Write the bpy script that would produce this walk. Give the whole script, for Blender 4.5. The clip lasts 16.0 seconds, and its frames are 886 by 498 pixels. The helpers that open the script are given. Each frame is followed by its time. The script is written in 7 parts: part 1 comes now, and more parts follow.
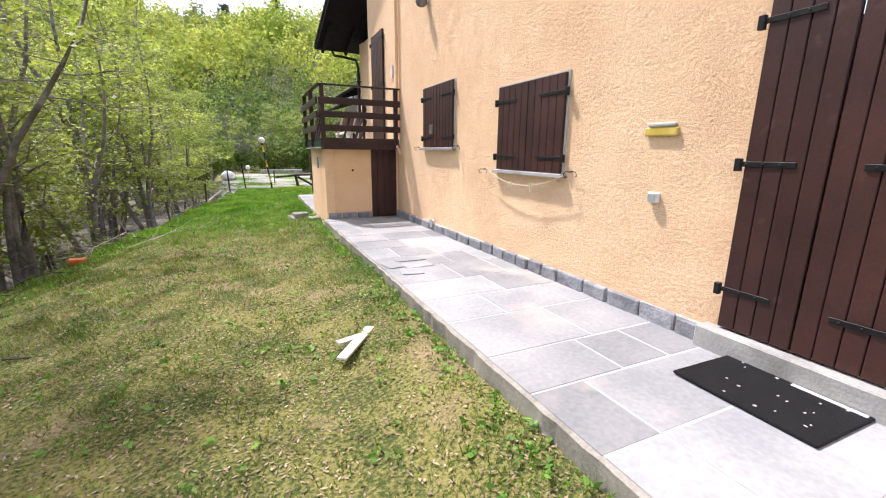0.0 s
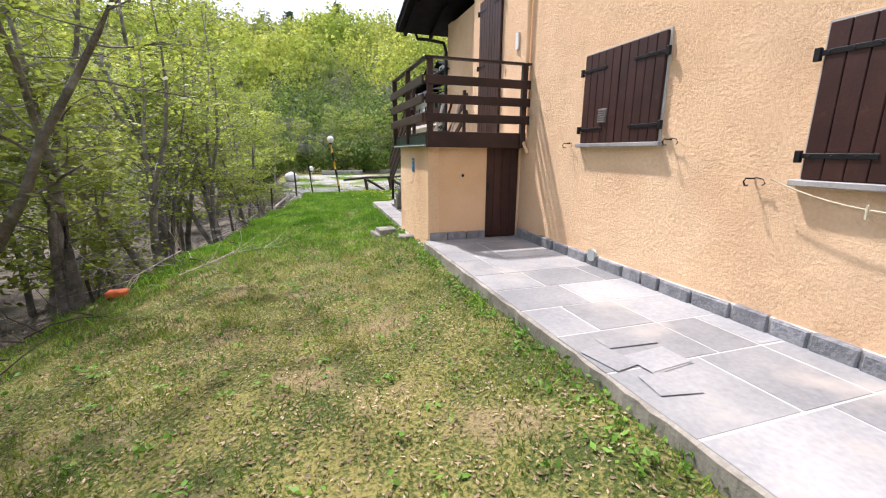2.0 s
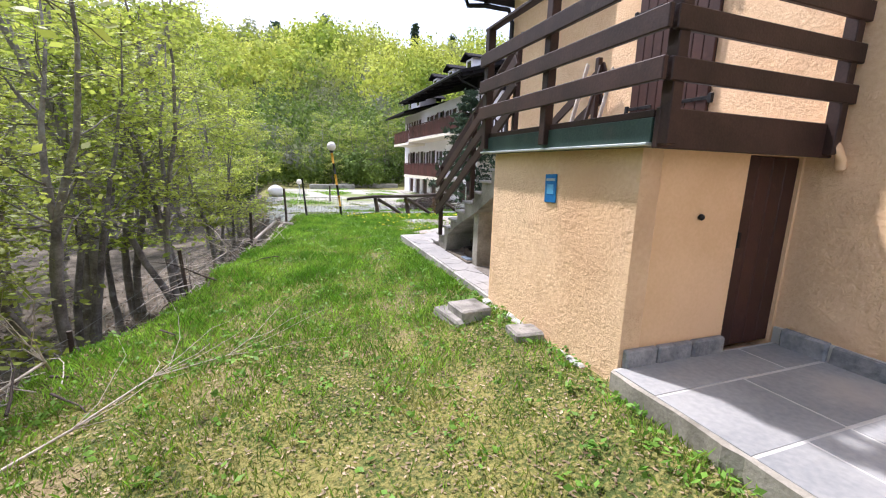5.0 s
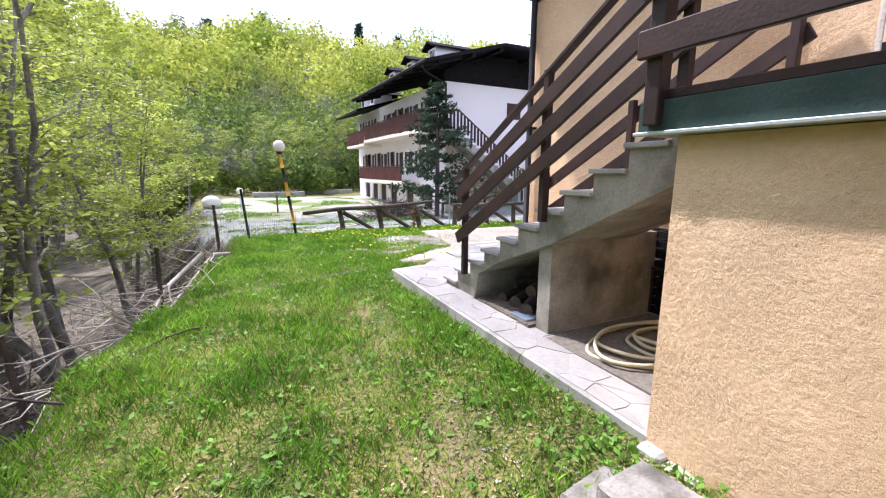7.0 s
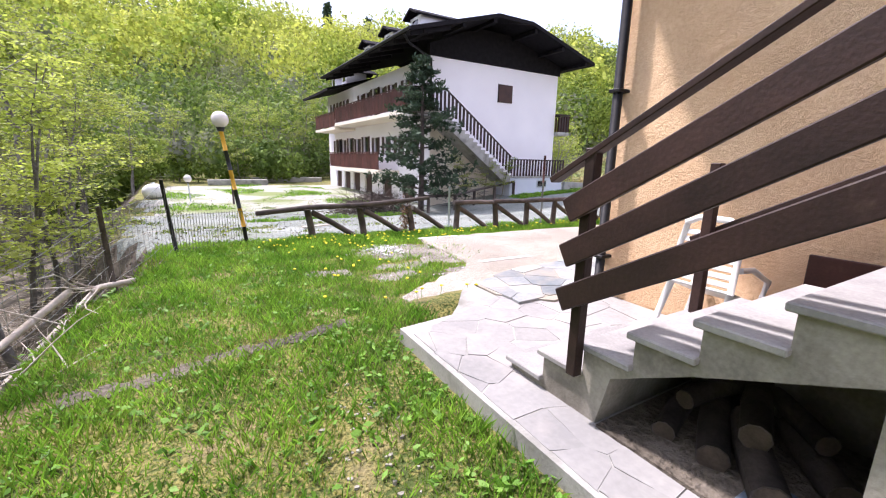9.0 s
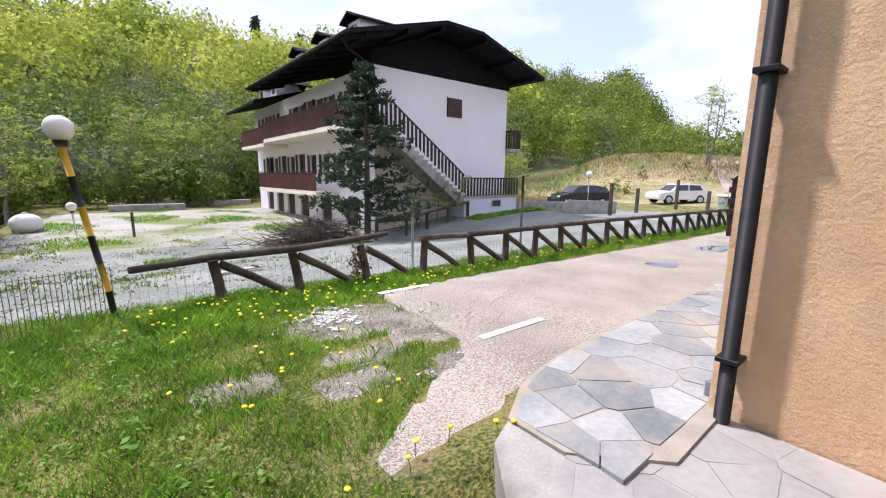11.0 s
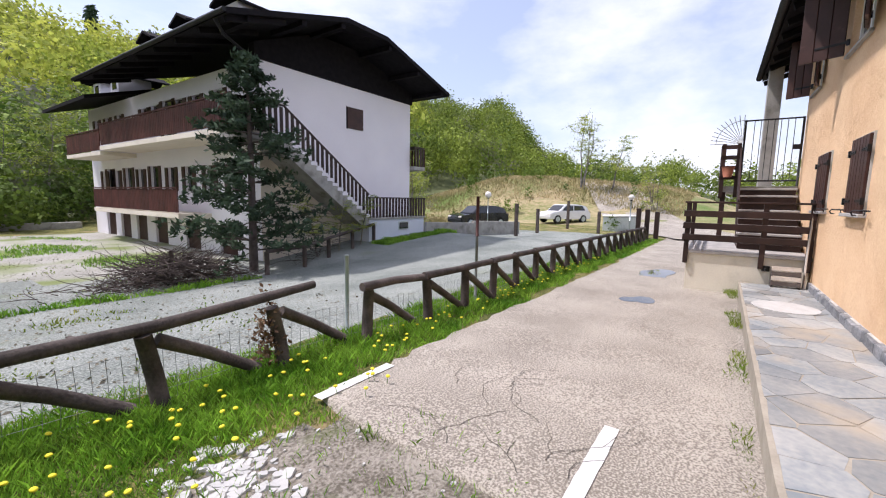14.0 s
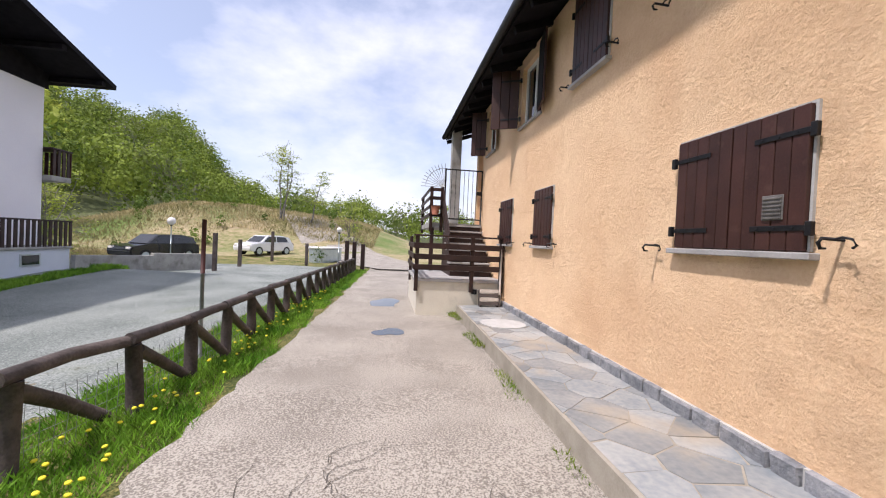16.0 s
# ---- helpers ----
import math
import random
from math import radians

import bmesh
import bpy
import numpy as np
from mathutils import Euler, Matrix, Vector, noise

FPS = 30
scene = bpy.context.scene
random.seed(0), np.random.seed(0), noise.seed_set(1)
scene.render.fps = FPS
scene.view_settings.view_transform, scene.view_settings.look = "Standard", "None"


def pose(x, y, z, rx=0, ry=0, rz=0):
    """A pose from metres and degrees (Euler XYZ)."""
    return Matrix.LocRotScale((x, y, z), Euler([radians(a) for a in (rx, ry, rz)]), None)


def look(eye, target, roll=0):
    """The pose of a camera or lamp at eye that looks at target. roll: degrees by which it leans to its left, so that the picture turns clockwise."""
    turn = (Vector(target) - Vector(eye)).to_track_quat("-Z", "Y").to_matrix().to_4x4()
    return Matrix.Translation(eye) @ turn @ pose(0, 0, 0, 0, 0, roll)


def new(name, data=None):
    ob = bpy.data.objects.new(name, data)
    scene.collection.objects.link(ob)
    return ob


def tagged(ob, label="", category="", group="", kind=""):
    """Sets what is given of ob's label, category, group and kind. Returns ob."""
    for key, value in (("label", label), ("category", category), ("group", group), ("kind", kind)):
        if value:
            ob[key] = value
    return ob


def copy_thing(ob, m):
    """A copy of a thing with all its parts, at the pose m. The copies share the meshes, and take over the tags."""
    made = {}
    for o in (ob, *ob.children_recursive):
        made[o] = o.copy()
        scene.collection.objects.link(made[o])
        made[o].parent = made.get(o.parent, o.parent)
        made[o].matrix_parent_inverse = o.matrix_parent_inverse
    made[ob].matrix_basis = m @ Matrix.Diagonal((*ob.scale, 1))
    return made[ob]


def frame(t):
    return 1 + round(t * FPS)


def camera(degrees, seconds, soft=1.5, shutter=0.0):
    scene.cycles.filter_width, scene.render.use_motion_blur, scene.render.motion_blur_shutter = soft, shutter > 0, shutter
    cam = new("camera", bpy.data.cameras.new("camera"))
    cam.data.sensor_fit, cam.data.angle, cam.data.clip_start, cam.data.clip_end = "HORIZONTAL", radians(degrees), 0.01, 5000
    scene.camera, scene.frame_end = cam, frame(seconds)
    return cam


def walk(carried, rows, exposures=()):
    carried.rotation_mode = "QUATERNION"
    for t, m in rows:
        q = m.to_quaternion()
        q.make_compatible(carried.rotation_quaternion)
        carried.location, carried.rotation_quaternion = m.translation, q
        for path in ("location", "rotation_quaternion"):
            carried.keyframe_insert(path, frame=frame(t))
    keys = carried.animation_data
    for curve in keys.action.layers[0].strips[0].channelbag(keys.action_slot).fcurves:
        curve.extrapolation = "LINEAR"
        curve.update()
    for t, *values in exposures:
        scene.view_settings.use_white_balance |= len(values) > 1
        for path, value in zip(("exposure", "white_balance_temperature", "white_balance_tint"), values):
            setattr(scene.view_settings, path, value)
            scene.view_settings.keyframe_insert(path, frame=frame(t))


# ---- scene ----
cam = camera(94.0, 16.0, soft=1.15)
PATH = [
    (0, (-0.028, 0.001, 1.698), (0.791, 1.768, 1.241), 0.6),
    (0.5, (-0.141, 0.687, 1.725), (0.529, 2.518, 1.28), -0.4),
    (1, (-0.268, 1.327, 1.753), (0.344, 3.181, 1.318), -0.7),
    (1.5, (-0.292, 2.014, 1.698), (0.312, 3.868, 1.254), -0.2),
    (2, (-0.364, 2.734, 1.657), (0.236, 4.586, 1.201), 0.4),
    (2.5, (-0.415, 3.415, 1.661), (0.183, 5.269, 1.206), 0.9),
    (3, (-0.494, 4.164, 1.674), (0.099, 6.023, 1.235), 1.0),
    (3.5, (-0.616, 4.828, 1.722), (-0.026, 6.695, 1.312), 0.8),
    (4, (-0.635, 5.577, 1.677), (-0.043, 7.448, 1.288), 0.9),
    (4.2, (-0.67, 5.867, 1.646), (-0.07, 7.736, 1.26), 1.2),
    (6.3, (-0.54, 8.751, 1.557), (0.293, 10.525, 1.158), 1.1),
    (6.5, (-0.515, 9.065, 1.555), (0.329, 10.834, 1.158), 1.0),
    (7, (-0.496, 9.676, 1.574), (0.395, 11.427, 1.201), 0.3),
    (7.5, (-0.42, 10.346, 1.524), (0.492, 12.08, 1.121), 0.9),
    (8, (-0.297, 11.001, 1.482), (0.641, 12.709, 1.035), 1.2),
    (8.5, (-0.117, 11.583, 1.524), (0.878, 13.255, 1.061), 0.8),
    (9, (0.1, 12.193, 1.545), (1.11, 13.866, 1.122), 1.3),
    (9.5, (0.291, 12.762, 1.594), (1.36, 14.413, 1.228), 1.0),
    (9.7, (0.382, 12.959, 1.641), (1.484, 14.584, 1.262), 0.5),
    (11.8, (1.065, 14.901, 1.652), (2.365, 16.392, 1.359), 1.3),
    (12, (1.098, 15.057, 1.669), (2.406, 16.545, 1.393), 1.2),
    (12.5, (1.248, 15.398, 1.671), (2.583, 16.865, 1.417), 1.1),
    (13, (1.444, 15.828, 1.662), (2.822, 17.256, 1.412), 0.9),
    (13.5, (1.505, 16.18, 1.659), (2.959, 17.526, 1.386), 0.8),
    (14, (1.662, 16.391, 1.655), (3.293, 17.523, 1.411), 1.1),
    (14.5, (1.952, 16.606, 1.646), (3.766, 17.429, 1.464), 1.6),
    (15, (2.107, 16.873, 1.618), (4.043, 17.358, 1.485), 2.2),
    (15.5, (2.214, 17.177, 1.615), (4.207, 17.319, 1.527), 2.4),
    (16, (2.269, 17.439, 1.574), (4.258, 17.23, 1.534), 2.7),
]
EXPOSURES = [(0, 0.97, 6200, 20), (1.5, 0.84, 6200, 20), (2.5, 0.92, 6200, 20), (4, 1.02, 6150, 20), (6.5, 1.08, 5950, 21), (8, 1.22, 5980, 24), (9.5, 1.05, 6200, 25), (12, 0.46, 6150, 21), (14, 0.40, 6200, 20), (16, 0.31, 6250, 20)]
walk(cam, [(t, look(eye, target, roll)) for t, eye, target, roll in PATH], EXPOSURES)

# ---- world and sun ----
SUN = Vector((-0.54, 1.0, 2.06)).normalized()
world = bpy.data.worlds.new("sky")
scene.world = world
world.use_nodes = True
wn, wl = world.node_tree.nodes, world.node_tree.links
sky = wn.new("ShaderNodeTexSky")
sky.sky_type, sky.sun_disc = "NISHITA", False
sky.sun_elevation, sky.sun_rotation = math.asin(SUN.z), math.atan2(SUN.x, SUN.y)
sky.air_density, sky.dust_density = 1.0, 2.0
tc, mp, nz, rp, mx = (wn.new("ShaderNode" + k) for k in ("TexCoord", "Mapping", "TexNoise", "ValToRGB", "MixRGB"))
mp.inputs["Scale"].default_value = (1.0, 1.6, 3.2)
nz.inputs["Scale"].default_value, nz.inputs["Detail"].default_value, nz.inputs["Roughness"].default_value = 1.9, 8.0, 0.56
rp.color_ramp.elements[0].position, rp.color_ramp.elements[1].position = 0.38, 0.72
rp.color_ramp.elements[0].color, rp.color_ramp.elements[1].color = (0.25,) * 3 + (1,), (0.97,) * 3 + (1,)
mx.inputs[2].default_value = (6.3, 6.45, 6.9, 1)
wl.new(tc.outputs["Generated"], mp.inputs[0])
wl.new(mp.outputs[0], nz.inputs["Vector"])
wl.new(nz.outputs[0], rp.inputs[0])
wl.new(rp.outputs[0], mx.inputs[0])
wl.new(sky.outputs[0], mx.inputs[1])
wl.new(mx.outputs[0], wn["Background"].inputs[0])
wn["Background"].inputs[1].default_value = 0.15
sun = new("sun", bpy.data.lights.new("sun", "SUN"))
sun.data.energy, sun.data.angle, sun.data.color = 3.5, radians(2.2), (1.0, 0.95, 0.87)
sun.matrix_world = look((0, 0, 60), Vector((0, 0, 60)) - SUN)


# ---- materials ----
def mat(name, a, b, scale=6.0, rough=0.75, bump=0.3, fine=60.0, metal=0.0, jitter=0.0, island=0.0, leaf=0.0, spots=None, dist=0.01, spec=0.35, grain=0.5, hard=1.0):
    """Two colours mixed by a coarse and a fine noise in world metres, with a bump of the fine one."""
    m = bpy.data.materials.new(name)
    m.use_nodes = True
    n, l = m.node_tree.nodes, m.node_tree.links
    p = n["Principled BSDF"]
    p.inputs["Roughness"].default_value, p.inputs["Metallic"].default_value = rough, metal
    p.inputs["Specular IOR Level"].default_value = spec
    geo = n.new("ShaderNodeNewGeometry")
    big, small = n.new("ShaderNodeTexNoise"), n.new("ShaderNodeTexNoise")
    for t, s, d in ((big, scale, 5.0), (small, fine, 6.0)):
        t.inputs["Scale"].default_value, t.inputs["Detail"].default_value = s, d
        l.new(geo.outputs["Position"], t.inputs["Vector"])
    add = n.new("ShaderNodeMath")
    add.operation = "MULTIPLY_ADD"
    l.new(small.outputs[0], add.inputs[0])
    add.inputs[1].default_value = grain
    l.new(big.outputs[0], add.inputs[2])
    ramp = n.new("ShaderNodeValToRGB")
    mean, half = 0.5 + 0.5 * grain, 0.133 * (1 + grain) * hard
    ramp.color_ramp.elements[0].position, ramp.color_ramp.elements[1].position = (mean - half) / (1 + grain), (mean + half) / (1 + grain)
    scaled = n.new("ShaderNodeMath")
    scaled.operation = "DIVIDE"
    scaled.inputs[1].default_value = 1 + grain
    l.new(add.outputs[0], scaled.inputs[0])
    ramp.color_ramp.elements[0].color, ramp.color_ramp.elements[1].color = (*a, 1), (*b, 1)
    l.new(scaled.outputs[0], ramp.inputs[0])
    colour = ramp.outputs[0]
    for amount, source in ((jitter, "object"), (island, "island")):
        if amount:
            hs = n.new("ShaderNodeHueSaturation")
            r = n.new("ShaderNodeMapRange")
            r.inputs[3].default_value, r.inputs[4].default_value = 1 - amount, 1 + amount
            l.new(n.new("ShaderNodeObjectInfo").outputs["Random"] if source == "object" else geo.outputs["Random Per Island"], r.inputs[0])
            l.new(r.outputs[0], hs.inputs["Value"])
            l.new(colour, hs.inputs["Color"])
            colour = hs.outputs[0]
    if spots:
        s_col, s_scale, lo, hi = spots
        t, r, x = n.new("ShaderNodeTexNoise"), n.new("ShaderNodeValToRGB"), n.new("ShaderNodeMixRGB")
        t.inputs["Scale"].default_value, t.inputs["Detail"].default_value = s_scale, 7.0
        l.new(geo.outputs["Position"], t.inputs["Vector"])
        r.color_ramp.elements[0].position, r.color_ramp.elements[1].position = lo, hi
        l.new(t.outputs[0], r.inputs[0])
        l.new(r.outputs[0], x.inputs[0])
        l.new(colour, x.inputs[1])
        x.inputs[2].default_value = (*s_col, 1)
        colour = x.outputs[0]
    l.new(colour, p.inputs["Base Color"])
    if bump:
        bp = n.new("ShaderNodeBump")
        bp.inputs["Strength"].default_value, bp.inputs["Distance"].default_value = bump, dist
        l.new(small.outputs[0], bp.inputs["Height"])
        l.new(bp.outputs[0], p.inputs["Normal"])
    if leaf:
        tr, ms = n.new("ShaderNodeBsdfTranslucent"), n.new("ShaderNodeMixShader")
        l.new(colour, tr.inputs[0])
        ms.inputs[0].default_value = leaf
        l.new(p.outputs[0], ms.inputs[1])
        l.new(tr.outputs[0], ms.inputs[2])
        l.new(ms.outputs[0], n["Material Output"].inputs[0])
    return m


def roughcast(name, a, b, stain, size, strength, depth):
    """Thrown render: drawn-out lumps and grit, with broad weather stains."""
    m = mat(name, a, b, 0.8, 0.92, 0.0, 30.0, grain=0.8, spec=0.1, spots=(stain, 0.9, 0.54, 0.82))
    n, l = m.node_tree.nodes, m.node_tree.links
    geo = n.new("ShaderNodeNewGeometry")
    stretch = n.new("ShaderNodeMapping")
    stretch.inputs["Scale"].default_value = (1.0, 1.0, 1.25)
    l.new(geo.outputs["Position"], stretch.inputs["Vector"])
    lumps, patches, product = n.new("ShaderNodeTexNoise"), n.new("ShaderNodeTexNoise"), n.new("ShaderNodeMath")
    lumps.inputs["Scale"].default_value, lumps.inputs["Detail"].default_value = size, 7.0
    lumps.inputs["Roughness"].default_value, lumps.inputs["Distortion"].default_value = 0.72, 0.25
    patches.inputs["Scale"].default_value, patches.inputs["Detail"].default_value = size * 0.13, 3.0
    for t in (lumps, patches):
        l.new(stretch.outputs[0], t.inputs["Vector"])
    product.operation = "MULTIPLY"
    l.new(lumps.outputs[0], product.inputs[0])
    l.new(patches.outputs[0], product.inputs[1])
    bp = n.new("ShaderNodeBump")
    bp.inputs["Strength"].default_value, bp.inputs["Distance"].default_value = strength, depth
    l.new(product.outputs[0], bp.inputs["Height"])
    l.new(bp.outputs[0], n["Principled BSDF"].inputs["Normal"])
    return m


STUCCO = roughcast("peach_roughcast", (0.79, 0.525, 0.315), (0.90, 0.65, 0.415), (0.73, 0.465, 0.275), 25.0, 1.0, 0.055)
SMOOTH_STUCCO = mat("peach_smooth_plaster", (0.70, 0.46, 0.26), (0.79, 0.54, 0.33), 1.5, 0.9, 0.5, 45.0, dist=0.006, spec=0.1)
BROWN = mat("brown_painted_wood", (0.036, 0.014, 0.011), (0.062, 0.024, 0.018), 3.0, 0.5, 0.25, 70.0, jitter=0.16, spots=((0.085, 0.04, 0.03), 9.0, 0.62, 0.8), dist=0.004)
DARKWOOD = mat("dark_brown_rail_wood", (0.020, 0.010, 0.008), (0.045, 0.022, 0.018), 4.0, 0.55, 0.35, 60.0, jitter=0.2, spots=((0.09, 0.06, 0.045), 6.0, 0.66, 0.85), dist=0.004)
SOFFIT = mat("black_stained_soffit_wood", (0.007, 0.006, 0.008), (0.015, 0.013, 0.015), 5.0, 0.8, 0.3, 50.0, spec=0.12)
IRON = mat("black_iron", (0.010, 0.010, 0.012), (0.022, 0.021, 0.022), 12.0, 0.5, 0.4, 120.0, metal=0.4, dist=0.002)
FLAG = mat("grey_flagstone", (0.215, 0.225, 0.235), (0.335, 0.338, 0.334), 1.3, 0.75, 0.4, 28.0, jitter=0.2, spots=((0.42, 0.385, 0.345), 1.9, 0.55, 0.8), dist=0.005)
MORTAR = mat("pale_mortar", (0.42, 0.415, 0.40), (0.52, 0.515, 0.50), 6.0, 0.9, 0.5, 80.0, dist=0.004)
OCHRE_JOINT = mat("ochre_cement_joint", (0.29, 0.26, 0.21), (0.38, 0.345, 0.285), 5.0, 0.9, 0.5, 70.0, dist=0.004)
PALESTONE = mat("pale_worn_paving_stone", (0.25, 0.245, 0.24), (0.345, 0.333, 0.32), 1.6, 0.8, 0.4, 26.0, jitter=0.1, spots=((0.44, 0.40, 0.365), 1.8, 0.52, 0.75), dist=0.005)
CRAZY = mat("quartzite_crazy_paving", (0.19, 0.215, 0.23), (0.35, 0.35, 0.335), 1.7, 0.55, 0.5, 22.0, jitter=0.3, spots=((0.40, 0.335, 0.25), 1.6, 0.52, 0.75), dist=0.006)
PLINTH = mat("blue_grey_plinth_stone", (0.15, 0.16, 0.175), (0.30, 0.30, 0.31), 9.0, 0.85, 0.9, 40.0, jitter=0.22, dist=0.012)
CONCRETE = mat("weathered_concrete", (0.27, 0.265, 0.25), (0.42, 0.41, 0.38), 2.5, 0.9, 0.5, 50.0, spots=((0.17, 0.165, 0.14), 2.6, 0.53, 0.75), dist=0.006)
STAIRCON = mat("stained_stair_concrete", (0.20, 0.185, 0.155), (0.37, 0.345, 0.295), 3.0, 0.9, 0.6, 45.0, spots=((0.10, 0.09, 0.07), 2.2, 0.50, 0.70), dist=0.006)
TREAD = mat("grey_tread_stone", (0.28, 0.27, 0.265), (0.42, 0.405, 0.39), 4.0, 0.7, 0.4, 60.0, jitter=0.1, dist=0.004)
ASPHALT = mat("old_pale_asphalt", (0.19, 0.168, 0.14), (0.43, 0.392, 0.335), 0.9, 0.92, 1.0, 70.0, dist=0.008, grain=3.4, hard=0.5)
PAINT = mat("worn_white_road_paint", (0.56, 0.56, 0.55), (0.74, 0.74, 0.73), 14.0, 0.85, 0.4, 90.0, dist=0.003)
GRAVEL = mat("grey_green_gravel", (0.125, 0.145, 0.132), (0.335, 0.355, 0.327), 0.5, 0.95, 1.0, 40.0, spots=((0.17, 0.20, 0.11), 0.35, 0.60, 0.76), dist=0.02, grain=2.2, hard=0.7)
# paler gravel for the yard from about y = 30 on
PALEGRAVEL = mat("pale_yard_gravel", (0.23, 0.228, 0.198), (0.47, 0.458, 0.418), 0.6, 0.95, 0.8, 40.0, spots=((0.17, 0.21, 0.075), 0.3, 0.48, 0.6), dist=0.014, grain=1.2)
GRITSOIL = mat("gritty_grey_soil", (0.115, 0.10, 0.078), (0.32, 0.292, 0.25), 3.0, 0.95, 1.0, 45.0, spots=((0.10, 0.12, 0.04), 2.4, 0.56, 0.72), dist=0.02, grain=1.5, hard=0.7)
LAWN = mat("mossy_lawn_soil", (0.06, 0.085, 0.018), (0.25, 0.225, 0.07), 1.5, 0.95, 1.0, 40.0, spots=((0.31, 0.235, 0.13), 1.2, 0.56, 0.70), dist=0.04, grain=1.6, hard=0.5)
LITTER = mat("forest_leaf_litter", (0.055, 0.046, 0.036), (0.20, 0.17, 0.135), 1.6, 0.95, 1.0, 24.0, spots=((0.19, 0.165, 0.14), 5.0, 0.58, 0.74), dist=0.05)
HILLFLOOR = mat("green_hill_floor", (0.045, 0.06, 0.022), (0.115, 0.13, 0.05), 0.2, 0.95, 0.8, 3.0, dist=0.1, grain=1.0)
MEADOW = mat("dry_meadow", (0.17, 0.18, 0.06), (0.42, 0.33, 0.20), 0.22, 0.95, 0.9, 2.5, spots=((0.12, 0.18, 0.04), 0.13, 0.5, 0.68), dist=0.2, grain=1.2)
BLADE = mat("fresh_grass_blades", (0.09, 0.18, 0.018), (0.25, 0.31, 0.045), 1.1, 0.7, 0.0, 9.0, island=0.4, leaf=0.3, spots=((0.35, 0.325, 0.08), 1.0, 0.55, 0.69), hard=0.7)
LUSH = mat("lush_grass_blades", (0.095, 0.245, 0.015), (0.27, 0.47, 0.05), 1.4, 0.6, 0.0, 9.0, island=0.5, leaf=0.4, hard=0.75)
WEED = mat("broad_weed_leaves", (0.09, 0.22, 0.025), (0.19, 0.35, 0.05), 3.0, 0.6, 0.0, 20.0, island=0.3, leaf=0.3)
BARK = mat("grey_beech_bark", (0.10, 0.09, 0.08), (0.28, 0.258, 0.232), 3.0, 0.9, 0.8, 26.0, jitter=0.3, spots=((0.32, 0.32, 0.30), 6.0, 0.58, 0.75), dist=0.02)
DEADWOOD = mat("bleached_dead_branch", (0.38, 0.33, 0.28), (0.58, 0.52, 0.46), 5.0, 0.85, 0.6, 50.0, dist=0.01)
LEAF = mat("young_beech_leaves", (0.20, 0.28, 0.035), (0.45, 0.50, 0.10), 0.45, 0.55, 0.0, 3.0, island=0.3, jitter=0.2, leaf=0.5)
WOODS = mat("hillside_spring_foliage", (0.20, 0.29, 0.035), (0.58, 0.60, 0.12), 0.05, 0.8, 0.0, 0.6, island=0.3, leaf=0.4, spots=((0.22, 0.24, 0.12), 0.04, 0.57, 0.68), hard=0.8)
SLOPEWOODS = mat("copse_foliage", (0.075, 0.13, 0.018), (0.29, 0.36, 0.055), 0.12, 0.8, 0.0, 0.9, island=0.35, leaf=0.35, spots=((0.17, 0.18, 0.10), 0.09, 0.56, 0.66))
# shade below the trees is put into these darker greens; scrub shares them
DARKWOODS = mat("shade_darkened_foliage", (0.055, 0.11, 0.02), (0.22, 0.30, 0.05), 0.09, 0.8, 0.0, 0.8, island=0.35, leaf=0.3, spots=((0.17, 0.18, 0.13), 0.10, 0.54, 0.66))
NEEDLE = mat("dark_pine_needles", (0.022, 0.045, 0.026), (0.065, 0.105, 0.055), 1.5, 0.7, 0.0, 6.0, island=0.4, leaf=0.15)
WHITEWALL = mat("white_plaster", (0.80, 0.77, 0.81), (0.87, 0.84, 0.875), 0.5, 0.92, 0.4, 30.0, dist=0.006)
CREAMWALL = mat("cream_plaster", (0.71, 0.645, 0.545), (0.81, 0.745, 0.64), 0.7, 0.92, 0.4, 30.0, spots=((0.60, 0.545, 0.465), 0.9, 0.55, 0.8), dist=0.006)
REDWOOD = mat("oxblood_balcony_wood", (0.050, 0.014, 0.012), (0.095, 0.030, 0.024), 2.0, 0.6, 0.2, 40.0, jitter=0.25)
GLASS = mat("dark_window_glass", (0.012, 0.014, 0.018), (0.02, 0.022, 0.026), 2.0, 0.05, 0.0, 20.0, spec=0.6)
LOG = mat("weathered_round_timber", (0.045, 0.036, 0.032), (0.115, 0.092, 0.082), 5.0, 0.85, 0.7, 45.0, jitter=0.25, dist=0.01)
WIRE = mat("galvanised_wire", (0.20, 0.21, 0.21), (0.32, 0.33, 0.33), 9.0, 0.5, 0.0, 50.0, metal=0.6)
GREENFASCIA = mat("green_patinated_sheet", (0.020, 0.045, 0.038), (0.045, 0.082, 0.068), 3.0, 0.5, 0.2, 60.0, spots=((0.06, 0.07, 0.06), 5.0, 0.6, 0.8))
ZINC = mat("pale_zinc_drip_edge", (0.42, 0.48, 0.50), (0.55, 0.60, 0.62), 5.0, 0.4, 0.1, 60.0, metal=0.5)
MATTBLACK = mat("black_rubber_mat", (0.003, 0.003, 0.003), (0.007, 0.007, 0.008), 8.0, 1.0, 0.8, 140.0, dist=0.006)
WHITE = mat("white_enamel", (0.70, 0.70, 0.69), (0.80, 0.80, 0.79), 3.0, 0.4, 0.05, 60.0)
YELLOW = mat("yellow_pole_paint", (0.62, 0.33, 0.03), (0.72, 0.42, 0.05), 6.0, 0.5, 0.2, 70.0, dist=0.002)
BLACKPAINT = mat("black_pole_paint", (0.012, 0.012, 0.013), (0.026, 0.026, 0.026), 6.0, 0.5, 0.2, 70.0, dist=0.002)
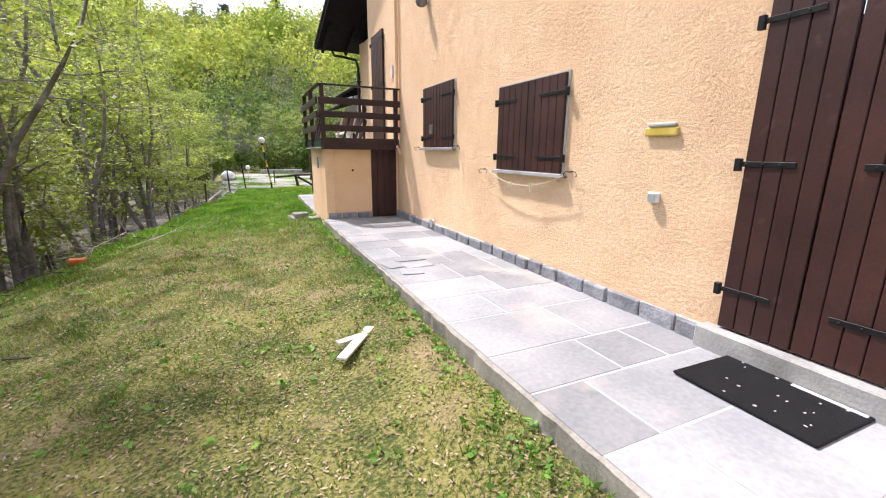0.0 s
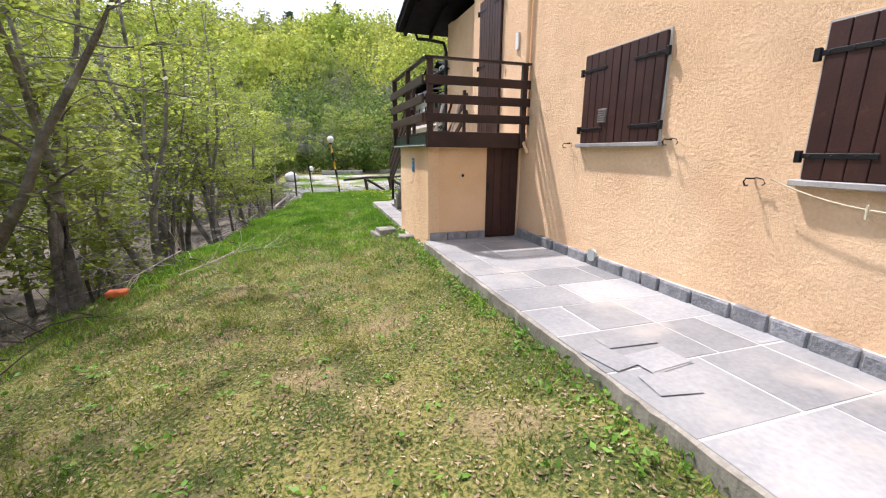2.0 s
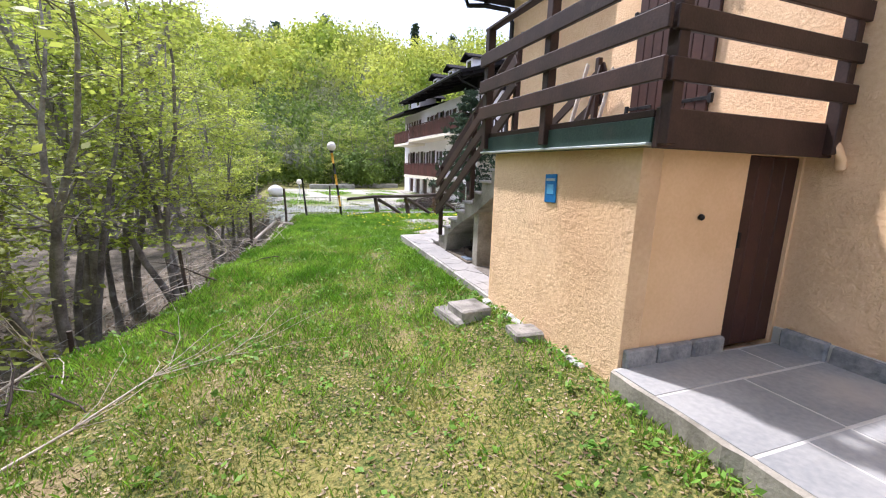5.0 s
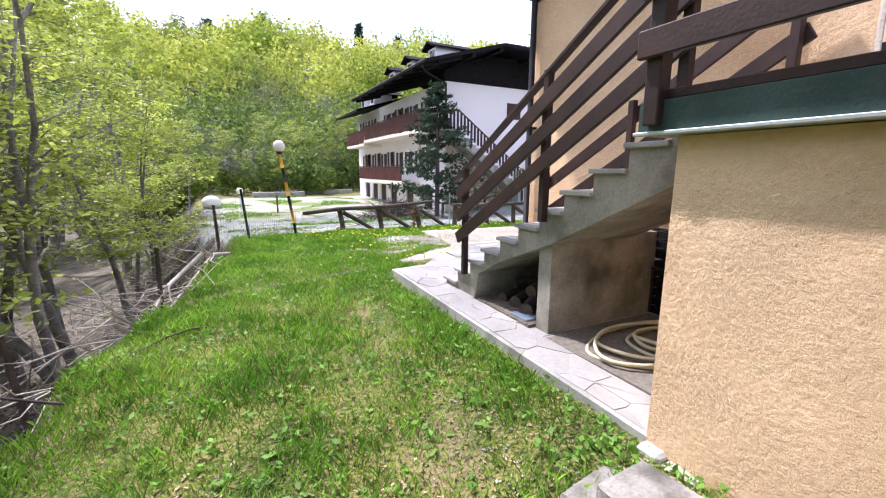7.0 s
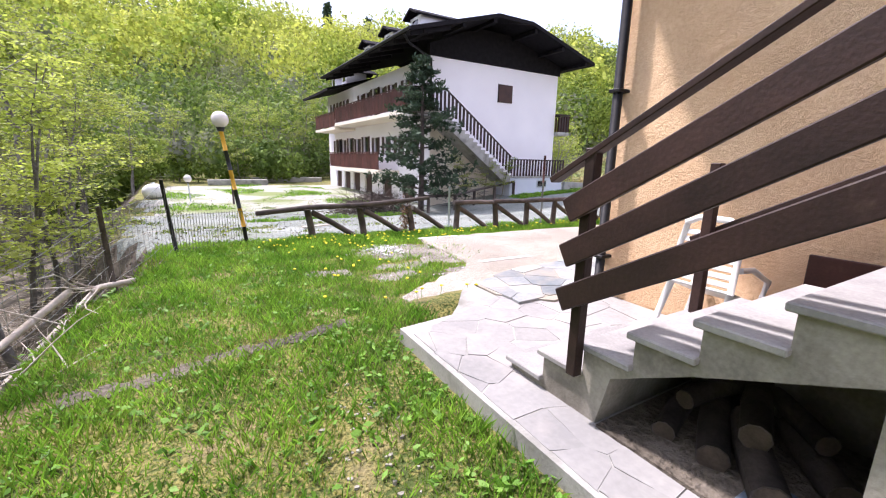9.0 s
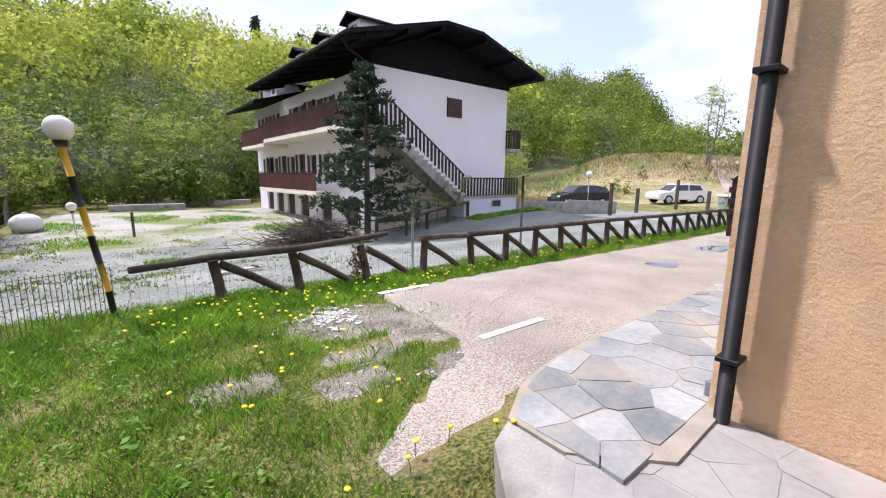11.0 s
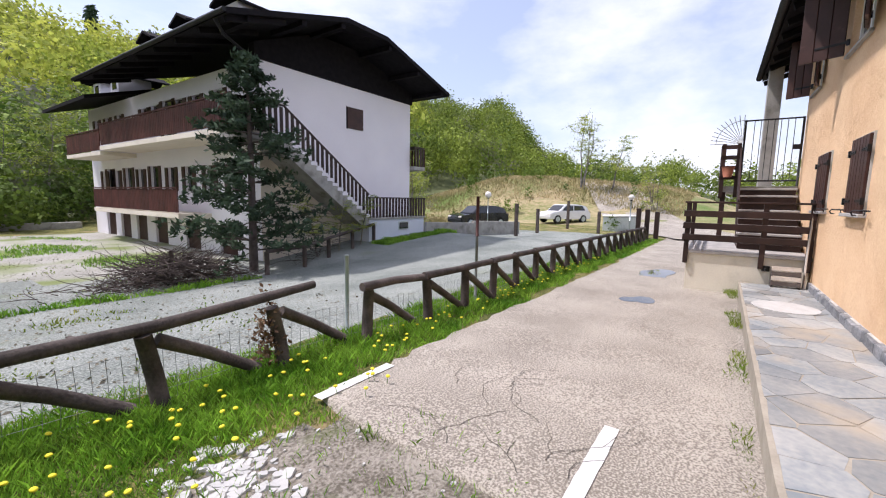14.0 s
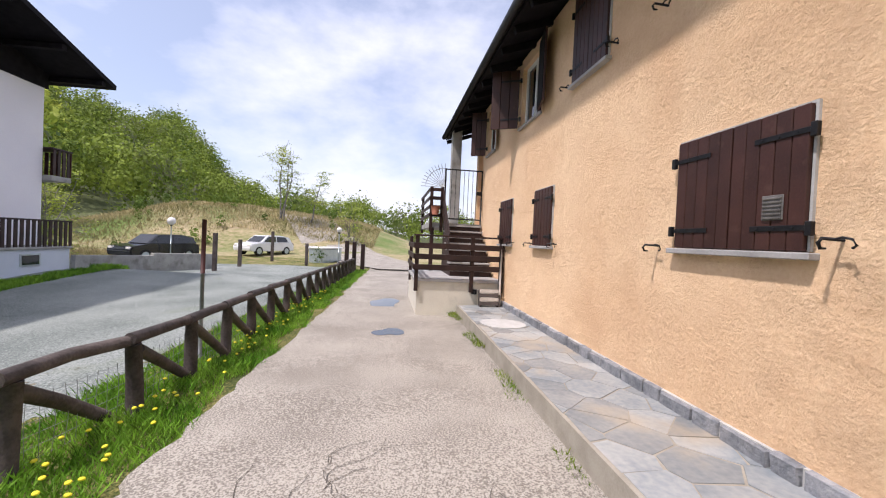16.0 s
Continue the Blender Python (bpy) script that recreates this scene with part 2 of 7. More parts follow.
BLUE = mat("blue_enamel_sign", (0.012, 0.13, 0.36), (0.03, 0.20, 0.47), 5.0, 0.35, 0.05, 60.0)
PALEBLUE = mat("pale_blue_print", (0.10, 0.36, 0.60), (0.16, 0.44, 0.68), 8.0, 0.4, 0.0, 60.0)
HOSE = mat("cream_rubber_hose", (0.52, 0.46, 0.31), (0.66, 0.60, 0.43), 6.0, 0.5, 0.1, 60.0)
CREAMPAINT = mat("cream_painted_render", (0.60, 0.56, 0.47), (0.70, 0.66, 0.56), 1.2, 0.9, 0.4, 40.0, spots=((0.42, 0.40, 0.34), 2.0, 0.6, 0.8), dist=0.005)
DANDELION = mat("dandelion_yellow", (0.80, 0.66, 0.02), (0.90, 0.80, 0.05), 20.0, 0.7, 0.3, 200.0)
RUBBER = mat("tyre_rubber", (0.012, 0.012, 0.012), (0.022, 0.022, 0.022), 9.0, 0.8, 0.2, 80.0)
CARWHITE = mat("white_car_paint", (0.74, 0.74, 0.75), (0.80, 0.80, 0.81), 2.0, 0.2, 0.0, 60.0, spec=0.6)
CARBLACK = mat("black_car_paint", (0.010, 0.011, 0.014), (0.018, 0.019, 0.022), 2.0, 0.15, 0.0, 60.0, spec=0.7)
ORANGE = mat("orange_plastic", (0.72, 0.14, 0.05), (0.80, 0.20, 0.08), 9.0, 0.5, 0.1, 60.0)
WATER = mat("puddle_water", (0.020, 0.019, 0.017), (0.032, 0.03, 0.027), 3.0, 0.02, 0.0, 20.0, spec=0.8)
PLASTER_YELLOW = mat("yellow_glazed_clay", (0.50, 0.36, 0.05), (0.64, 0.49, 0.12), 12.0, 0.4, 0.3, 80.0)
SAWN = mat("dark_sawn_wood", (0.05, 0.037, 0.028), (0.10, 0.075, 0.056), 12.0, 0.85, 0.4, 80.0)
GRILLE = mat("dull_vent_metal", (0.13, 0.12, 0.11), (0.22, 0.205, 0.19), 9.0, 0.5, 0.1, 60.0, metal=0.3)
GLOBE = mat("milky_globe_glass", (0.74, 0.70, 0.66), (0.80, 0.76, 0.72), 4.0, 0.25, 0.0, 40.0)


# ---- builders ----
def empty_thing(name, at=(0, 0, 0), turn=0.0, label="", category="", group="", kind=""):
    ob = new(name)
    ob.empty_display_size = 0.1
    ob.matrix_basis = pose(*at, 0, 0, turn)
    return tagged(ob, label, category, group, kind)


def part(name, bm, material, parent=None, label=""):
    me = bpy.data.meshes.new(name)
    bm.to_mesh(me)
    bm.free()
    me.materials.append(material)
    ob = new(name, me)
    ob.parent = parent
    return tagged(ob, label)


def piece(name, me, parent, m):
    ob = new(name, me)
    ob.parent = parent
    ob.matrix_basis = m
    return ob


def block(x0, x1, y0, y1, z0, z1, bevel=0.0, bm=None, turn=None):
    """A box, its edges rounded by bevel, added to bm."""
    b = bmesh.new()
    bmesh.ops.create_cube(b, size=1.0)
    for v in b.verts:
        v.co = Vector(((x0 + x1) / 2 + v.co.x * (x1 - x0), (y0 + y1) / 2 + v.co.y * (y1 - y0), (z0 + z1) / 2 + v.co.z * (z1 - z0)))
    if bevel:
        bmesh.ops.bevel(b, geom=b.edges[:], offset=bevel, segments=1, affect="EDGES", profile=0.5)
    if turn is not None:
        b.transform(turn)
    return joined(bm, b)


def joined(bm, b):
    if bm is None:
        return b
    me = bpy.data.meshes.new("join")
    b.to_mesh(me)
    bm.from_mesh(me)
    bpy.data.meshes.remove(me)
    b.free()
    return bm


def beam(a, b, w, h, bevel=0.006, bm=None, up=(0, 0, 1)):
    """A board from a to b, w thick across and h high."""
    a, b = Vector(a), Vector(b)
    d = (b - a)
    y = d.normalized()
    x = y.cross(Vector(up)).normalized()
    z = x.cross(y)
    m = Matrix((x, y, z)).transposed().to_4x4()
    m.translation = (a + b) / 2
    return block(-w / 2, w / 2, -d.length / 2, d.length / 2, -h / 2, h / 2, bevel, bm, m)


def tube(points, radii, seg=7, bm=None, caps=True):
    """A round rod along points; radii one number or one for each point."""
    b = bm if bm is not None else bmesh.new()
    pts = [Vector(p) for p in points]
    if not isinstance(radii, (list, tuple)):
        radii = [radii] * len(pts)
    last, ring = None, None
    for i, p in enumerate(pts):
        d = (pts[min(i + 1, len(pts) - 1)] - pts[max(i - 1, 0)]).normalized()
        ref = Vector((0, 0, 1)) if abs(d.z) < 0.9 else Vector((1, 0, 0))
        u = d.cross(ref).normalized()
        w = d.cross(u)
        ring = [b.verts.new(p + (u * math.cos(k * math.tau / seg) + w * math.sin(k * math.tau / seg)) * radii[i]) for k in range(seg)]
        if last:
            for k in range(seg):
                f = b.faces.new((last[k], last[(k + 1) % seg], ring[(k + 1) % seg], ring[k]))
                f.smooth = True
        elif caps:
            b.faces.new(ring)
        last = ring
    if caps:
        b.faces.new(ring[::-1])
    return b


def prism(outline, axis, a, b, bm=None):
    """A closed outline in the two other axes, drawn out along axis from a to b."""
    q = bm if bm is not None else bmesh.new()
    put = {"x": lambda u, v, w: (w, u, v), "y": lambda u, v, w: (u, w, v), "z": lambda u, v, w: (u, v, w)}[axis]
    lo = [q.verts.new(put(u, v, a)) for u, v in outline]
    hi = [q.verts.new(put(u, v, b)) for u, v in outline]
    n = len(outline)
    q.faces.new(lo)
    q.faces.new(hi[::-1])
    for k in range(n):
        q.faces.new((lo[(k + 1) % n], lo[k], hi[k], hi[(k + 1) % n]))
    bmesh.ops.recalc_face_normals(q, faces=q.faces[:])
    return q


def ball(at, r, squash=1.0, seg=16, bm=None):
    b = bmesh.new()
    bmesh.ops.create_uvsphere(b, u_segments=seg, v_segments=seg // 2 + 2, radius=r)
    for v in b.verts:
        v.co.z *= squash
        v.co += Vector(at)
    for f in b.faces:
        f.smooth = True
    return joined(bm, b)


def quads(name, corners, material, parent=None, label="", kind="", tri=False):
    """One mesh of loose leaves: corners is an array (n, 4 or 3, 3)."""
    n, k = corners.shape[:2]
    me = bpy.data.meshes.new(name)
    me.vertices.add(n * k)
    me.vertices.foreach_set("co", corners.reshape(-1).astype(np.float32))
    me.loops.add(n * k)
    me.loops.foreach_set("vertex_index", np.arange(n * k, dtype=np.int32))
    me.polygons.add(n)
    me.polygons.foreach_set("loop_start", np.arange(0, n * k, k, dtype=np.int32))
    me.polygons.foreach_set("loop_total", np.full(n, k, dtype=np.int32))
    me.update(calc_edges=True)
    me.materials.append(material)
    ob = new(name, me)
    ob.parent = parent
    return tagged(ob, label, kind=kind)


def leaf_cards(rng, centres, size, flat=0.5, long=1.6):
    """Small leaf quads round the centres, turned at random; flat pulls them level."""
    n = len(centres)
    d = rng.normal(size=(n, 3))
    d /= np.linalg.norm(d, axis=1)[:, None]
    e = rng.normal(size=(n, 3))
    d[:, 2] *= 1 - flat
    e[:, 2] *= 1 - flat
    d /= np.linalg.norm(d, axis=1)[:, None]
    e -= d * (e * d).sum(1)[:, None]
    e /= np.linalg.norm(e, axis=1)[:, None]
    s = (size * rng.uniform(0.6, 1.3, n))[:, None]
    tip, side = d * s * long / 2, e * s / 2
    return np.stack((centres - tip, centres + side * 0.9, centres + tip, centres - side * 0.9), axis=1)


# ---- ground ----
BANK_Y = (-40, 0, 6, 9.0, 11.1, 13, 14.6, 16.2, 18.7, 21, 24, 30, 60)
BANK_X = (-4.6, -4.1, -3.7, -3.4, -2.6, -1.85, -1.4, -1.05, -0.5, -0.4, -1.6, -2.2, -3.5)


def smooth(a, b, v):
    k = np.clip((v - a) / (b - a), 0, 1)
    return k * k * (3 - 2 * k)


def bank_edge(y):
    return np.interp(y, BANK_Y, BANK_X) + 0.12 * np.sin(y * 2.1) + 0.08 * np.sin(y * 5.3 + 1)


def ground_height(x, y):
    """The lie of the land: lawn, wooded bank, gravel yard, mound and hills."""
    x, y = np.asarray(x, float), np.asarray(y, float)
    z = np.interp(y, (-5, 0, 6, 9, 12, 15, 17.5, 19.6, 22), (0.04, 0.03, 0.01, -0.03, 0.0, 0.06, 0.05, 0.0, -0.12))
    z = z + 0.15 * smooth(0.3, 1.2, x) * (1 - 0.55 * smooth(10, 12, y)) * (1 - smooth(15.2, 16.5, y)) - 0.033 * np.minimum(np.maximum(-x, 0), 4) ** 2
    z = z - 0.16 * smooth(9, 20, x) * (1 - smooth(22, 27, y))
    z = z + 0.025 * np.sin(x * 1.7 + 0.4 * y) * np.sin(y * 1.3 - x)
    yard = np.interp(x, (-2, 9.8, 14, 17.7, 20, 24, 40), (-0.62, -0.66, -0.15, 0.1, -0.25, -0.35, -0.4))
    k = smooth(20.3, 28.0, y)
    z = z * (1 - k) + yard * k
    z = z * (1 - smooth(25, 32, x)) - 0.3 * smooth(25, 32, x)
    d = np.maximum(bank_edge(y) - x, 0)
    z = z - 2.9 * (1 - np.exp(-d * 0.55))
    z = z + smooth(35, 45, x + 0.4 * np.maximum(y - 33, 0)) * 4.2 * np.exp(-((x - 50) / 13) ** 2 - ((y - 37) / 11) ** 2) + 3.0 * np.exp(-((x - 62) / 16) ** 2 - ((y - 24) / 9) ** 2)
    r = np.hypot(x - 5, y - 20)
    az = np.degrees(np.arctan2(x - 5, y - 20))
    top = np.interp(az, (-180, -120, -70, -20, 0, 14, 40, 55, 63.5, 66, 69, 75, 85, 92, 110, 180), (8, 20, 36, 46, 46, 45, 42, 37, 32, 25, 12, 9, 8, 3, 3, 8))
    z = z + top * smooth(34, 190, r) * (1 + 0.05 * np.sin(az * 0.31) + 0.03 * np.sin(az * 0.83))
    return z


def gz(x, y):
    return float(ground_height(x, y))


def steps(lo, hi, fine_lo, fine_hi, fine):
    """Grid lines: even between fine_lo and fine_hi, then wider and wider."""
    mid = list(np.arange(fine_lo, fine_hi + fine / 2, fine))
    out, s = [], fine
    v = fine_hi
    while v < hi:
        s *= 1.13
        v += s
        out.append(v)
    left, s, v = [], fine, fine_lo
    while v > lo:
        s *= 1.13
        v -= s
        left.append(v)
    return np.array(left[::-1] + mid + out)


# bare gritty patches at the broken end of the drive
GRIT_PATCHES = ((2.25, 17.0, 0.4, 0.2), (2.75, 17.48, 0.6, 0.22), (1.5, 17.4, 0.3, 0.16), (2.9, 18.35, 0.7, 0.5), (3.5, 17.75, 0.55, 0.55), (3.2, 16.7, 0.4, 0.25))


def make_ground():
    xs, ys = steps(-900, 900, -6, 6, 0.2), steps(-700, 900, -3, 22, 0.2)
    gx, gy = np.meshgrid(xs, ys)
    h = ground_height(gx, gy)
    rng = np.random.default_rng(3)
    near = (np.abs(gx) < 8) & (gy < 24)
    h = h + np.where(near, rng.normal(0, 0.006, h.shape), 0)
    # the sheet dips under the road and the paving
    h = h - 0.12 * ((gx > 3.9) & (gx < 25.5) & (gy > 15.3) & (gy < 18.9)) - 0.35 * ((gx > 1.75) & (gx < 24) & (gy < 15.6))
    nx, ny = len(xs), len(ys)
    idx = np.arange(nx * ny).reshape(ny, nx)
    faces = np.stack((idx[:-1, :-1], idx[:-1, 1:], idx[1:, 1:], idx[1:, :-1]), -1).reshape(-1, 4)
    me = bpy.data.meshes.new("ground")
    me.vertices.add(nx * ny)
    me.vertices.foreach_set("co", np.stack((gx, gy, h), -1).reshape(-1).astype(np.float32))
    me.loops.add(len(faces) * 4)
    me.loops.foreach_set("vertex_index", faces.reshape(-1).astype(np.int32))
    me.polygons.add(len(faces))
    me.polygons.foreach_set("loop_start", np.arange(0, len(faces) * 4, 4, dtype=np.int32))
    me.polygons.foreach_set("loop_total", np.full(len(faces), 4, np.int32))
    for m in (LAWN, LITTER, GRAVEL, MEADOW, HILLFLOOR, PALEGRAVEL, GRITSOIL):
        me.materials.append(m)
    cx, cy = gx.reshape(-1)[faces].mean(1), gy.reshape(-1)[faces].mean(1)
    wob = 0.25 * np.sin(cx * 2.3 + cy) + 0.2 * np.sin(cy * 3.1 - cx * 1.3)
    zone = np.zeros(len(faces), np.int32)
    r = np.hypot(cx - 5, cy - 20)
    zone[(cy > 20.35 + wob * 0.4) & (cx > -1.6 + wob) & (cx < 26) & (cy < 47)] = 2
    zone[(cy > 30.2 + wob) & (cx > -1.4 + wob) & (cx < 10) & (cy < 47)] = 5
    for px, py, rx, ry in GRIT_PATCHES:
        zone[((cx - px) / rx) ** 2 + ((cy - py) / ry) ** 2 < 1] = 6
    zone[(r > 30) & (cx > 26)] = 3
    zone[(cx < bank_edge(cy) + 0.12 * wob - 0.1)] = 1
    zone[(r > 40) & (cy > 49) | (r > 62)] = 4
    me.polygons.foreach_set("material_index", zone)
    me.polygons.foreach_set("use_smooth", np.ones(len(faces), bool))
    me.update(calc_edges=True)
    return tagged(new("ground", me), "lawn, leaf-covered bank and gravel yard running up to hills", "ground", kind="structure")


make_ground()


def road_height(x):
    return float(np.interp(x, (0, 4, 9, 13, 24, 40), (0.10, 0.09, 0.03, -0.05, -0.14, -0.2)))


def road_edge(x):
    """The drive's ragged edge towards the grass."""
    return float(np.interp(x, (1.9, 2.6, 3.3, 3.5, 3.62, 30), (16.05, 16.5, 16.85, 17.2, 19.0, 19.06)))


def make_road():
    bm = bmesh.new()
    rng = random.Random(5)
    xs = [1.9 + 0.1 * i for i in range(30)] + [4.9 + 0.25 * i for i in range(88)]
    rows = []
    for x in xs:
        lo = 15.7 if x < 3 else (16.0 if x < 10.6 else (16.05 if x < 11 else 15.4))
        hi = road_edge(x) + rng.uniform(-0.05, 0.05)
        cols = [lo + (hi - lo) * k / 14 for k in range(15)]
        cols[13] = hi - 0.05
        rows.append([bm.verts.new((x, y, road_height(x) + 0.003 * math.sin(x * 1.9) * math.sin(y * 2.2) - (0.07 if k in (0, 14) else 0))) for k, y in enumerate(cols)])
    for a, b in zip(rows, rows[1:]):
        for k in range(14):
            bm.faces.new((a[k], b[k], b[k + 1], a[k + 1])).smooth = True
    return part("road", bm, ASPHALT, label="")


road = tagged(make_road(), "cracked pale grey asphalt drive beside the house", "road", kind="structure")


def stain_sheet(name, at, rx, ry, material, label, category, seed, dz=0.016, kind=""):
    rng = random.Random(seed)
    bm = bmesh.new()
    pts = []
    for k in range(26):
        a = k * math.tau / 26
        s = 1 + 0.22 * math.sin(2 * a + seed) + 0.14 * math.sin(3 * a + 2 * seed) + rng.uniform(-0.06, 0.06)
        x, y = at[0] + rx * s * math.cos(a), at[1] + ry * s * math.sin(a)
        pts.append(bm.verts.new((x, y, at[2] + dz)))
    bm.faces.new(pts)
    return tagged(part(name, bm, material), label, category, kind=kind)


stain_sheet("puddle", (12.5, 17.75, road_height(12.5)), 0.75, 0.4, WATER, "shallow rain puddle on the asphalt drive", "puddle", 2, dz=0.007)
stain_sheet("puddle", (9.1, 17.55, road_height(9.1)), 0.3, 0.22, WATER, "small rain puddle on the asphalt drive", "puddle", 4, dz=0.007)


def road_mark(x0, x1, y0, y1, lift=0.006):
    bm = bmesh.new()
    rng = random.Random(int(y0 * 10))
    n = 14
    lo, hi = [], []
    for k in range(n + 1):
        x = x0 + (x1 - x0) * k / n
        z = road_height(x) + lift
        lo.append(bm.verts.new((x, y0 + rng.uniform(-0.004, 0.004), z)))
        hi.append(bm.verts.new((x, y1 + rng.uniform(-0.004, 0.004), z)))
    for k in range(n):
        bm.faces.new((lo[k], lo[k + 1], hi[k + 1], hi[k]))
    return tagged(part("parking_line", bm, PAINT), "worn white painted parking line on asphalt", "road marking", "parking lines")


road_mark(3.62, 4.58, 16.9, 17.0)
road_mark(3.62, 4.46, 18.86, 18.96)


def make_cracks():
    """Branching cracks at the broken end of the asphalt."""
    rng = random.Random(11)
    bm = bmesh.new()

    def crack(x, y, a, length, w):
        pts = []
        while length > 0:
            z = road_height(x) + 0.007
            pts.append((x, y, z, a, w))
            x, y = x + 0.09 * math.cos(a), y + 0.09 * math.sin(a)
            a += rng.uniform(-0.65, 0.65)
            w *= 0.95
            length -= 0.09
            if rng.random() < 0.16 and length > 0.3:
                crack(x, y, a + rng.choice((-1, 1)) * rng.uniform(0.6, 1.3), length * 0.6, w * 0.8)
            if not (16.2 < y < 18.85 and 3.4 < x < 16):
                break
        prev = None
        for px, py, pz, pa, pw in pts:
            n = (-math.sin(pa) * pw, math.cos(pa) * pw)
            cur = (bm.verts.new((px + n[0], py + n[1], pz)), bm.verts.new((px - n[0], py - n[1], pz)))
            if prev:
                bm.faces.new((prev[0], prev[1], cur[1], cur[0]))
            prev = cur

    for _ in range(12):
        crack(rng.uniform(3.6, 5.2), rng.uniform(17.0, 18.4), rng.uniform(-0.5, 0.9), rng.uniform(0.4, 1.0), 0.003)
    for _ in range(3):
        crack(rng.uniform(4.5, 11), rng.uniform(18.2, 18.7), rng.uniform(-0.3, 0.3), rng.uniform(0.8, 1.6), 0.003)
    for _ in range(2):
        crack(rng.uniform(6, 13), rng.uniform(16.3, 17.5), rng.uniform(-0.4, 0.4), rng.uniform(0.6, 1.5), 0.0025)
    m = mat("crack_dirt", (0.07, 0.064, 0.054), (0.12, 0.105, 0.09), 9.0, 0.95, 0.0)
    tagged(part("asphalt_crack", bm, m, road), kind="stuff")


make_cracks()


# ---- the peach house ----
def wall_sheet(u0, u1, z0, z1, thick, holes=(), bm=None):
    """A wall in the x-z plane, its face at y = 0 and its back at y = -thick, with openings (u0, u1, z0, z1) through it."""
    us = sorted({u0, u1, *[h[0] for h in holes], *[h[1] for h in holes]})
    zs = sorted({z0, z1, *[h[2] for h in holes], *[h[3] for h in holes]})
    b = bm if bm is not None else bmesh.new()
    cell = {}
    for i in range(len(us) - 1):
        for j in range(len(zs) - 1):
            mu, mz = (us[i] + us[i + 1]) / 2, (zs[j] + zs[j + 1]) / 2
            cell[i, j] = not any(h[0] < mu < h[1] and h[2] < mz < h[3] for h in holes)

    def quad(*c):
        b.faces.new([b.verts.new(v) for v in c])

    for (i, j), solid in cell.items():
        if not solid:
            continue
        a, c, d, e = us[i], us[i + 1], zs[j], zs[j + 1]
        quad((a, 0, d), (a, 0, e), (c, 0, e), (c, 0, d))
        quad((a, -thick, d), (c, -thick, d), (c, -thick, e), (a, -thick, e))
        if not cell.get((i - 1, j)):
            quad((a, 0, d), (a, -thick, d), (a, -thick, e), (a, 0, e))
        if not cell.get((i + 1, j)):
            quad((c, 0, d), (c, 0, e), (c, -thick, e), (c, -thick, d))
        if not cell.get((i, j - 1)):
            quad((a, 0, d), (c, 0, d), (c, -thick, d), (a, -thick, d))
        if not cell.get((i, j + 1)):
            quad((a, 0, e), (a, -thick, e), (c, -thick, e), (c, 0, e))
    bmesh.ops.remove_doubles(b, verts=b.verts[:], dist=0.0005)
    return b


FRONT = pose(3.72, 15.0, 0, 0, 0, 1.5)        # corner of the front wall: x along it, y outwards
BACK = pose(3.0, 0, 0, 0, 0, 90)               # the gable wall: x along world y, y outwards
SET = pose(3.72, 0, 0, 0, 0, 90)
ROOF_Z, PITCH = 5.05, math.tan(radians(19))


def gable_z(y):
    return ROOF_Z - 0.10 + (15.65 - y) * PITCH if y > 4.6 else ROOF_Z - 0.10 + (y + 6.7) * PITCH


bm = wall_sheet(-6.0, 11.2, -0.4, 5.6, 0.35, [(6.16, 7.34, 1.80, 2.78), (3.56, 4.76, 1.51, 2.48), (0.85, 1.68, 0.5, 2.62), (9.86, 10.74, 1.95, 4.36)])
wall_back = part("wall_back", bm, STUCCO, None)
wall_back.matrix_basis = BACK
tagged(wall_back, "sunlit peach roughcast gable wall of the house", "wall", kind="structure")
bm = prism([(-6.0, 5.6), (11.2, 5.6), (11.2, gable_z(11.2)), (4.6, gable_z(4.6)), (-6.0, gable_z(-6.0))], "y", -0.35, 0)
tagged(part("wall_gable", bm, STUCCO), "peach roughcast gable top", "wall", kind="structure").matrix_basis = BACK
bm = wall_sheet(11.2, 15.0, -0.4, 5.15, 0.35)
block(11.0, 11.2, -1.05, 0.35, -0.4, 6.2, 0, bm)
tagged(part("wall_set_back", bm, STUCCO), "peach wall section set back beside the corner", "wall", kind="structure").matrix_basis = SET
front_holes = [(3.3, 4.12, 3.86, 5.0), (5.45, 6.55, 3.86, 5.0), (8.5, 9.3, 3.86, 5.0), (0.80, 1.86, 1.63, 2.46), (4.73, 5.39, 1.60, 2.46), (6.82, 7.56, 1.60, 2.46)]
bm = wall_sheet(0.0, 9.8, -0.4, 5.2, 0.35, front_holes)
block(9.45, 9.8, -3.0, -0.351, -0.4, 6.1, 0, bm)
block(9.45, 12.3, -3.3, -3.001, -0.4, 6.6, 0, bm)
block(9.8, 12.3, -2.99, 0.0, -0.4, 1.9, 0, bm)
tagged(part("wall_front", bm, STUCCO), "sunlit peach roughcast front wall of the house", "wall", kind="structure").matrix_basis = FRONT
bm = block(3.36, 15.9, -6.2, -5.9, -0.4, 5.5)
block(15.6, 15.9, -5.9, 15.0, -0.4, 5.5, 0, bm)
tagged(part("wall_rear", bm, STUCCO), "plain peach outer walls closing the house", "wall", kind="structure")


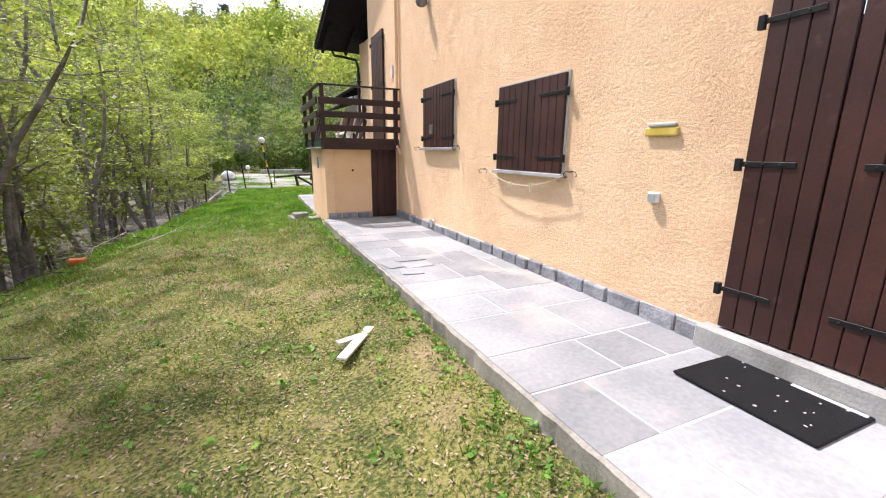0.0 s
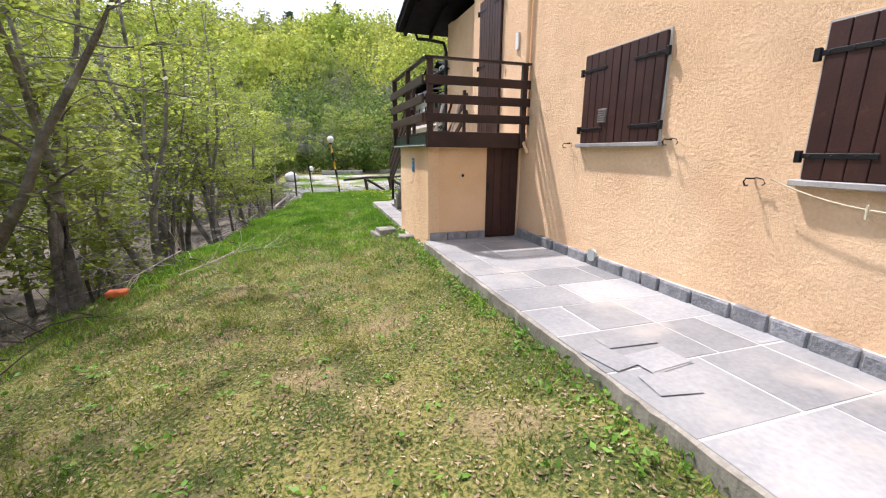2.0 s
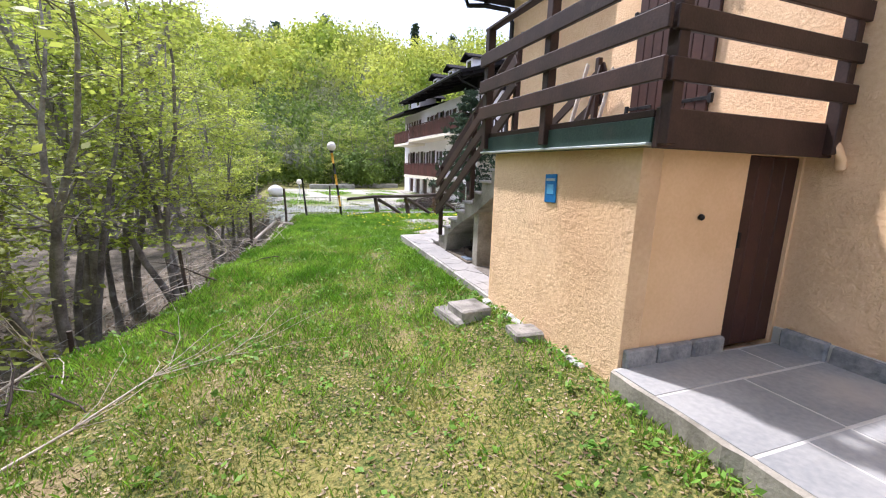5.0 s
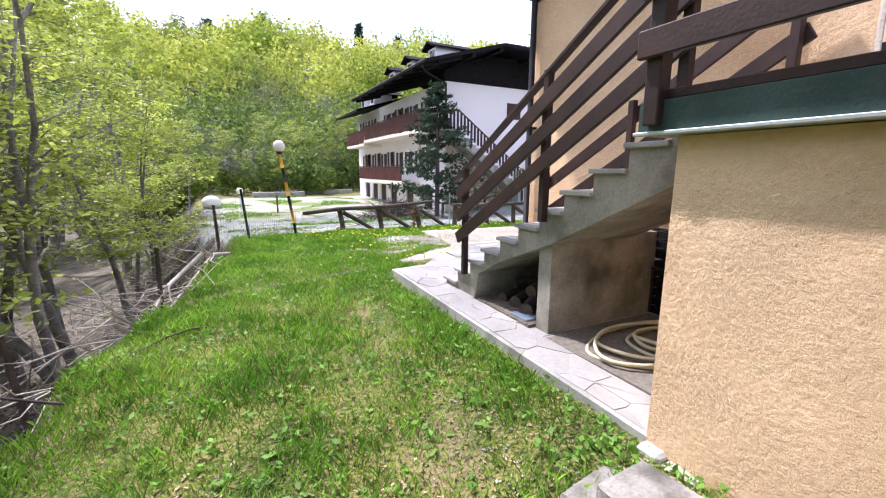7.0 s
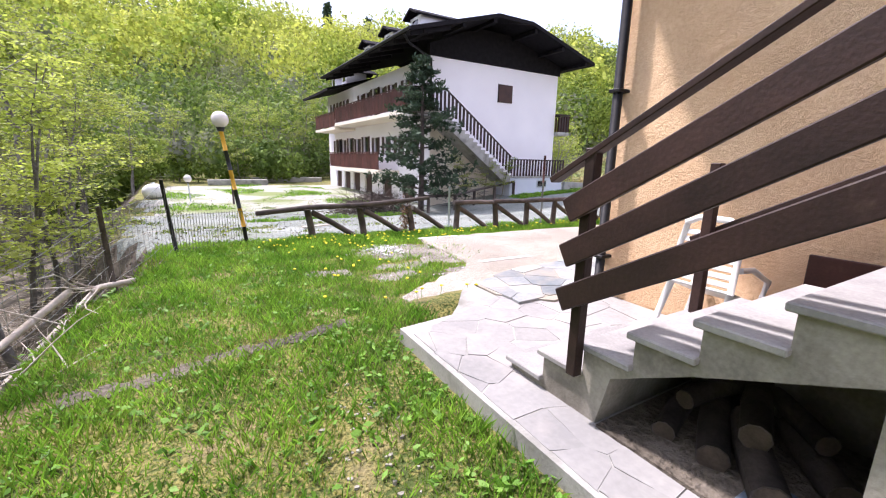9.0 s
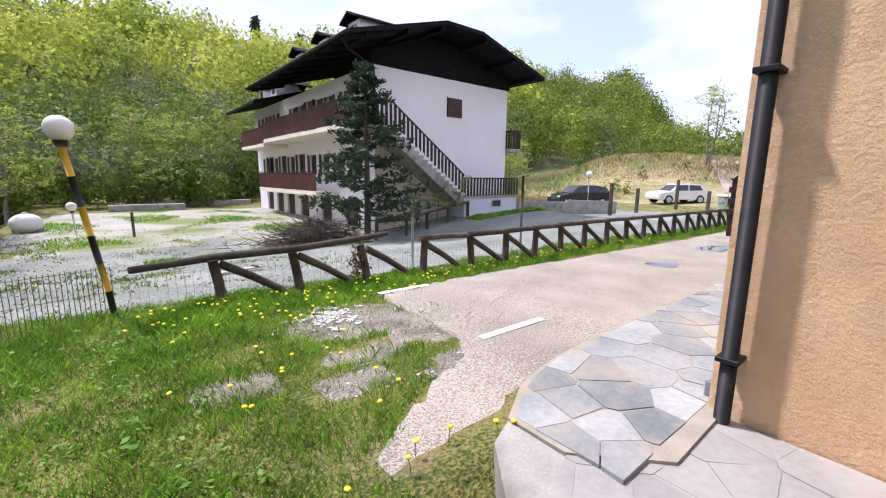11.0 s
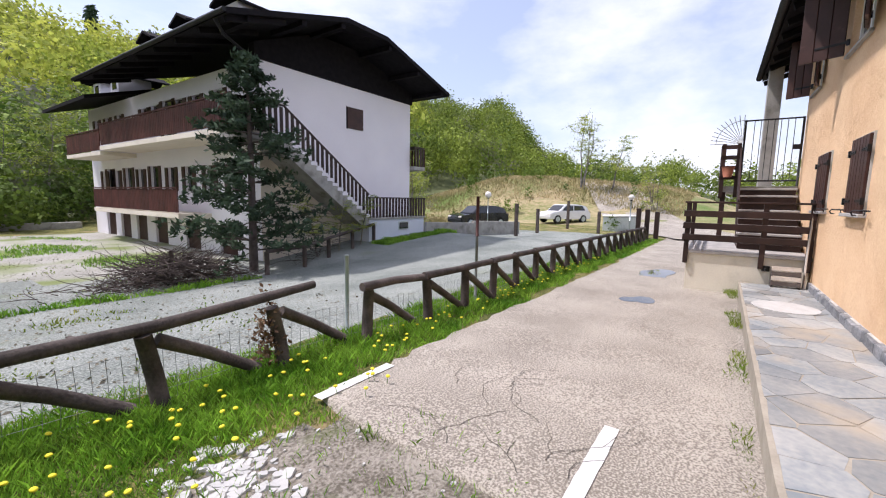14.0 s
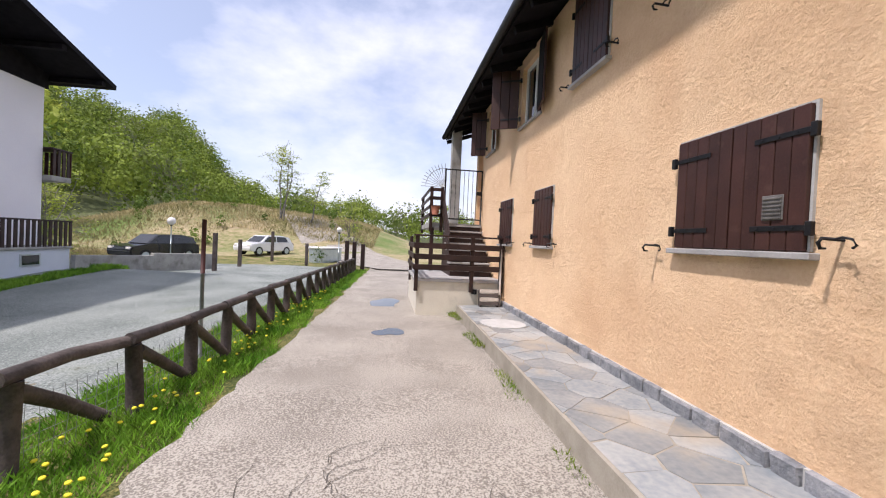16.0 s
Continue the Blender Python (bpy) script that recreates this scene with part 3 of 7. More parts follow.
def make_roof():
    r = empty_thing("roof", label="low-pitched dark roof with black wooden soffit and gutter", category="roof", kind="structure")
    for name, y0, y1 in (("roof_slope_front", 15.65, 4.6), ("roof_slope_rear", -6.7, 4.6)):
        za, zb = ROOF_Z, ROOF_Z + abs(y1 - y0) * PITCH
        turned = pose(3.0, 0, 0, 0, 0, 1.5 if y0 > 0 else 0) @ Matrix.Translation((-3.0, 0, 0))
        b = prism([(y0, za), (y0, za + 0.16), (y1, zb + 0.16), (y1, zb)], "x", 2.8, 17.0)
        b.transform(turned)
        part(name, b, SOFFIT, r)
        b = prism([(y0 + math.copysign(0.05, y0), za + 0.165), (y0 + math.copysign(0.05, y0), za + 0.21), (y1, zb + 0.21), (y1, zb + 0.165)], "x", 2.76, 17.05)
        b.transform(turned)
        part("roof_tiles", b, mat("dark_slate_tiles_" + name, (0.03, 0.028, 0.028), (0.06, 0.055, 0.052), 4.0, 0.7, 0.5, 20.0), r)
    turned = pose(3.0, 0, 0, 0, 0, 1.5) @ Matrix.Translation((-3.0, 0, 0))
    for k in range(19):
        x = 3.0 + 0.78 * k
        b = beam((x, 15.6, ROOF_Z - 0.055), (x, 14.2, ROOF_Z - 0.055 + 1.4 * PITCH), 0.09, 0.12, 0.005)
        b.transform(turned)
        part("rafter", b, SOFFIT, r)
    b = tube([(2.76, 15.72, ROOF_Z + 0.09), (17.0, 15.72, ROOF_Z + 0.09)], 0.075, 10)
    b.transform(turned)
    part("gutter", b, IRON, r)
    b = tube([(2.95, 15.72, ROOF_Z + 0.02), (3.0, 15.7, ROOF_Z - 0.12), (3.2, 15.3, ROOF_Z - 0.22), (3.58, 14.97, ROOF_Z - 0.35), (3.63, 14.9, ROOF_Z - 0.6), (3.63, 14.9, 0.22)], 0.045, 10)
    for z in (0.6, 2.2, 4.0):
        block(3.57, 3.74, 14.84, 14.96, z, z + 0.03, 0.004, b)
    part("downpipe", b, IRON, r)
    return r


make_roof()


# closed plank shutters
def shutter_leaf(name, w, h, planks, parent, m, hinge=1, vent=False, iron=True):
    """One leaf in the x-z plane, hung at x = 0 (hinge 1) or at x = w (hinge -1)."""
    leaf = new(name)
    leaf.parent = parent
    leaf.matrix_basis = m
    step = w / planks
    shared = bpy.data.meshes.new("plank")
    b = block(0.003, step - 0.003, -0.018, 0.016, 0.0, h, 0.005)
    b.to_mesh(shared)
    b.free()
    shared.materials.append(BROWN)
    for k in range(planks):
        piece("plank", shared, leaf, pose(k * step, 0, 0))
    part("backing", block(0.01, w - 0.01, -0.03, -0.019, 0.01, h - 0.01), SOFFIT, leaf)
    if iron:
        for z in (h * 0.14, h * 0.80) if h < 1.6 else (h * 0.12, h * 0.52, h * 0.92):
            a, c = (-0.035, w * 0.66) if hinge > 0 else (w * 0.34, w + 0.035)
            b = block(a, c, 0.017, 0.024, z, z + 0.035, 0.002)
            e = a if hinge > 0 else c
            block(e - 0.02, e + 0.02, 0.0, 0.035, z - 0.03, z + 0.055, 0.004, b)
            for q in (0.25, 0.55, 0.85):
                u = a + (c - a) * q
                block(u - 0.006, u + 0.006, 0.024, 0.03, z + 0.011, z + 0.023, 0.002, b)
            part("strap_hinge", b, IRON, leaf, "black iron strap hinge")
    if vent:
        b = block(w * 0.24, w * 0.24 + 0.15, 0.017, 0.024, h * 0.22, h * 0.22 + 0.16, 0.003)
        for k in range(6):
            block(w * 0.24 + 0.01, w * 0.24 + 0.14, 0.024, 0.032, h * 0.22 + 0.008 + k * 0.025, h * 0.22 + 0.02 + k * 0.025, 0.002, b)
        part("vent_grille", b, GRILLE, leaf, "small metal louvre vent")
    return leaf


def shutter_pair(wall, u0, u1, z0, z1, planks, label, vent=0, sill=True, reveal=True, name="window_shutters", group="closed window shutters", category="shutters"):
    """Two closed leaves over an opening, with frame and sill."""
    t = new(name)
    t.matrix_basis = wall @ Matrix.Translation((u0, 0.035, z0))
    tagged(t, label, category, group)
    w, h = u1 - u0, z1 - z0
    shutter_leaf("shutter_leaf", w / 2 - 0.004, h, planks, t, pose(0, 0, 0), 1, vent == 1)
    shutter_leaf("shutter_leaf", w / 2 - 0.004, h, planks, t, pose(w / 2 + 0.004, 0, 0), -1, vent == 2)
    b = block(-0.018, 0.0, -0.05, -0.014, 0, h + 0.018)
    block(w, w + 0.018, -0.05, -0.014, 0, h + 0.018, 0, b)
    block(0.0, w, -0.05, -0.014, h + 0.002, h + 0.018, 0, b)
    if reveal:
        part("frame", b, MORTAR, t, "pale plaster reveal")
    else:
        b.free()
    if sill:
        part("sill", block(-0.06, w + 0.06, -0.06, 0.045, -0.05, -0.006, 0.006), TREAD, t, "pale stone sill")
    return t


shutter_pair(BACK, 3.52, 4.78, 1.49, 2.50, 5, "closed brown plank shutters with iron strap hinges on peach wall")
shutter_pair(BACK, 6.13, 7.36, 1.78, 2.80, 5, "closed brown plank shutters with a small metal vent", vent=2)
shutter_pair(BACK, 0.80, 1.70, 0.50, 2.66, 4, "tall closed brown double plank doors with iron hinges", sill=False, reveal=False, name="plank_door", group="", category="door")
shutter_pair(BACK, 9.84, 10.78, 1.97, 4.40, 4, "tall closed brown balcony door with plank leaves", sill=False, reveal=False, name="balcony_door", group="", category="door")
shutter_pair(FRONT, 0.76, 1.88, 1.61, 2.49, 5, "closed brown plank shutters with vent on the sunlit front", vent=1)
shutter_pair(FRONT, 4.68, 5.43, 1.57, 2.49, 3, "narrow closed brown plank shutters on the sunlit front")
shutter_pair(FRONT, 6.77, 7.6, 1.57, 2.49, 3, "narrow closed brown plank shutters near the terrace")
shutter_pair(FRONT, 3.24, 4.16, 3.83, 5.02, 4, "closed brown plank shutters under the eaves")


def open_window(wall, u0, u1, z0, z1, label):
    """An upper window with glass, open shutters folded back on the wall."""
    t = new("open_window")
    t.matrix_basis = wall @ Matrix.Translation((u0, 0, z0))
    tagged(t, label, "window", "windows with open shutters")
    w, h = u1 - u0, z1 - z0
    b = block(0, 0.06, -0.14, -0.08, 0, h)
    for x0, x1, a, c in ((w - 0.06, w, 0, h), (w / 2 - 0.03, w / 2 + 0.03, 0, h)):
        block(x0, x1, -0.141, -0.079, a, c, 0, b)
    for a, c in ((0, 0.06), (h - 0.06, h)):
        block(0.061, w / 2 - 0.031, -0.14, -0.08, a, c, 0, b)
        block(w / 2 + 0.031, w - 0.061, -0.14, -0.08, a, c, 0, b)
    part("window_frame", b, WHITE, t, "white painted frame")
    for x in (0.061, w / 2 + 0.031):
        part("pane", block(x, x + w / 2 - 0.092, -0.115, -0.108, 0.06, h - 0.06), GLASS, t)
    part("sill", block(-0.06, w + 0.06, -0.06, 0.05, -0.05, -0.004, 0.006), TREAD, t, "pale stone sill")
    shutter_leaf("shutter_leaf", w / 2, h, 3, t, pose(-0.02, 0.06, 0, 0, 0, 168), 1)
    shutter_leaf("shutter_leaf", w / 2, h, 3, t, pose(w + 0.02, 0.06, 0, 0, 0, 62), 1)
    return t


open_window(FRONT, 5.45, 6.55, 3.86, 5.0, "upper window with brown shutters standing open under eaves")
open_window(FRONT, 8.5, 9.3, 3.86, 5.0, "far upper window with brown shutters open under eaves")


def wall_hook(wall, u, z, big=1.0, line=False):
    """A forged hook for a shutter, standing out from the wall."""
    t = new("wall_hook")
    t.matrix_basis = wall @ Matrix.Translation((u, 0, z))
    tagged(t, "small black forged iron hook fixed to the wall", "hook", "shutter hooks")
    s = 0.15 * big
    b = tube([(0, -0.01, 0), (0, s, 0.005), (0, s + 0.02, -0.02), (0, s + 0.005, -0.05), (0, s - 0.03, -0.05)], [0.011 * big] * 4 + [0.006], 6)
    part("hook", b, IRON, t)
    b = tube([(0.0, s * 0.5, 0.0), (-0.05, s * 0.5, 0.012), (-0.10, s * 0.5, 0.002), (-0.12, s * 0.5, -0.03), (-0.10, s * 0.5, -0.045)], 0.008 * big, 6)
    part("catch", b, IRON, t)


for u, z in ((5.13, 1.47), (3.38, 1.51), (7.64, 1.78), (5.98, 1.79)):
    wall_hook(BACK, u, z, 0.62)
for u, z in ((2.14, 1.62), (0.58, 1.68), (2.2, 3.85), (4.3, 3.84), (3.05, 3.9), (4.5, 1.6), (5.56, 1.6), (6.62, 1.6)):
    wall_hook(FRONT, u, z, 0.95)


def plinth_row(name, wall, u0, u1, z0, z1, seed, zslope=0.0, light=False):
    """Rough stones along the wall's foot, with mortar between them."""
    t = new(name)
    t.matrix_basis = wall
    tagged(t, "low plinth of rough blue-grey stones at the wall's foot", "plinth", kind="structure")
    rng = random.Random(seed)
    b = prism([(u0, z0(u0) - 0.1), (u1, z0(u1) - 0.1), (u1, z0(u1) + z1 - 0.012), (u0, z0(u0) + z1 - 0.012)], "y", 0.0, 0.030)
    part("mortar_bed", b, MORTAR, t)
    u = u0
    while u < u1 - 0.08:
        w = min(rng.uniform(0.2, 0.42), u1 - u)
        hgt = z1 - rng.uniform(0.0, 0.02)
        b = block(u + 0.012, u + w - 0.012, 0.0, 0.055 + rng.uniform(0, 0.02), z0(u) - 0.02, z0(u) + hgt, 0.012)
        for v in b.verts:
            v.co += Vector((rng.uniform(-0.006, 0.006), rng.uniform(-0.008, 0.008) if v.co.y > 0.02 else 0, rng.uniform(-0.006, 0.006)))
        part("plinth_stone", b, PLINTH, t)
        u += w
    return t


def pave_z(y):
    return 0.335 - 0.0068 * y


plinth_row("plinth_back", BACK, 1.78, 8.97, pave_z, 0.14, 1)
plinth_row("plinth_back", BACK, -4.0, 0.72, pave_z, 0.14, 2)
plinth_row("plinth_front", FRONT, 0.1, 7.2, lambda u: 0.235, 0.13, 3)
part_step = part("door_step", block(2.86, 3.0, 0.70, 1.80, 0.2, 0.485, 0.01), CONCRETE)
tagged(part_step, "worn concrete threshold under the plank door", "step", kind="structure")


# ---- balcony, store and outside stair ----
store = empty_thing("wall_store", label="small peach store room under the balcony", category="wall", kind="structure")
b = block(1.41, 1.58, 8.98, 10.97, -0.1, 1.74)
part("store_side", b, STUCCO, store)
b = wall_sheet(1.58, 2.995, -0.1, 1.74, 0.15, [(2.39, 2.97, 0.2, 1.735)])
b.transform(Matrix.Translation((0, 8.985, 0)) @ Matrix.Diagonal((1, -1, 1, 1)))
bmesh.ops.reverse_faces(b, faces=b.faces[:])
part("store_front", b, SMOOTH_STUCCO, store)
part("store_end", block(1.585, 2.98, 10.80, 10.965, -0.1, 1.74), STUCCO, store)
door = new("store_door")
door.matrix_basis = pose(2.39, 9.03, 0.28) @ Matrix.Diagonal((1, -1, 1, 1))
tagged(door, "narrow dark brown plank door of the store", "door")
shared = bpy.data.meshes.new("plank")
q = block(0.002, 0.143, -0.02, 0.02, 0, 1.45, 0.005)
q.to_mesh(shared)
q.free()
shared.materials.append(BROWN)
for k in range(4):
    piece("plank", shared, door, pose(k * 0.145, 0, 0))
part("latch", block(0.03, 0.06, 0.02, 0.035, 0.78, 0.9, 0.004), IRON, door, "small black latch")
for u0, u1 in ((1.43, 1.72), (1.72, 2.05), (2.05, 2.38)):
    part("plinth_stone", block(u0 + 0.008, u1 - 0.008, 8.93, 8.984, 0.2, 0.40, 0.012), PLINTH, store)
tagged(part("wall_stud", ball((1.98, 8.97, 1.30), 0.022), IRON), "small black round knob on the store wall", "knob")

BAL_Z = 1.92
balcony = empty_thing("balcony", label="balcony with dark brown wooden rails and green sheet edge", category="balcony", kind="structure")
part("slab", block(1.36, 3.0, 8.86, 11.12, 1.745, 1.87), CONCRETE, balcony)
part("green_edge", block(1.335, 1.358, 8.87, 11.14, 1.765, 1.905, 0.003), GREENFASCIA, balcony, "dark green sheet-metal edge")
part("drip_edge", block(1.31, 1.36, 8.87, 11.15, 1.745, 1.762, 0.003), ZINC, balcony, "pale metal drip edge")
part("front_beam", block(1.34, 2.98, 8.82, 8.858, 1.73, 1.96, 0.006), DARKWOOD, balcony)
part("deck_trim", block(1.345, 1.40, 8.87, 11.1, 1.906, 1.95, 0.004), DARKWOOD, balcony)
part("deck", block(1.40, 2.995, 8.862, 11.14, 1.872, 1.915), TREAD, balcony)
for x, y in ((1.385, 8.80), (2.90, 8.80), (1.33, 9.95), (1.33, 11.05)):
    part("post", block(x - 0.04, x + 0.04, y - 0.04, y + 0.04, 1.75 if x > 1.36 else 1.79, 2.96, 0.006), DARKWOOD, balcony)
# folded planks and a dark cloth kept on the balcony
for k in range(3):
    t = empty_thing("leaning_board", (1.95 + 0.16 * k, 10.5, BAL_Z), 0, "pale striped board leaning on the balcony", "board", "leaning boards")
    part("plank", beam((0, 0, 0.01), (0.25, 0.1, 0.72), 0.02, 0.05, 0.004), DARKWOOD if k % 2 else DEADWOOD, t)
for z in (2.09, 2.35, 2.61):
    part("rail_board", beam((1.31, 8.765, z + 0.06), (2.99, 8.765, z + 0.06), 0.035, 0.125), DARKWOOD, balcony)
    part("rail_board", beam((1.272, 8.76, z + 0.06), (1.272, 11.12, z + 0.06), 0.035, 0.125), DARKWOOD, balcony)
part("handrail", block(1.30, 2.99, 8.75, 8.84, 2.955, 2.985, 0.005), DARKWOOD, balcony)
part("handrail", block(1.29, 1.37, 8.86, 11.1, 2.956, 2.986, 0.005), DARKWOOD, balcony)

stair = empty_thing("outside_stair", label="concrete outside stair with stone treads and brown board rails", category="stairs", kind="structure")
ST_Y, ST_Z, RUN, RISE = 14.12, 0.285, 0.283, 0.1635
top = []
for n in range(11):
    y, z = ST_Y - RUN * n, ST_Z + RISE * n - 0.035
    top += [(y, z - RISE if n else 0.12), (y, z)]
y_end = ST_Y - RUN * 10
outline = top + [(11.14, ST_Z + RISE * 10 - 0.035), (11.14, 1.55), (12.25, 0.99), (13.0, 0.68), (13.38, 0.48), (13.46, 0.12)]
part("stringer", prism(outline, "x", 1.82, 2.84), STAIRCON, stair)
# added on the far side to block light, so the hollow below stays dark
part("light_block_wall", prism([(12.47, 0.1), (13.44, 0.1), (13.44, 0.46), (12.47, 0.92)], "x", 2.74, 2.83), STAIRCON, stair, "added wall that keeps light out of the space under the flight")
for n in range(11):
    y, z = ST_Y - RUN * n, ST_Z + RISE * n
    part("tread", block(1.785, 2.86, max(y - RUN - 0.005, 11.145), y + 0.03, z - 0.034, z, 0.006), TREAD, stair)
part("pier", block(1.87, 3.2, 12.3, 12.46, 0.1, 1.0), STAIRCON, stair, "concrete cross wall carrying the flight")


def slope_z(y):
    return ST_Z + (ST_Y - y) / RUN * RISE


for x, ys in ((1.745, (13.55, 12.3, 11.2)), (2.82, (13.52, 12.4, 11.2))):
    for k, y in enumerate(ys):
        part("post", block(x - 0.03, x + 0.03, y - 0.03, y + 0.03, slope_z(y) - 0.17, slope_z(y) + (1.0 if x < 2 else 0.93), 0.005), DARKWOOD, stair)
    out = -0.05 if x < 2 else 0.05
    y0 = 13.64 if x < 2 else 13.62
    for dz in (0.28, 0.515, 0.745) if x < 2 else (0.46, 0.80):
        part("rail_board", beam((x + out, y0, slope_z(y0) + dz), (x + out, 11.14, slope_z(11.14) + dz), 0.032, 0.12), DARKWOOD, stair)
part("handrail", beam((1.745, 13.79, slope_z(13.79) + 0.975), (1.745, 11.1, slope_z(11.1) + 0.975), 0.07, 0.03, 0.004), DARKWOOD, stair)

# the blue sign, tag and small things on the walls
sign = empty_thing("wall_sign", (1.405, 9.91, 1.32), -90, "small weathered blue enamel sign with a white-blue panel", "sign")
part("plate", block(-0.08, 0.08, -0.0, 0.008, 0, 0.235, 0.003), BLUE, sign)
sign.matrix_basis = pose(1.405, 9.91, 1.32, 0, 2, 90)
part("panel", block(-0.045, 0.045, 0.0085, 0.0105, 0.07, 0.15, 0.001), PALEBLUE, sign)
part("bar", block(-0.062, 0.062, 0.0085, 0.0105, 0.18, 0.20, 0.001), ZINC, sign)
pl = empty_thing("wall_plaque", (2.998, 2.38, 1.84), 90, "small yellow glazed ceramic plaque on peach wall", "plaque")
b = block(-0.15, 0.15, 0, 0.03, 0, 0.07, 0.012)
for v in b.verts:
    v.co.z += 0.015 * math.sin(v.co.x * 22)
part("glaze", b, PLASTER_YELLOW, pl)
part("cap", block(-0.13, 0.12, 0, 0.036, 0.072, 0.105, 0.01), MORTAR, pl, "pale chipped upper edge")
bx = empty_thing("junction_box", (2.998, 2.37, 1.31), 90, "small white square junction box on peach wall", "junction box")
part("body", block(-0.045, 0.045, 0, 0.045, 0, 0.085, 0.008), WHITE, bx)
part("cover", block(-0.036, 0.036, 0.0455, 0.052, 0.008, 0.077, 0.004), ZINC, bx)
bx = empty_thing("meter_cover", (2.998, 9.25, 3.28), 90, "small white metal cover beside the balcony door", "cover")
part("body", block(-0.05, 0.05, 0, 0.03, 0, 0.25, 0.006), WHITE, bx)
b = tube([(2.955, 8.83, 6.5), (2.955, 8.84, 3.3), (2.955, 8.86, 2.1), (2.93, 8.84, 1.9), (2.92, 8.77, 1.8), (2.95, 8.75, 1.72), (2.985, 8.76, 1.66)], 0.032, 9)
tagged(part("wall_pipe", b, SMOOTH_STUCCO), "peach-painted pipe running down the gable wall", "pipe")
lamp = empty_thing("wall_lamp", (2.998, 7.25, 4.12), 90, "small grey lamp high on the peach wall", "lamp")
part("bracket", block(-0.06, 0.06, 0, 0.05, 0.05, 0.22, 0.01), ZINC, lamp)
part("head", ball((0, 0.12, 0.06), 0.1, 0.8), mat("smoky_lamp_glass", (0.10, 0.09, 0.10), (0.22, 0.21, 0.22), 9.0, 0.2, 0.0), lamp, "dark glass head")
line = empty_thing("clothes_line", (2.9, 4.16, 1.36), 0, "slack cord with two pegs under the window sill", "clothes line")
pts = [(0.0, -0.78 + 1.56 * k / 16, 0.10 - 0.16 * (1 - ((k - 8) / 8) ** 2) + 0.02) for k in range(17)]
part("cord", tube(pts, 0.005, 5), HOSE, line)
for y in (-0.22, 0.18):
    part("peg", block(-0.008, 0.008, y - 0.007, y + 0.007, -0.09, 0.0, 0.002), HOSE, line, "pale wooden peg")
tagged(part("round_vent", tube([(2.965, 6.92, 0.42), (2.925, 6.92, 0.42)], 0.075, 18), ZINC), "round pale vent cap in the stone plinth", "vent")

# broken slabs lying loose on the path
for x, y, w, l, a in ((1.80, 5.0, 0.40, 0.17, -4), (1.80, 4.70, 0.36, 0.24, 6), (1.62, 4.44, 0.26, 0.22, -9), (1.50, 4.82, 0.2, 0.3, 14)):
    t = empty_thing("loose_slab", (x, y, pave_z(y) + 0.004), a, "broken thin stone slab lying loose on the path", "slab", "loose slabs")
    q = block(-w / 2, w / 2, -l / 2, l / 2, 0, 0.011, 0.003)
    rr = random.Random(int(x * 100 + y * 10))
    for v in q.verts:
        v.co += Vector((rr.uniform(-0.012, 0.012), rr.uniform(-0.012, 0.012), 0))
    part("slab", q, FLAG, t)

# door mat with a white strip
m = empty_thing("door_mat", (2.62, 1.17, pave_z(1.2) + 0.008), -1, "black rubber door mat lying before the plank door", "mat")
b = block(-0.3, 0.3, -0.385, 0.385, 0.0, 0.018, 0.006)
part("mat_body", b, MATTBLACK, m)
rng = random.Random(4)
for _ in range(16):
    x, y = rng.uniform(-0.27, 0.25), rng.uniform(-0.36, 0.36)
    part("litter_speck", block(x, x + rng.uniform(0.006, 0.016), y, y + rng.uniform(0.006, 0.018), 0.0185, 0.021), MORTAR, m)
tagged(part("white_strip", block(2.82, 2.845, 0.80, 1.15, 0.348, 0.36, 0.003), WHITE), "thin white plastic strip beside the door mat", "strip")


# ---- under the stair ----
hose = empty_thing("garden_hose", (2.5, 11.72, 0.165), 0, "coiled cream rubber garden hose under the balcony", "hose")
for k, (r, dx, dy, h) in enumerate(((0.62, 0.0, 0.0, 0.02), (0.55, 0.05, 0.04, 0.045), (0.46, 0.18, -0.05, 0.03), (0.33, 0.15, 0.0, 0.055), (0.58, -0.04, -0.03, 0.065))):
    pts = [(dx + r * math.cos(a) * (1 + 0.05 * math.sin(3 * a + k)), dy + 0.62 * r * math.sin(a), h + 0.012 * math.sin(2 * a + k)) for a in [math.tau * i / 28 for i in range(29)]]
    part("coil", tube(pts, 0.015, 7), HOSE, hose)
part("tail", tube([(-0.1, 0.1, 0.06), (-0.15, -0.12, 0.1), (-0.2, -0.26, 0.3), (-0.3, -0.36, 0.6), (-0.4, -0.44, 0.88), (-0.48, -0.56, 1.06), (-0.5, -0.68, 1.09)], 0.017, 7), HOSE, hose)
tap = empty_thing("water_tap", (2.0, 10.965, 1.24), 0, "small brass water tap on the store wall", "tap")
part("spout", tube([(0, 0, 0.02), (0, 0.06, 0.02), (0, 0.09, 0.015)], 0.016, 8), PLASTER_YELLOW, tap)
part("handle", block(-0.03, 0.03, 0.035, 0.05, 0.045, 0.06, 0.003), IRON, tap)
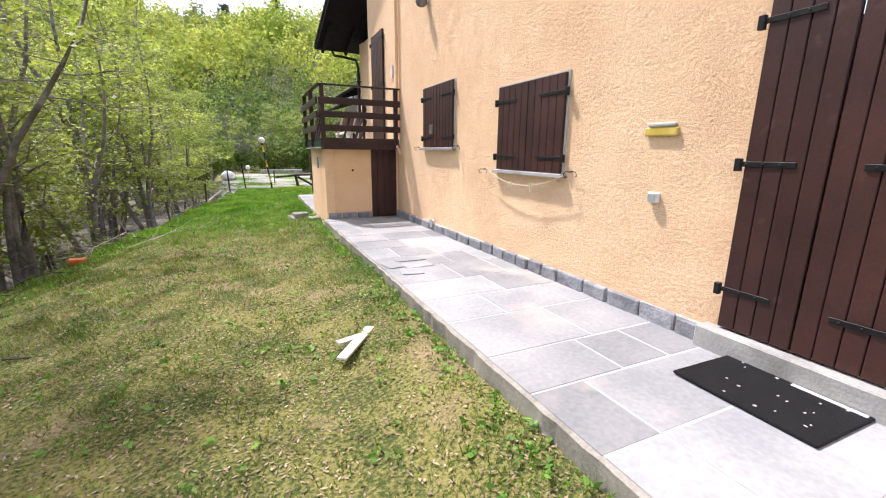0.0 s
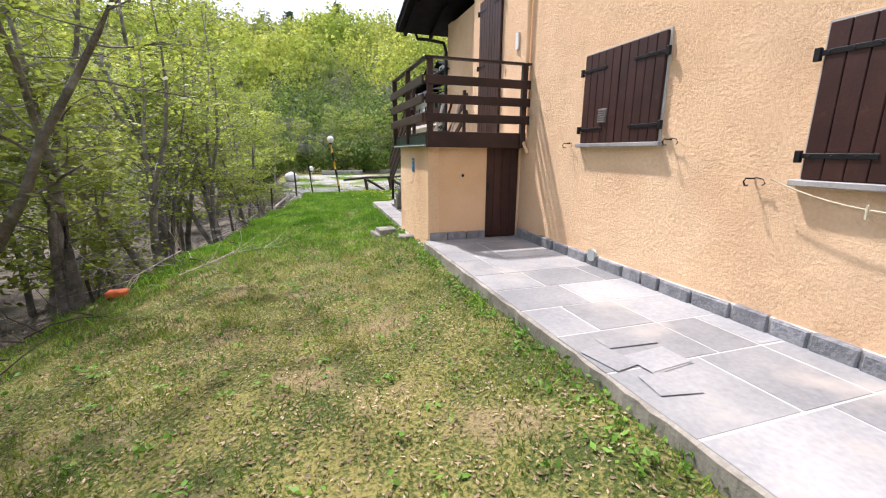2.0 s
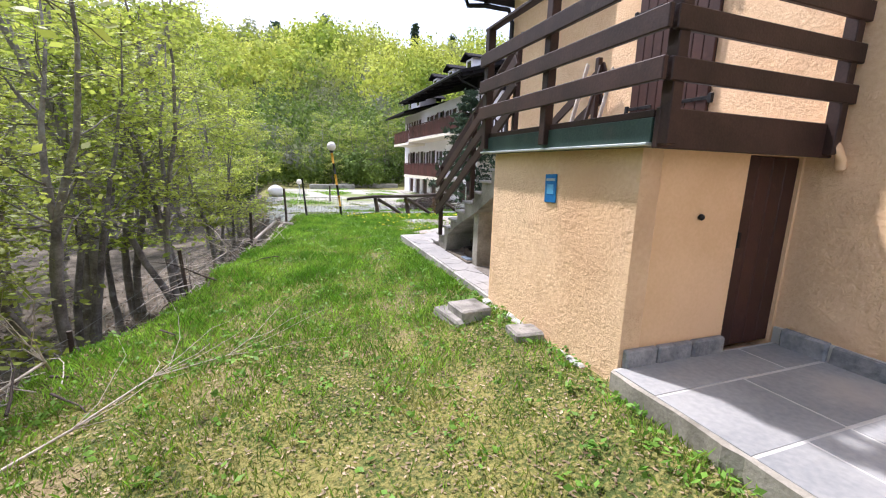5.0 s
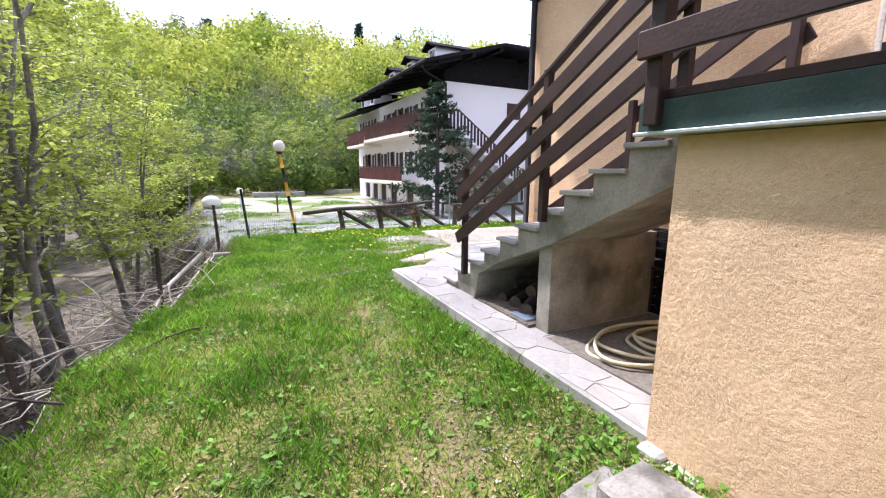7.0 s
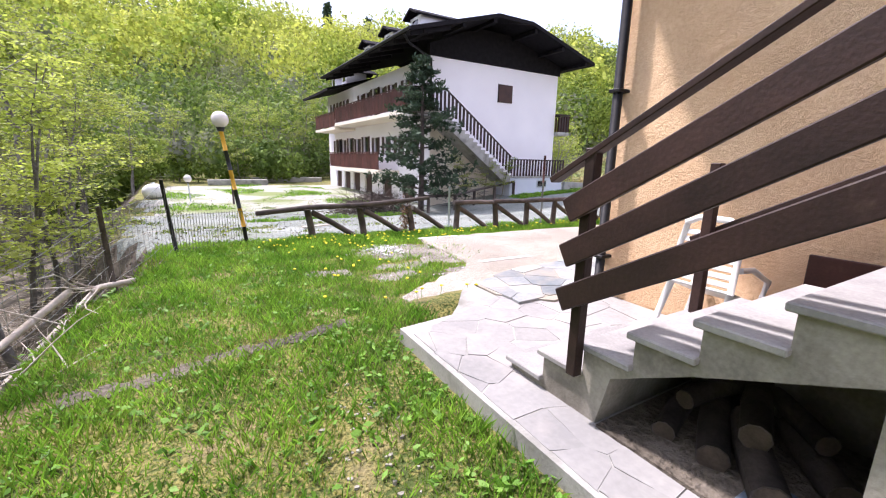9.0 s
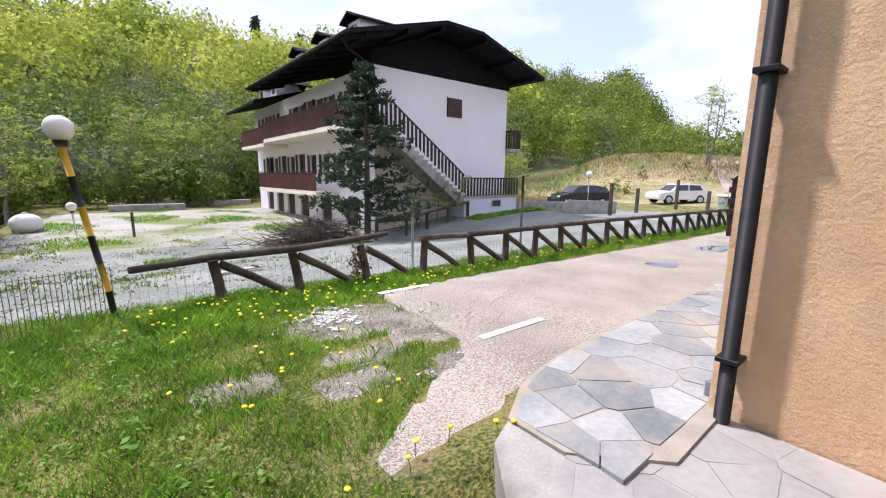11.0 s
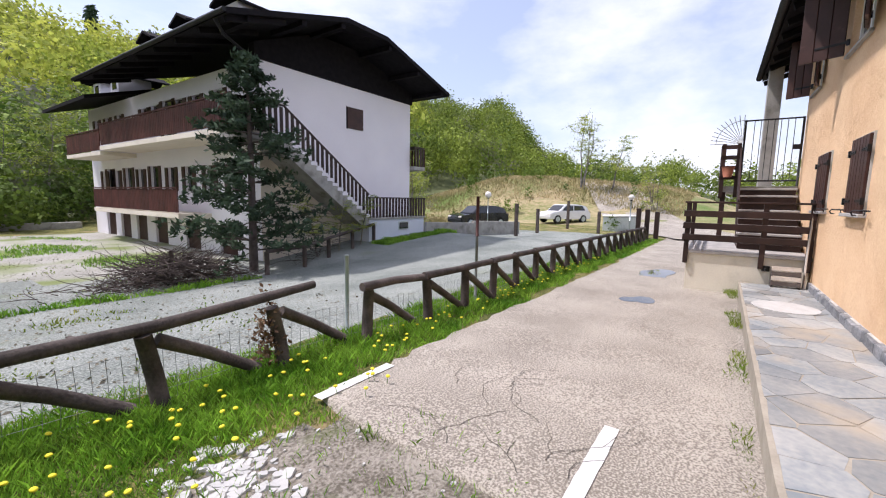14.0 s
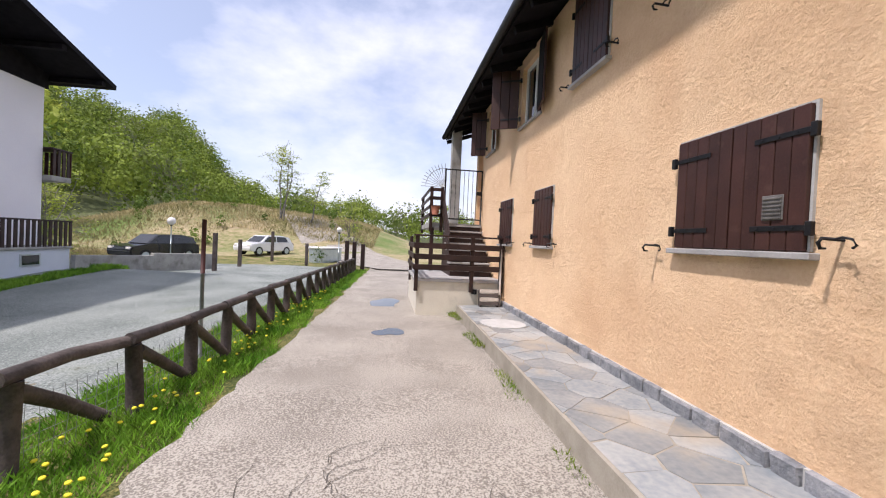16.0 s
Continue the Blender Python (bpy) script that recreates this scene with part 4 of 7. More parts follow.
for k, (x, y, z, r, l, a) in enumerate(((2.2, 12.86, 0.255, 0.075, 0.62, 32), (2.3, 13.08, 0.25, 0.07, 0.66, 24), (2.42, 12.72, 0.245, 0.065, 0.5, 40), (2.4, 12.95, 0.38, 0.065, 0.6, 20), (2.28, 13.25, 0.235, 0.055, 0.55, 14), (2.42, 13.15, 0.365, 0.05, 0.5, -8), (2.5, 12.82, 0.37, 0.05, 0.42, 46))):
    lg = empty_thing("firewood_log", (x, y, z), a, "dark weathered log stacked under the stair", "log", "firewood logs")
    part("bark", tube([(-l / 2, 0, 0), (0, 0.01, 0.008), (l / 2, 0, 0)], [r, r * 1.05, r * 0.95], 9), LOG, lg)
    part("cut_face", tube([(-l / 2 - 0.004, 0, 0), (-l / 2 - 0.001, 0, 0)], r * 0.9, 9), SAWN, lg, "brown sawn end")
tagged(part("plastic_board", block(1.83, 2.12, 12.55, 12.80, 0.20, 0.225, 0.006, None, None), mat("blue_grey_plastic", (0.10, 0.14, 0.19), (0.17, 0.21, 0.27), 6.0, 0.4, 0.1)), "flat blue-grey plastic board lying by the logs", "board")
for k in range(3):
    cr = empty_thing("plastic_crate", (3.42, 12.1, 0.16 + 0.29 * k), 0, "black slatted plastic crate stacked under the stair", "crate", "stacked crates")
    for z in (0.0, 0.09, 0.18):
        q = block(-0.24, 0.24, -0.19, -0.17, z + 0.02, z + 0.085, 0.004)
        block(-0.24, 0.24, 0.17, 0.19, z + 0.02, z + 0.085, 0.004, q)
        block(-0.24, -0.22, -0.169, 0.169, z + 0.02, z + 0.085, 0.004, q)
        block(0.22, 0.24, -0.169, 0.169, z + 0.02, z + 0.085, 0.004, q)
        part("slat_ring", q, MATTBLACK, cr)
    part("crate_base", block(-0.235, 0.235, -0.185, 0.185, 0.0, 0.02), MATTBLACK, cr)
tagged(part("wall_box", block(3.66, 3.72, 11.45, 11.62, 0.75, 0.93, 0.006), IRON), "small dark box on the wall under the stair", "box")
chair = empty_thing("garden_chair", (3.30, 13.72, 0.20), 0, "white plastic garden chair with slotted back tipped against the wall", "chair")
chair.matrix_basis = pose(3.28, 13.72, 0.20, 0, 20, 0) @ pose(0, 0, 0, 0, 0, 90)
for x in (-0.21, 0.21):
    for y in (-0.2, 0.2):
        part("leg", tube([(x * 1.1, y * 1.08, 0), (x, y, 0.42)], [0.022, 0.028], 8), WHITE, chair)
    part("armrest", tube([(x * 1.15, -0.2, 0.42), (x * 1.2, -0.2, 0.62), (x * 1.2, 0.1, 0.64), (x * 1.1, 0.22, 0.6)], 0.022, 8), WHITE, chair)
    part("back_post", tube([(x, 0.2, 0.42), (x * 0.98, 0.26, 0.7), (x * 0.85, 0.30, 0.88)], 0.022, 8), WHITE, chair)
q = block(-0.23, 0.23, -0.23, 0.22, 0.415, 0.44, 0.01)
part("seat", q, WHITE, chair)
for k in range(7):
    z = 0.48 + 0.055 * k
    part("back_slat", beam((-0.2, 0.2 + 0.22 * (z - 0.44), z), (0.2, 0.2 + 0.22 * (z - 0.44), z), 0.014, 0.038, 0.004), WHITE, chair)
part("back_top", tube([(-0.19, 0.30, 0.87), (-0.1, 0.31, 0.92), (0.1, 0.31, 0.92), (0.19, 0.30, 0.87)], 0.024, 8), WHITE, chair)
bench = empty_thing("storage_bench", (3.40, 12.75, 0.175), 0, "dark brown wooden bench standing against the peach wall", "bench")
part("bench_seat", block(-0.24, 0.24, -0.5, 0.5, 0.44, 0.475, 0.006), BROWN, bench)
part("bench_back", block(0.22, 0.25, -0.5, 0.5, 0.48, 0.8, 0.006), BROWN, bench)
for x in (-0.2, 0.2):
    for y in (-0.44, 0.44):
        part("leg", block(x - 0.03, x + 0.03, y - 0.03, y + 0.03, 0.0, 0.438, 0.005), BROWN, bench)
# Two dark sheets over the paving, below the balcony and below the flight
tagged(part("floor_under_stair", block(1.80, 3.70, 11.0, 12.28, 0.150, 0.176), mat("dark_brown_cement", (0.10, 0.088, 0.075), (0.20, 0.18, 0.155), 2.0, 0.95, 0.6, 30.0, grain=1.2)), "dark grey-brown cement floor under the balcony", "floor", kind="structure")
tagged(part("ground_under_stair", block(1.80, 2.735, 12.48, 13.42, 0.150, 0.206), LITTER), "dark brown ground under the stair", "ground", kind="structure")
# rough stones, planks and litter on the grass
for x, y, z, w, l, h, a, lab in ((1.02, 10.62, gz(1.02, 10.62) - 0.02, 0.33, 0.38, 0.22 - gz(1.02, 10.62) + 0.02, 4, "square grey stone block standing in the grass"), (1.26, 9.93, 0.0, 0.27, 0.25, 0.2, -4, "grey stone block against the store wall"), (0.94, 10.68, gz(0.9, 10.6) - 0.05, 0.36, 0.5, 0.10, 8, "flat stone under the block in the grass")):
    t = empty_thing("stone_block", (x, y, z), a, lab, "stone", "loose stone blocks")
    q = block(-w / 2, w / 2, -l / 2, l / 2, 0, h, 0.02)
    rr = random.Random(int(x * 100))
    for v in q.verts:
        v.co += Vector((rr.uniform(-0.012, 0.012), rr.uniform(-0.012, 0.012), rr.uniform(-0.012, 0.012)))
    part("stone", q, mat("lichen_grey_stone_%d" % int(h * 1000), (0.17, 0.16, 0.145), (0.34, 0.32, 0.29), 6.0, 0.95, 0.8, 60.0, spots=((0.10, 0.095, 0.08), 5.0, 0.5, 0.7), dist=0.008), t)
q = bmesh.new()
rr = random.Random(8)
y = 9.0
while y < 10.96:
    d = min(rr.uniform(0.09, 0.2), 10.98 - y)
    block(1.40 - rr.uniform(0.04, 0.10), 1.415, y, y + d - 0.004, -0.1, rr.uniform(0.11, 0.16), 0.018, q)
    y += d
tagged(part("rough_foundation", q, MORTAR), "rough pale cement footing along the store wall", "footing", kind="structure")
for x, y, a, l, w in ((0.68, 3.25, -126, 0.62, 0.085), (0.64, 3.35, 17, 0.23, 0.070)):
    t = empty_thing("wood_offcut", (x, y, gz(x, y) + 0.035), a, "pale sawn board offcut lying on the grass", "offcut", "board offcuts")
    part("board", block(-l / 2, l / 2, -w / 2, w / 2, 0, 0.022, 0.003), mat("pale_pine_%d" % int(a), (0.60, 0.52, 0.44), (0.74, 0.66, 0.57), 5.0, 0.7, 0.2), t)
tagged(part("litter_box", block(-3.12, -2.88, 9.25, 9.42, gz(-3.0, 9.3), gz(-3.0, 9.3) + 0.09, 0.015), ORANGE), "bright orange plastic container lying on the bank", "container")

# ---- striped lamp post, wire fence and timber fence ----
def globe_post(x, y, z, h, lean, r, striped, label, group):
    t = empty_thing("street_lamp", (x, y, z), 0, label, "street lamp", group)
    n = 6 if striped else 2
    for k in range(n):
        a, c = k / n, (k + 1) / n
        material = (BLACKPAINT if k % 2 == 0 else YELLOW) if striped else ZINC
        part("pole_section", tube([(lean * a, 0, h * a - (0.2 if k == 0 else 0)), (lean * c, 0, h * c)], 0.035 if striped else 0.03, 10), material, t)
    part("collar", tube([(lean, 0, h - 0.02), (lean, 0, h + 0.05)], [0.05, 0.07], 12), BLACKPAINT, t)
    part("globe", ball((lean, 0, h + 0.05 + r * 0.92), r, 1.0, 20), GLOBE, t, "milky round globe")
    return t


globe_post(0.86, 20.3, gz(0.86, 20.3), 1.98, -0.28, 0.135, True, "leaning lamp post with yellow and black bands and round globe", "globe lamps")
globe_post(-0.06, 34.8, gz(-0.06, 34.8), 0.85, -0.04, 0.17, False, "low white globe lamp by the wood's edge", "globe lamps")
globe_post(26.7, 30.1, -0.3, 2.0, 0.0, 0.22, False, "white globe lamp on a pole by the parked cars", "globe lamps")
globe_post(24.3, 20.6, -0.3, 2.0, 0.0, 0.14, False, "globe lamp beside the gate", "globe lamps")

FENCE_X = (1.9, 2.89, 3.94, 4.98, 5.94, 6.86, 7.76, 8.66, 9.6, 10.6, 11.6, 12.6, 13.6, 14.6, 15.6, 16.6, 17.6, 18.6, 19.6, 20.6, 21.6, 22.6)


def fence_y(x):
    return float(np.interp(x, (1, 4, 6, 24), (19.95, 19.88, 19.58, 19.62)))


fence = empty_thing("timber_fence", (0, 0, 0), 0, "low dark round-timber fence with slanting braces and wire mesh", "fence")
rng = random.Random(9)
for k, x in enumerate(FENCE_X):
    y, z = fence_y(x), gz(x, fence_y(x))
    h = 0.60 - 0.012 * max(x - 10, 0)
    lx = rng.uniform(-0.03, 0.03) - (0.05 if k in (0, 1, 2) else 0)
    part("post", tube([(x - lx, y, z - 0.15), (x, y, z + h * 0.5), (x + lx, y, h)], [0.068, 0.064, 0.06], 9), LOG, fence)
    xb = x + 0.84
    part("brace", tube([(x + 0.03, y, h - 0.06), (x + 0.4, y + 0.01, h * 0.55), (xb, y, gz(xb, y) + 0.06)], [0.055, 0.052, 0.05], 8), LOG, fence)
part("rail", tube([(1.02, 20.25, 0.52), (1.9, 19.95, 0.63), (2.89, 19.93, 0.64), (3.6, 19.9, 0.69), (4.34, 19.86, 0.75)], [0.045, 0.05, 0.05, 0.048, 0.04], 9), LOG, fence, "broken top rail with a splintered end")
for a, c in zip(FENCE_X[3:], FENCE_X[4:]):
    za, zc = 0.63 - 0.012 * max(a - 10, 0), 0.63 - 0.012 * max(c - 10, 0)
    part("rail", tube([(a - 0.08, fence_y(a), za + rng.uniform(0, 0.03)), ((a + c) / 2, fence_y(a), (za + zc) / 2 + 0.01), (c + 0.02, fence_y(c), zc)], [0.052, 0.05, 0.048], 9), LOG, fence)
for a, c in zip((1.0,) + FENCE_X, FENCE_X):
    q = bmesh.new()
    n = max(int((c - a) / 0.085), 2)
    for i in range(n + 1):
        x = a + (c - a) * i / n
        y = (20.2 if x < 1.3 else fence_y(x)) + 0.07
        g = gz(x, y)
        tube([(x, y, g), (x + 0.01, y + 0.02 * math.sin(i), g + 0.25), (x, y, g + 0.48)], 0.0022, 3, q, False)
    for i in range(6):
        z = 0.05 + i * 0.085
        tube([(a, (20.2 if a < 1.3 else fence_y(a)) + 0.07, gz(a, 20) + z), ((a + c) / 2, fence_y((a + c) / 2) + 0.09, gz((a + c) / 2, 20) + z - 0.01), (c, fence_y(c) + 0.07, gz(c, 20) + z)], 0.002, 3, q, False)
    tagged(part("mesh_panel", q, WIRE, fence, "sagging wire mesh"), kind="stuff")
# dry creeper round one post
q = leaf_cards(np.random.default_rng(8), np.random.default_rng(7).normal(size=(420, 3)) * (0.07, 0.07, 0.2) + (3.86, 19.93, 0.32), 0.035, 0.2)
quads("dry_creeper", q, mat("withered_ivy", (0.10, 0.06, 0.035), (0.24, 0.15, 0.09), 9.0, 0.9, 0.0, island=0.3, leaf=0.2), None, "withered brown creeper clinging to a fence post", "stuff")
for x, y, h, red in ((5.02, 20.12, 1.0, False), (7.55, 19.8, 1.72, True)):
    t = empty_thing("marker_pole", (x, y, gz(x, y)), 0, "thin metal pole with a red upper end" if red else "thin short metal stake behind the fence", "pole")
    part("shaft", tube([(0, 0, -0.2), (0.0, 0, h * 0.62 if red else h)], 0.024, 8), ZINC if not red else WIRE, t)
    if red:
        part("red_end", tube([(0, 0, h * 0.62), (0.0, 0, h)], 0.027, 8), REDWOOD, t)
wf = empty_thing("wire_fence", (0, 0, 0), 0, "old wire fence on thin leaning stakes along the bank", "fence")
stakes = [(-0.2, 19.8), (-0.75, 17.9), (-1.45, 16.0), (-2.2, 14.2), (-3.0, 12.4), (-3.7, 10.4), (-4.2, 8.2), (-4.5, 5.8), (-4.7, 3.2)]
tops = []
for i, (x, y) in enumerate(stakes):
    g = gz(x, y)
    ln = rng.uniform(-0.12, 0.05)
    part("stake", tube([(x, y, g - 0.2), (x + ln, y, g + 1.15)], [0.032, 0.026], 7), LOG if i else BLACKPAINT, wf)
    tops.append((x, y, g, ln))
for (xa, ya, ga, la), (xb, yb, gb, lb) in zip(tops, tops[1:]):
    q = bmesh.new()
    for k in range(6):
        f = 0.12 + 0.19 * k
        tube([(xa + la * f, ya, ga + f), ((xa + xb) / 2, (ya + yb) / 2, (ga + gb) / 2 + f - 0.04), (xb + lb * f, yb, gb + f)], 0.0035, 3, q, False)
    for k in range(14):
        f = k / 14
        x, y, g = xa + (xb - xa) * f, ya + (yb - ya) * f, ga + (gb - ga) * f
        tube([(x, y, g + 0.1), (x, y, g + 1.05)], 0.0022, 3, q, False)
    tagged(part("wire_panel", q, WIRE, wf), kind="stuff")
q = bmesh.new()
for k in range(26):
    f = k / 25
    x, y = -0.2 + 1.05 * f, 19.8 + 0.5 * f
    tube([(x, y, gz(x, y)), (x, y, gz(x, y) + 0.62)], 0.004, 4, q, False)
for z in (0.05, 0.32, 0.6):
    tube([(-0.2, 19.8, gz(-0.2, 19.8) + z), (0.85, 20.3, gz(0.85, 20.3) + z)], 0.004, 4, q, False)
tagged(part("bar_panel", q, mat("green_grey_bars", (0.10, 0.12, 0.09), (0.17, 0.19, 0.14), 5.0, 0.6, 0.0), wf), kind="stuff")
tank = empty_thing("gas_tank", (-1.56, 36.7, gz(-1.56, 36.7)), 20, "white rounded gas tank by the wood's edge", "tank")
q = ball((0, 0, 0.34), 0.44, 0.88, 20)
for v in q.verts:
    v.co.x *= 1.15
part("shell", q, WHITE, tank)
part("cap", tube([(0, 0, 0.71), (0, 0, 0.77)], [0.1, 0.08], 12), ZINC, tank)
for x in (-0.32, 0.32):
    part("foot", block(x - 0.07, x + 0.07, -0.25, 0.25, -0.15, 0.14, 0.01), CONCRETE, tank)

# ---- terrace stair at the far end of the house ----
ter = new("entrance_terrace")
ter.matrix_basis = FRONT
tagged(ter, "raised cream terrace with dark brown board railing", "terrace", kind="structure")
part("terrace_wall", block(7.30, 10.4, 0.02, 1.86, -0.25, 0.70), CREAMPAINT, ter)
part("coping", block(7.25, 10.4, 0.0, 1.92, 0.702, 0.76, 0.008), TREAD, ter)
for u, v in ((7.27, 1.88), (7.27, 0.7), (7.27, 0.06), (9.6, 1.88)):
    part("post", block(u - 0.04, u + 0.04, v - 0.04, v + 0.04, 0.5, 1.66, 0.005), DARKWOOD, ter)
for z in (0.95, 1.17, 1.40):
    part("rail_board", block(7.19, 7.225, 0.02, 1.95, z, z + 0.115, 0.005), DARKWOOD, ter)
    part("rail_board", block(7.2, 9.6, 1.925, 1.955, z, z + 0.115, 0.005), DARKWOOD, ter)
part("handrail", block(7.21, 7.30, 0.02, 1.95, 1.655, 1.69, 0.004), DARKWOOD, ter)
for n in range(8):
    part("tread", block(8.08 + 0.2 * n, 8.36 + 0.2 * n, 0.04, 1.06, 0.88 + 0.155 * n, 0.92 + 0.155 * n, 0.006), TREAD, ter)
    part("riser", block(8.13 + 0.2 * n, 8.33 + 0.2 * n, 0.06, 1.04, 0.765, 0.879 + 0.155 * n), DARKWOOD, ter)
for dz in (0.35, 0.6, 0.85):
    part("rail_board", beam((8.1, 1.09, 0.85 + dz), (9.6, 1.09, 2.05 + dz), 0.03, 0.1), DARKWOOD, ter)
part("landing", block(9.6, 12.6, 0.02, 1.42, 1.92, 2.05), CONCRETE, ter)
part("roof_pier", block(11.7, 12.0, 0.3, 0.6, 2.05, 5.2, 0.01), CONCRETE, ter, "grey square pier carrying the roof")
for z in (2.2, 2.42, 2.65, 2.88):
    part("rail_board", block(9.52, 9.56, 1.08, 1.45, z, z + 0.09, 0.004), DARKWOOD, ter)
    part("rail_board", block(9.56, 12.5, 1.43, 1.46, z, z + 0.09, 0.004), DARKWOOD, ter)
for u, v in ((9.56, 1.4), (9.56, 1.12), (12.4, 1.4)):
    part("post", block(u - 0.04, u + 0.04, v - 0.04, v + 0.04, 1.8, 3.0, 0.005), DARKWOOD, ter)
part("landing_post", block(9.6, 9.7, 1.3, 1.4, 0.77, 1.92), DARKWOOD, ter)
gate = new("iron_gate")
gate.matrix_basis = FRONT @ Matrix.Translation((9.55, 0, 2.05))
tagged(gate, "light iron gate with bars at the stair head", "gate")
for v in (0.06, 1.05):
    part("upright", tube([(0, v, 0), (0, v, 1.45)], 0.022, 7), IRON, gate)
for z in (0.12, 1.43):
    part("crossbar", tube([(0, 0.06, z), (0, 1.05, z)], 0.018, 7), IRON, gate)
for k in range(7):
    part("bar", tube([(0, 0.2 + 0.115 * k, 0.12), (0, 0.2 + 0.115 * k, 1.43)], 0.007, 5), IRON, gate)
part("lock", block(-0.03, 0.03, 0.06, 0.2, 0.78, 0.88, 0.005), IRON, gate)
fan = new("iron_fan_guard")
fan.matrix_basis = FRONT @ Matrix.Translation((9.55, 1.08, 3.0))
tagged(fan, "fan-shaped iron guard of thin spikes beside the gate", "guard")
for k in range(11):
    a = radians(90 + 9 * k)
    part("spike", tube([(0, 0, 0), (0, -math.cos(a) * 0.62, math.sin(a) * 0.62)], 0.007, 5), WIRE, fan)
part("arc", tube([(0, -math.cos(radians(90 + 9 * k)) * 0.5, math.sin(radians(90 + 9 * k)) * 0.5) for k in range(11)], 0.007, 5), WIRE, fan)
pot = new("flower_pot")
pot.matrix_basis = FRONT @ Matrix.Translation((9.45, 1.3, 2.25))
tagged(pot, "terracotta flower pot on the landing railing", "pot")
part("bowl", tube([(0, 0, 0), (0, 0, 0.2), (0, 0, 0.23)], [0.08, 0.12, 0.13], 12), mat("terracotta", (0.26, 0.09, 0.05), (0.38, 0.15, 0.09), 9.0, 0.8, 0.2), pot)
ben = new("wooden_box")
ben.matrix_basis = FRONT @ Matrix.Translation((6.95, 0.36, 0.245)) @ Matrix.Rotation(radians(14), 4, "Y")
tagged(ben, "small weathered grey wooden box leaning at the terrace wall", "box")
for k in range(4):
    part("slat", block(-0.03, 0.0, -0.2, 0.2, 0.03 + 0.085 * k, 0.105 + 0.085 * k, 0.004), DEADWOOD if k % 2 else LOG, ben)
part("side", block(0.0, 0.16, -0.2, -0.17, 0.0, 0.36, 0.005), LOG, ben)
part("side", block(0.0, 0.16, 0.17, 0.2, 0.0, 0.36, 0.005), LOG, ben)
bx = new("tap_box")
bx.matrix_basis = FRONT @ Matrix.Translation((7.3, 0.62, 0.46))
tagged(bx, "small dark metal tap on the terrace wall", "tap")
part("plate", block(-0.02, 0.0, -0.06, 0.06, 0.0, 0.1, 0.004), IRON, bx)
part("spout", tube([(-0.02, 0, 0.06), (-0.13, 0.02, 0.06), (-0.15, 0.02, 0.01)], 0.012, 7), IRON, bx)
st = new("leaning_sticks")
st.matrix_basis = FRONT @ Matrix.Translation((7.1, 0.08, 0.23))
tagged(st, "bundle of thin pale sticks leaning in the wall corner", "sticks")
for k in range(5):
    part("stick", tube([(0.02 * k - 0.06, 0.03, 0), (0.02 * k, 0.02, 0.6), (0.06 + 0.01 * k, 0.0, 1.05 + 0.05 * k)], 0.011, 5), DEADWOOD, st)
tagged(part("well_cover", tube([(8.95, 15.68, 0.24), (8.95, 15.68, 0.252)], 0.38, 26), MORTAR), "round pale cement cover set in the paving", "cover")

# ---- gate, cars and street ----
gt = empty_thing("wooden_gate", (23.7, 19.9, -0.3), 0, "open dark brown wooden gate leaves between posts", "gate")
for x, y, h in ((0, 0.2, 1.65), (0.25, -0.15, 1.6), (0.1, -0.6, 1.5)):
    part("post", block(x - 0.1, x + 0.1, y - 0.1, y + 0.1, 0, h, 0.012), DARKWOOD, gt)
for k in range(6):
    part("board", block(0.3 + 0.17 * k, 0.45 + 0.17 * k, 0.3, 0.34, 0.1, 1.35, 0.006), BROWN, gt)
for x, y, h in ((21.6, 25.6, 1.7), (29.6, 25.5, 1.9), (24.5, 25.6, 1.4), (27.0, 22.8, 1.3)):
    t = empty_thing("gate_post", (x, y, -0.25), 0, "brown wooden post at the yard entrance", "post", "yard posts")
    part("shaft", block(-0.08, 0.08, -0.08, 0.08, 0, h, 0.01), LOG, t)
q = bmesh.new()
for a, c in (((17.5, 28.45), (20.5, 27.6)), ((20.5, 27.6), (23.6, 26.4))):
    beam((*a, 0.0), (*c, -0.1), 0.22, 1.0, 0.01, q)
tagged(part("wall_retaining", q, CONCRETE), "low grey concrete retaining wall beside the yard", "wall", kind="structure")


